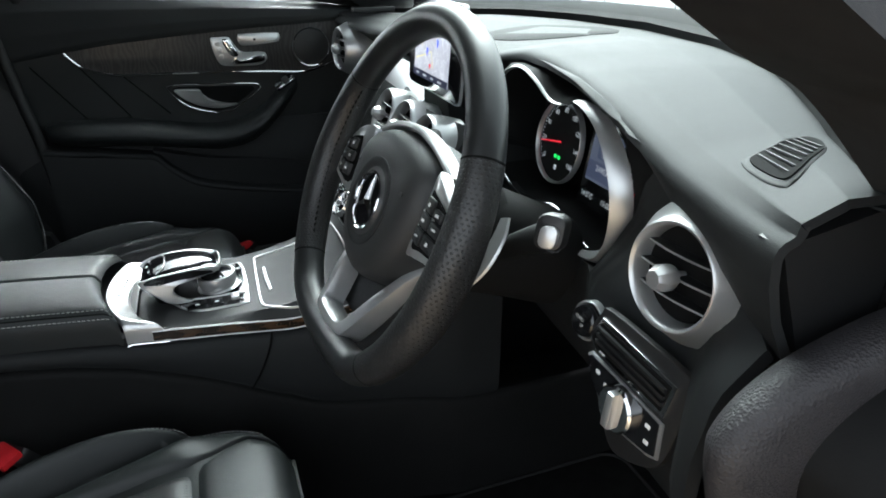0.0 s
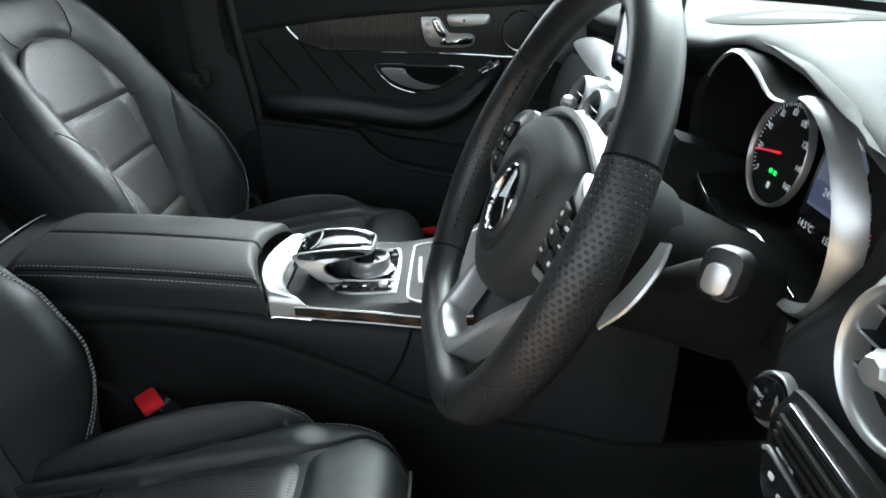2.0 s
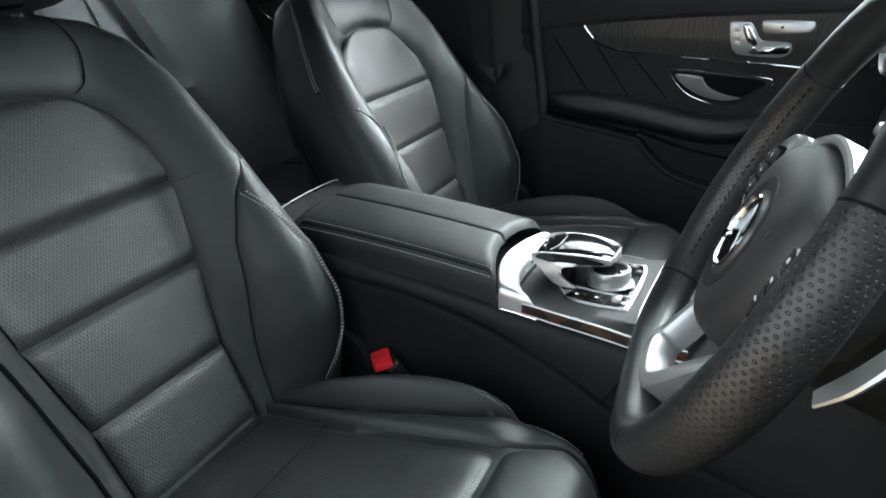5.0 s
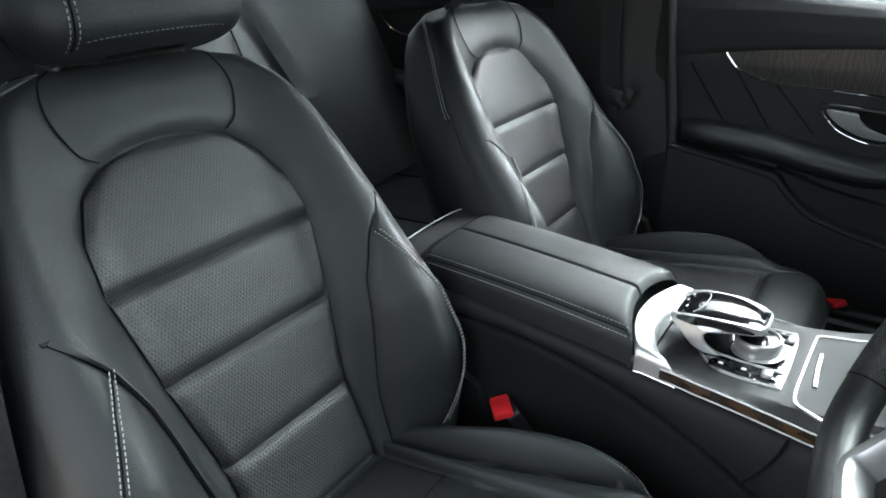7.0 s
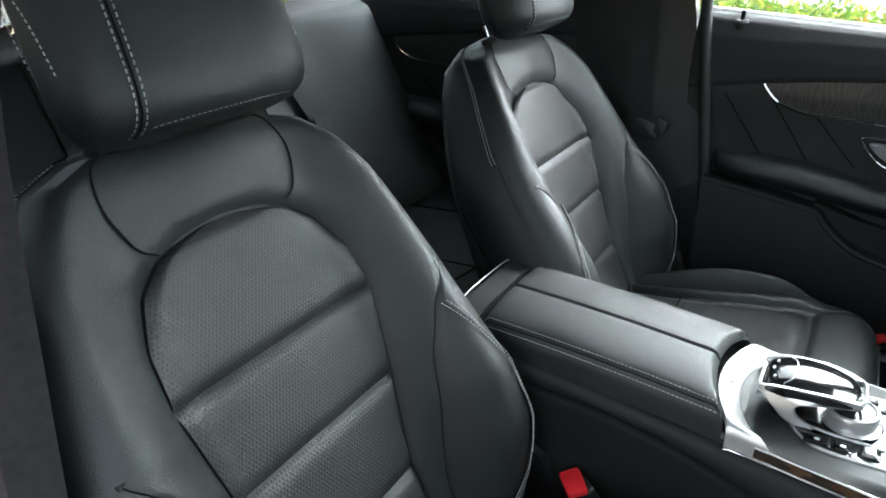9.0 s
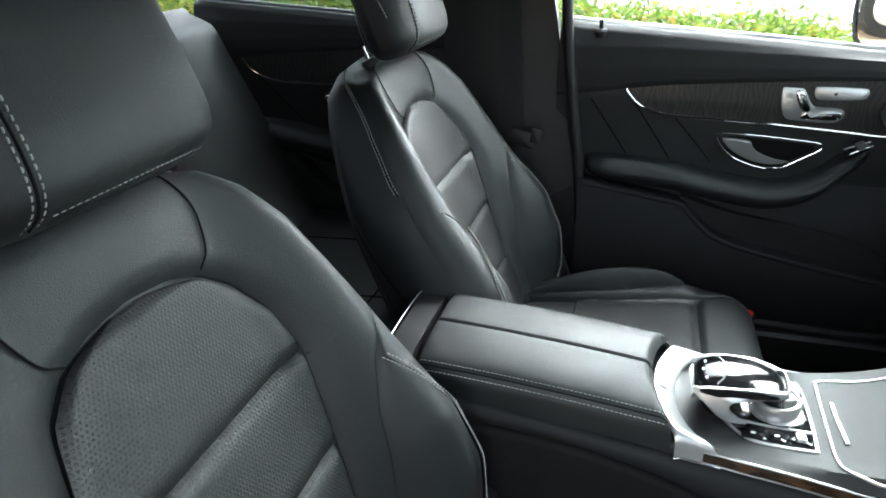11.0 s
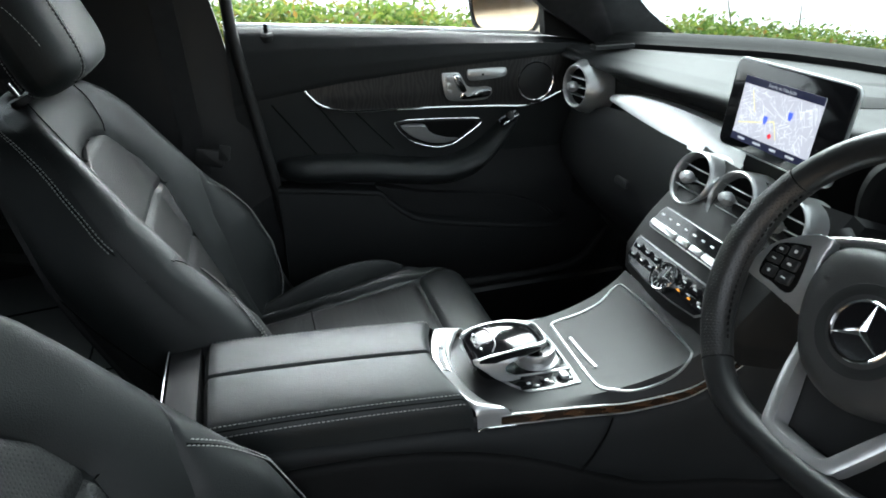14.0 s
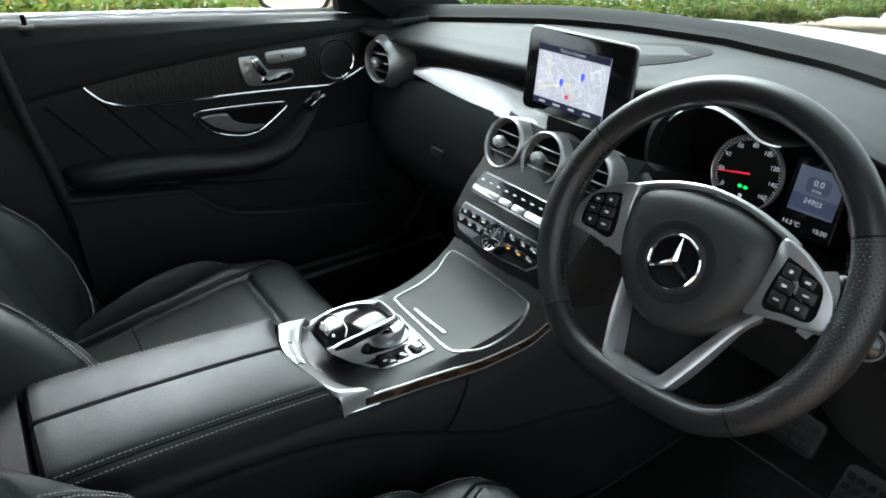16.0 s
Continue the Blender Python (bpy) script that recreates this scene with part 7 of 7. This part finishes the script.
part("backrest_switch", slab([(p.x, p.y) for p in curve([(-0.212, 0.912, 0), (-0.200, 0.914, 0), (-0.193, 0.905, 0), (-0.180, 0.880, 0), (-0.185, 0.872, 0), (-0.198, 0.878, 0), (-0.208, 0.895, 0)], 3, True)], lambda a, b, c=0: SP(a, b, 0.004 + c), 0.009, 0.004), CHROME, sw, "bright backrest-shaped switch")
part("cushion_switch", slab([(p.x, p.y) for p in curve([(-0.19, 0.872, 0), (-0.18, 0.862, 0), (-0.16, 0.869, 0), (-0.125, 0.874, 0), (-0.121, 0.866, 0), (-0.127, 0.859, 0), (-0.16, 0.856, 0), (-0.195, 0.858, 0)], 3, True)], lambda a, b, c=0: SP(a, b, 0.004 + c), 0.008, 0.0035), CHROME, sw, "bright cushion-shaped switch")
for k, z in enumerate((0.905, 0.890, 0.874)):
    part("memory_key", slab(rounded(0.012, 0.011, 0.002), lambda a, b, c=0, z=z, k=k: SP(a - 0.222 + 0.002 * k, b + z, 0.0042 + c), 0.0015, 0.0006), SILVER, sw)
sw2 = part("headrest_switch_plate", slab([(p.x, p.y) for p in curve([(-0.177, 0.918, 0), (-0.165, 0.922, 0), (-0.095, 0.922, 0), (-0.083, 0.917, 0), (-0.083, 0.907, 0), (-0.095, 0.900, 0), (-0.16, 0.896, 0), (-0.175, 0.902, 0)], 3, True)], SP, 0.005, 0.002), SILVER, fd, "satin silver switch strip")
part("symbol", slab(rounded(0.006, 0.005, 0.001), lambda a, b, c=0: SP(a - 0.14, b + 0.909, 0.0052 + c), 0.0004), PLASTIC, sw2)
# window switch on the armrest
wp = frame_at((-0.085, 0.668, 0.811), (0.85, 0.1, 0.45), (-0.35, 0.75, 0.55))
ws = part("window_switch", slab(rounded(0.05, 0.022, 0.004), wp, 0.004, 0.001), GLOSS, fd, "gloss black window switch")
part("rocker", slab(rounded(0.016, 0.018, 0.003), lambda a, b, c=0: wp(a + 0.004, b, 0.004 + c), 0.006, 0.002), PLASTIC, ws)
part("rocker_edge", slab(rounded(0.04, 0.004, 0.001), lambda a, b, c=0: wp(a, b - 0.0095, 0.0042 + c), 0.0025, 0.001), CHROME, ws)
# locking pin
pin = part("lock_pin_base", lathe([(0.017, -0.012), (0.016, 0.0), (0.012, 0.004), (0.006, 0.0035), (0.005, -0.002)], (-0.602, 0.716, 1.019), (0, -0.25, 1), 28, caps=True), SOFT, fd)
part("lock_pin", lathe([(0.0042, -0.004), (0.0042, 0.016), (0.0038, 0.019), (0.001, 0.0195)], (-0.602, 0.716, 1.020), (0, -0.05, 1), 16, caps=True), GAP, pin, "black locking pin")
# mirror corner panel
part("mirror_corner", loft([[Vector(p) + Vector((0, o, 0)) for p in ((0.012, 0.705, 0.985), (0.20, 0.700, 0.955), (0.03, 0.695, 1.10), (-0.005, 0.698, 1.10))] for o in (0.0, 0.03)]), DARK, fd, "black mirror corner panel", smooth=False)

door("rear_door", -0.92, -0.66, -0.02, "black leather rear passenger door, shut", False)
for nm, xa, xb in (("window_2", -0.69, 0.03), ("window_3", -1.55, -0.87)):
    w = structure(nm, sheet(lambda u, v, xa=xa, xb=xb: (xa + (xb - xa) * u - 0.08 * v, 0.755 - 0.16 * v, 0.97 + 0.39 * v), 8, 8, 0.004), GLASS if nm == "window_2" else TINTED, "clear side window glass")
    w.visible_shadow = nm == "window_3"

# seat belt on the far centre pillar
belt = thing("seat_belt", "black seat belt hanging on the centre pillar", "seat belt", (-0.77, 0.68, 0.85))
part("webbing", sheet(lambda u, v: (-0.815 + 0.045 * u + 0.03 * v, 0.655 - 0.002 * u + 0.02 * math.sin(v * 2.0), 1.25 - 0.78 * v), 3, 24, 0.0016), WEBBING, belt, "black belt webbing")
part("tongue", slab(rounded(0.055, 0.035, 0.006), frame_at((-0.745, 0.635, 0.797), (1, 0, -0.25), (0.2, 0, 1)), 0.006, 0.002), PLASTIC, belt, "dark plastic tongue")
part("blade", slab(rounded(0.022, 0.032, 0.004), frame_at((-0.716, 0.630, 0.805), (1, 0, -0.25), (0.2, 0, 1)), 0.003, 0.001), PLASTIC, belt, "dark tongue blade")
part("top_anchor", box((-0.85, 0.655, 1.16), (-0.79, 0.685, 1.24), 0.01), PLASTIC, belt)

# weatherstrips of the door openings
seal = [(-0.66, 0.69, 1.30), (-0.672, 0.695, 1.08), (-0.652, 0.695, 0.90), (-0.625, 0.69, 0.72), (-0.605, 0.685, 0.56), (-0.56, 0.68, 0.45), (-0.46, 0.675, 0.398), (-0.20, 0.672, 0.392), (0.10, 0.67, 0.40), (0.2, 0.67, 0.5)]
structure("trim_seal_left", tube(seal, 0.012, up=(0, 1, 0), n=10), RUBBER, "black rubber door seal")
near = [(0.20, -0.745, 1.00), (0.15, -0.742, 0.938), (0.10, -0.738, 0.921), (0.055, -0.735, 0.911), (0.004, -0.735, 0.897), (-0.026, -0.735, 0.881), (-0.043, -0.735, 0.862), (-0.046, -0.735, 0.845), (-0.038, -0.735, 0.81), (-0.01, -0.735, 0.70), (0.02, -0.735, 0.50), (-0.05, -0.735, 0.38)]
near_line = curve(near, 6)
SEAL_SKIN = grain(mottled(material("grained_seal_rubber", (0.024, 0.022, 0.024), 0.6), (0.020, 0.018, 0.020), (0.028, 0.026, 0.028), 20, rough=(0.5, 0.65)), 520, 0.6, 0.0012)
seal_rings = []
for dy, dx in ((0.012, 0.012), (0.004, 0.004), (-0.004, 0.0), (-0.012, 0.001), (-0.018, 0.006), (-0.022, 0.016), (-0.024, 0.05)):
    seal_rings.append([p + Vector((dx, dy, -0.35 * dx)) for p in near_line])
structure("trim_seal_right", loft(seal_rings, False, False), SEAL_SKIN, "grained black rubber seal of the open doorway")
jamb_rings = []
for y, dx in ((-0.745, 0.050), (-0.775, 0.052), (-0.800, 0.056), (-0.845, 0.062), (-0.850, 0.12)):
    jamb_rings.append([Vector((p.x + dx, y, p.z - 0.012)) for p in near_line] + [Vector((-0.05 + dx, y, 0.20)), Vector((0.6, y, 0.20)), Vector((0.6, y, 1.00))])
structure("wall_jamb", loft(jamb_rings), DARK, "dark recessed door jamb", angle=50)
structure("wall_kick", box((0.10, -0.738, 0.26), (0.60, -0.71, 0.95)), CARPET, "dark footwell side")

# pedals and mat
pedal = thing("brake_pedal", "dark brake pedal with black rubber studs", "pedal", (0.30, -0.36, 0.40))
pf = frame_at((0.28, -0.36, 0.42), (0, -1, 0), (0.45, 0, 0.9))
part("plate", slab(rounded(0.09, 0.065, 0.01), pf, 0.008, 0.003), RUBBER, pedal, "dark rubber plate")
for i in range(4):
    for j in range(3):
        part("stud", slab(rounded(0.014, 0.012, 0.004), lambda a, b, c=0, i=i, j=j: pf(a - 0.03 + 0.02 * i, b - 0.018 + 0.018 * j, 0.008 + c), 0.003, 0.001), RUBBER, pedal)
part("lever", sweep([pf(0, 0.0, -0.004), Vector((0.61, -0.36, 0.70))], oval(0.008, 0.014, 10)), DARK, pedal)
rest = thing("foot_rest", "black studded rubber pedal pad", "pedal", (0.25, -0.50, 0.33))
rf = frame_at((0.24, -0.49, 0.36), (0, -1, 0), (0.55, 0, 0.8))
part("pad", slab(rounded(0.07, 0.15, 0.012), rf, 0.012, 0.004), RUBBER, rest)
for i in range(4):
    for j in range(7):
        part("stud", slab(rounded(0.011, 0.011, 0.003), lambda a, b, c=0, i=i, j=j: rf(a - 0.024 + 0.016 * i, b - 0.056 + 0.0187 * j, 0.012 + c), 0.003, 0.001), DARK, rest)
for y in (-0.40, 0.40):
    m = thing("floor_mat", "black carpet floor mat with a bound edge", "floor mat", (0.05, y, 0.262), group="floor mats")
    part("carpet_pad", slab(rounded(0.62, 0.44, 0.04), lambda a, b, c=0, y=y: Vector((0.02 + a, y + b, 0.262 + c)), 0.008, 0.003), CARPET, m)
    part("binding", sweep([Vector((0.02 + a, y + b, 0.268)) for a, b in rounded(0.62, 0.44, 0.04, 6)], oval(0.004, n=8), True), RUBBER, m, "black bound edge")

# ---- outside ----
GRAVEL = grain(mottled(material("sandy_gravel", (0.34, 0.255, 0.17), 0.9), (0.27, 0.20, 0.13), (0.40, 0.30, 0.20), 3.0), 60, 0.6, 0.01, "noise")


def ground_point(u, v):
    # level round the car, falling away beyond the hedge
    q = lambda t: math.copysign(abs(2 * t - 1) ** 3 * 150, t - 0.5)
    x, y = q(u), q(v)
    return x, y, -0.02 - 0.17 * max(0.0, y - 3.6) - 0.12 * max(0.0, x - 6.0)


structure("ground", sheet(ground_point, 90, 90), GRAVEL, "sandy gravel ground falling away beyond the hedge")

LEAF = bpy.data.materials.new("hedge_leaf")
LEAF.use_nodes = True
lb = shader(LEAF)
lb.inputs["Roughness"].default_value = 0.5
info, ramp = add(LEAF, "ShaderNodeNewGeometry"), add(LEAF, "ShaderNodeValToRGB")
wire(LEAF, info, "Random Per Island", ramp, "Fac")
els = ramp.color_ramp.elements
els[0].color, els[1].color = (0.05, 0.10, 0.016, 1), (0.20, 0.11, 0.025, 1)
els.new(0.45).color = (0.12, 0.19, 0.028, 1)
els.new(0.84).color = (0.22, 0.26, 0.045, 1)
els.new(0.96).color = (0.22, 0.14, 0.03, 1)
wire(LEAF, ramp, "Color", lb, "Base Color")
thin, both = add(LEAF, "ShaderNodeBsdfTranslucent"), add(LEAF, "ShaderNodeMixShader", Fac=0.4)
wire(LEAF, ramp, "Color", thin, "Color")
wire(LEAF, lb, "BSDF", both, 1)
wire(LEAF, thin, "BSDF", both, 2)
wire(LEAF, both, "Shader", LEAF.node_tree.nodes["Material Output"], "Surface")
BARK = mottled(material("hedge_stem", (0.08, 0.06, 0.04), 0.9), (0.05, 0.035, 0.025), (0.12, 0.09, 0.06), 20)


def hedge(name, x0, x1, y0, top, depth, count, seed, label, dark=False):
    rng = random.Random(seed)
    h = thing(name, label, "hedge", ((x0 + x1) / 2, y0, 0), kind="")
    verts, faces = [], []
    for k in range(count):
        x = rng.uniform(x0, x1)
        crown = top - 0.05 * x - 0.13 * smoothstep((x - 1.0) / 0.8) - 0.06 * max(0.0, x - 2.2) + 0.025 * math.sin(x * 2.3 + seed) + 0.02 * math.sin(x * 6.1 + 1) + 0.05 * noise.noise(Vector((x * 3.1, seed, 0)))
        t = rng.random() ** 0.55
        crown += 0.07 * max(0.0, noise.noise(Vector((x * 1.7, 5.0, seed)))) + 0.10 * max(0.0, noise.noise(Vector((x * 9.0, 2.0, seed))) - 0.25)
        z = 0.10 + (crown - 0.10) * t + (rng.random() ** 8) * 0.10
        y = y0 + rng.uniform(0, depth) * (0.4 + 0.6 * rng.random()) + 0.08 * noise.noise(Vector((x * 4, z * 4, seed)))
        s = rng.uniform(0.014, 0.030)
        d = Vector((rng.uniform(-1, 1), rng.uniform(-1, 0.6), rng.uniform(-0.4, 1))).normalized()
        q = d.cross(Vector((rng.uniform(-1, 1), rng.uniform(-1, 1), rng.uniform(-1, 1)))).normalized()
        c, n = Vector((x, y, z)), d.cross(q)
        i = len(verts)
        verts += [c - d * s, c + q * s * 0.42 + n * s * 0.1, c + d * s, c - q * s * 0.42 + n * s * 0.1]
        faces += [(i, i + 1, i + 2), (i, i + 2, i + 3)]
    me = bpy.data.meshes.new("leaves")
    o = Vector(h.location)
    me.from_pydata([v - o for v in verts], [], faces)
    me.materials.append(LEAF)
    leaves = new("leaves", me)
    leaves.parent = h
    tagged(leaves, "small green and yellowing leaves", kind="stuff")
    for k in range(int((x1 - x0) * 2.0)):
        x = x0 + (k + rng.random()) * 0.5
        a = Vector((x, y0 + depth * 0.5, 0))
        b = a + Vector((rng.uniform(-0.2, 0.2), rng.uniform(-0.1, 0.1), top * rng.uniform(0.8, 1.05)))
        part("stem", sweep([a, a.lerp(b, 0.5) + Vector((0.04, 0, 0)), b], oval(0.012, n=6), up=(0, 1, 0), scale=lambda t: 1 - 0.7 * t), BARK, h)
    return h


hedge("hedge", -6.0, 11.0, 2.6, 0.80, 0.8, 170000, 3, "low green hedge with yellowing leaves beyond the window")

# door mirror
mir = thing("door_mirror", "silver door mirror with a dark surround", "mirror", (0.03, 0.93, 0.95))
MO = Vector((0.035, 1.0, 1.024))
mx = Vector((-0.84, -0.54, -0.001)).normalized()
mr = Vector((0, 0, 1)).cross(mx).normalized()
mu = mx.cross(mr)
mp = lambda a, b, c=0.0: MO + mr * a + mu * b + mx * c
mloop = [(p.x * 1.2, p.y * 1.12) for p in curve([(-0.095, 0.04, 0), (-0.07, 0.068, 0), (0.06, 0.07, 0), (0.088, 0.045, 0), (0.085, -0.03, 0), (0.05, -0.06, 0), (-0.06, -0.062, 0), (-0.09, -0.03, 0)], 5, True)]
part("housing", loft([[mp(a * k, b * k, n) for a, b in mloop] for k, n in ((0.35, -0.11), (0.75, -0.095), (1.02, -0.05), (1.1, 0.0), (1.08, 0.012), (1.0, 0.01))]), PAINT, mir, "silver mirror housing")
part("surround", loft([[mp(a * k, b * k, n) for a, b in mloop] for k, n in ((1.09, 0.011), (1.07, 0.017), (0.99, 0.015))], True, False), RUBBER, mir, "black surround")
part("glass", slab(mloop, lambda a, b, c=0: mp(a, b, 0.0105 + c), 0.002), MIRROR, mir, "mirror glass", smooth=False)
part("arm", loft([[Vector((0.03, 0.90, z0)), Vector((0.09, 0.90, z0)), Vector((0.09, 0.90, z0 + 0.03)), Vector((0.03, 0.90, z0 + 0.03))] if k == 0 else [Vector((0.04, 0.73, z0)), Vector((0.10, 0.73, z0)), Vector((0.10, 0.73, z0 + 0.03)), Vector((0.04, 0.73, z0 + 0.03))] for k, z0 in ((0, 0.930), (1, 0.930))]), RUBBER, mir)


# parked vehicles behind, seen in the mirror
def parked_car(name, at, rz, mat, label, scale=1.0):
    car = thing(name, label, "car", (0, 0, 0), group="parked cars")
    prof = [(-2.2, 0.45), (-2.25, 0.75), (-2.15, 1.0), (-1.7, 1.08), (-1.0, 1.55), (-0.2, 1.66), (1.2, 1.62), (1.95, 1.2), (2.2, 1.05), (2.25, 0.5), (1.8, 0.3), (-1.8, 0.3)]
    rows = []
    for y, k in ((-0.88, 0.94), (-0.9, 0.99), (0.9, 0.99), (0.88, 0.94)):
        rows.append([Vector((x * k, y * (1 - 0.18 * max(0, (z - 1.05) / 0.6)), 0.3 + (z - 0.3) * k)) for x, z in prof])
    part("body", loft(rows), mat, car, smooth=False)
    for s in (1, -1):
        part("side_window", loft([[Vector((x, s * (0.905 - 0.162 * max(0, (z - 1.05) / 0.6)) + s * o, z)) for x, z in ((-1.45, 1.12), (-0.95, 1.48), (1.15, 1.5), (1.7, 1.15))] for o in (0, 0.006)]), GLOSS, car, "dark side window", smooth=False)
        for x in (-1.35, 1.4):
            w = part("wheel", lathe([(0.2, -0.1), (0.34, -0.1), (0.36, -0.06), (0.36, 0.06), (0.34, 0.1), (0.2, 0.1)], (x, s * 0.82, 0.36), (0, s, 0), 28, caps=True), RUBBER, car, "black tyre")
            part("rim", lathe([(0.23, 0.09), (0.21, 0.112), (0.05, 0.106), (0.03, 0.115)], (x, s * 0.82, 0.36), (0, s, 0), 24, caps=True), SILVER, w, "silver wheel rim")
        part("headlamp", box((-2.2, s * 0.62 - 0.15, 0.8), (-2.1, s * 0.62 + 0.15, 0.92), 0.03), CHROME, car)
    car.matrix_basis = pose(*at, 0, 0, rz)
    return car


WHITE_PAINT = mottled(material("white_car_paint", (0.75, 0.75, 0.74), 0.3, coat=0.8), (0.72, 0.72, 0.71), (0.78, 0.78, 0.77), 2)
BLACK_PAINT = mottled(material("black_car_paint", (0.02, 0.02, 0.022), 0.25, coat=0.8), (0.018, 0.018, 0.02), (0.025, 0.025, 0.027), 2)
parked_car("parked_car", (-9.5, 1.7, 0), 50, WHITE_PAINT, "white parked off-road car on gravel")
parked_car("parked_car", (-10.5, 4.3, 0), 50, BLACK_PAINT, "black parked car on gravel")

# glowing sheet added as the bright pale distance beyond the hedge; it also gives light
BACKDROP_GLOW = glowing("pale_backdrop_glow", (0.86, 0.90, 0.93), 1.8)


def backdrop_point(u, v):
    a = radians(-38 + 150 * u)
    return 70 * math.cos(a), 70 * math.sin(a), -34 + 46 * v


structure("backdrop", sheet(backdrop_point, 40, 6), BACKDROP_GLOW, "glowing pale backdrop added for the bright distance beyond the hedge")
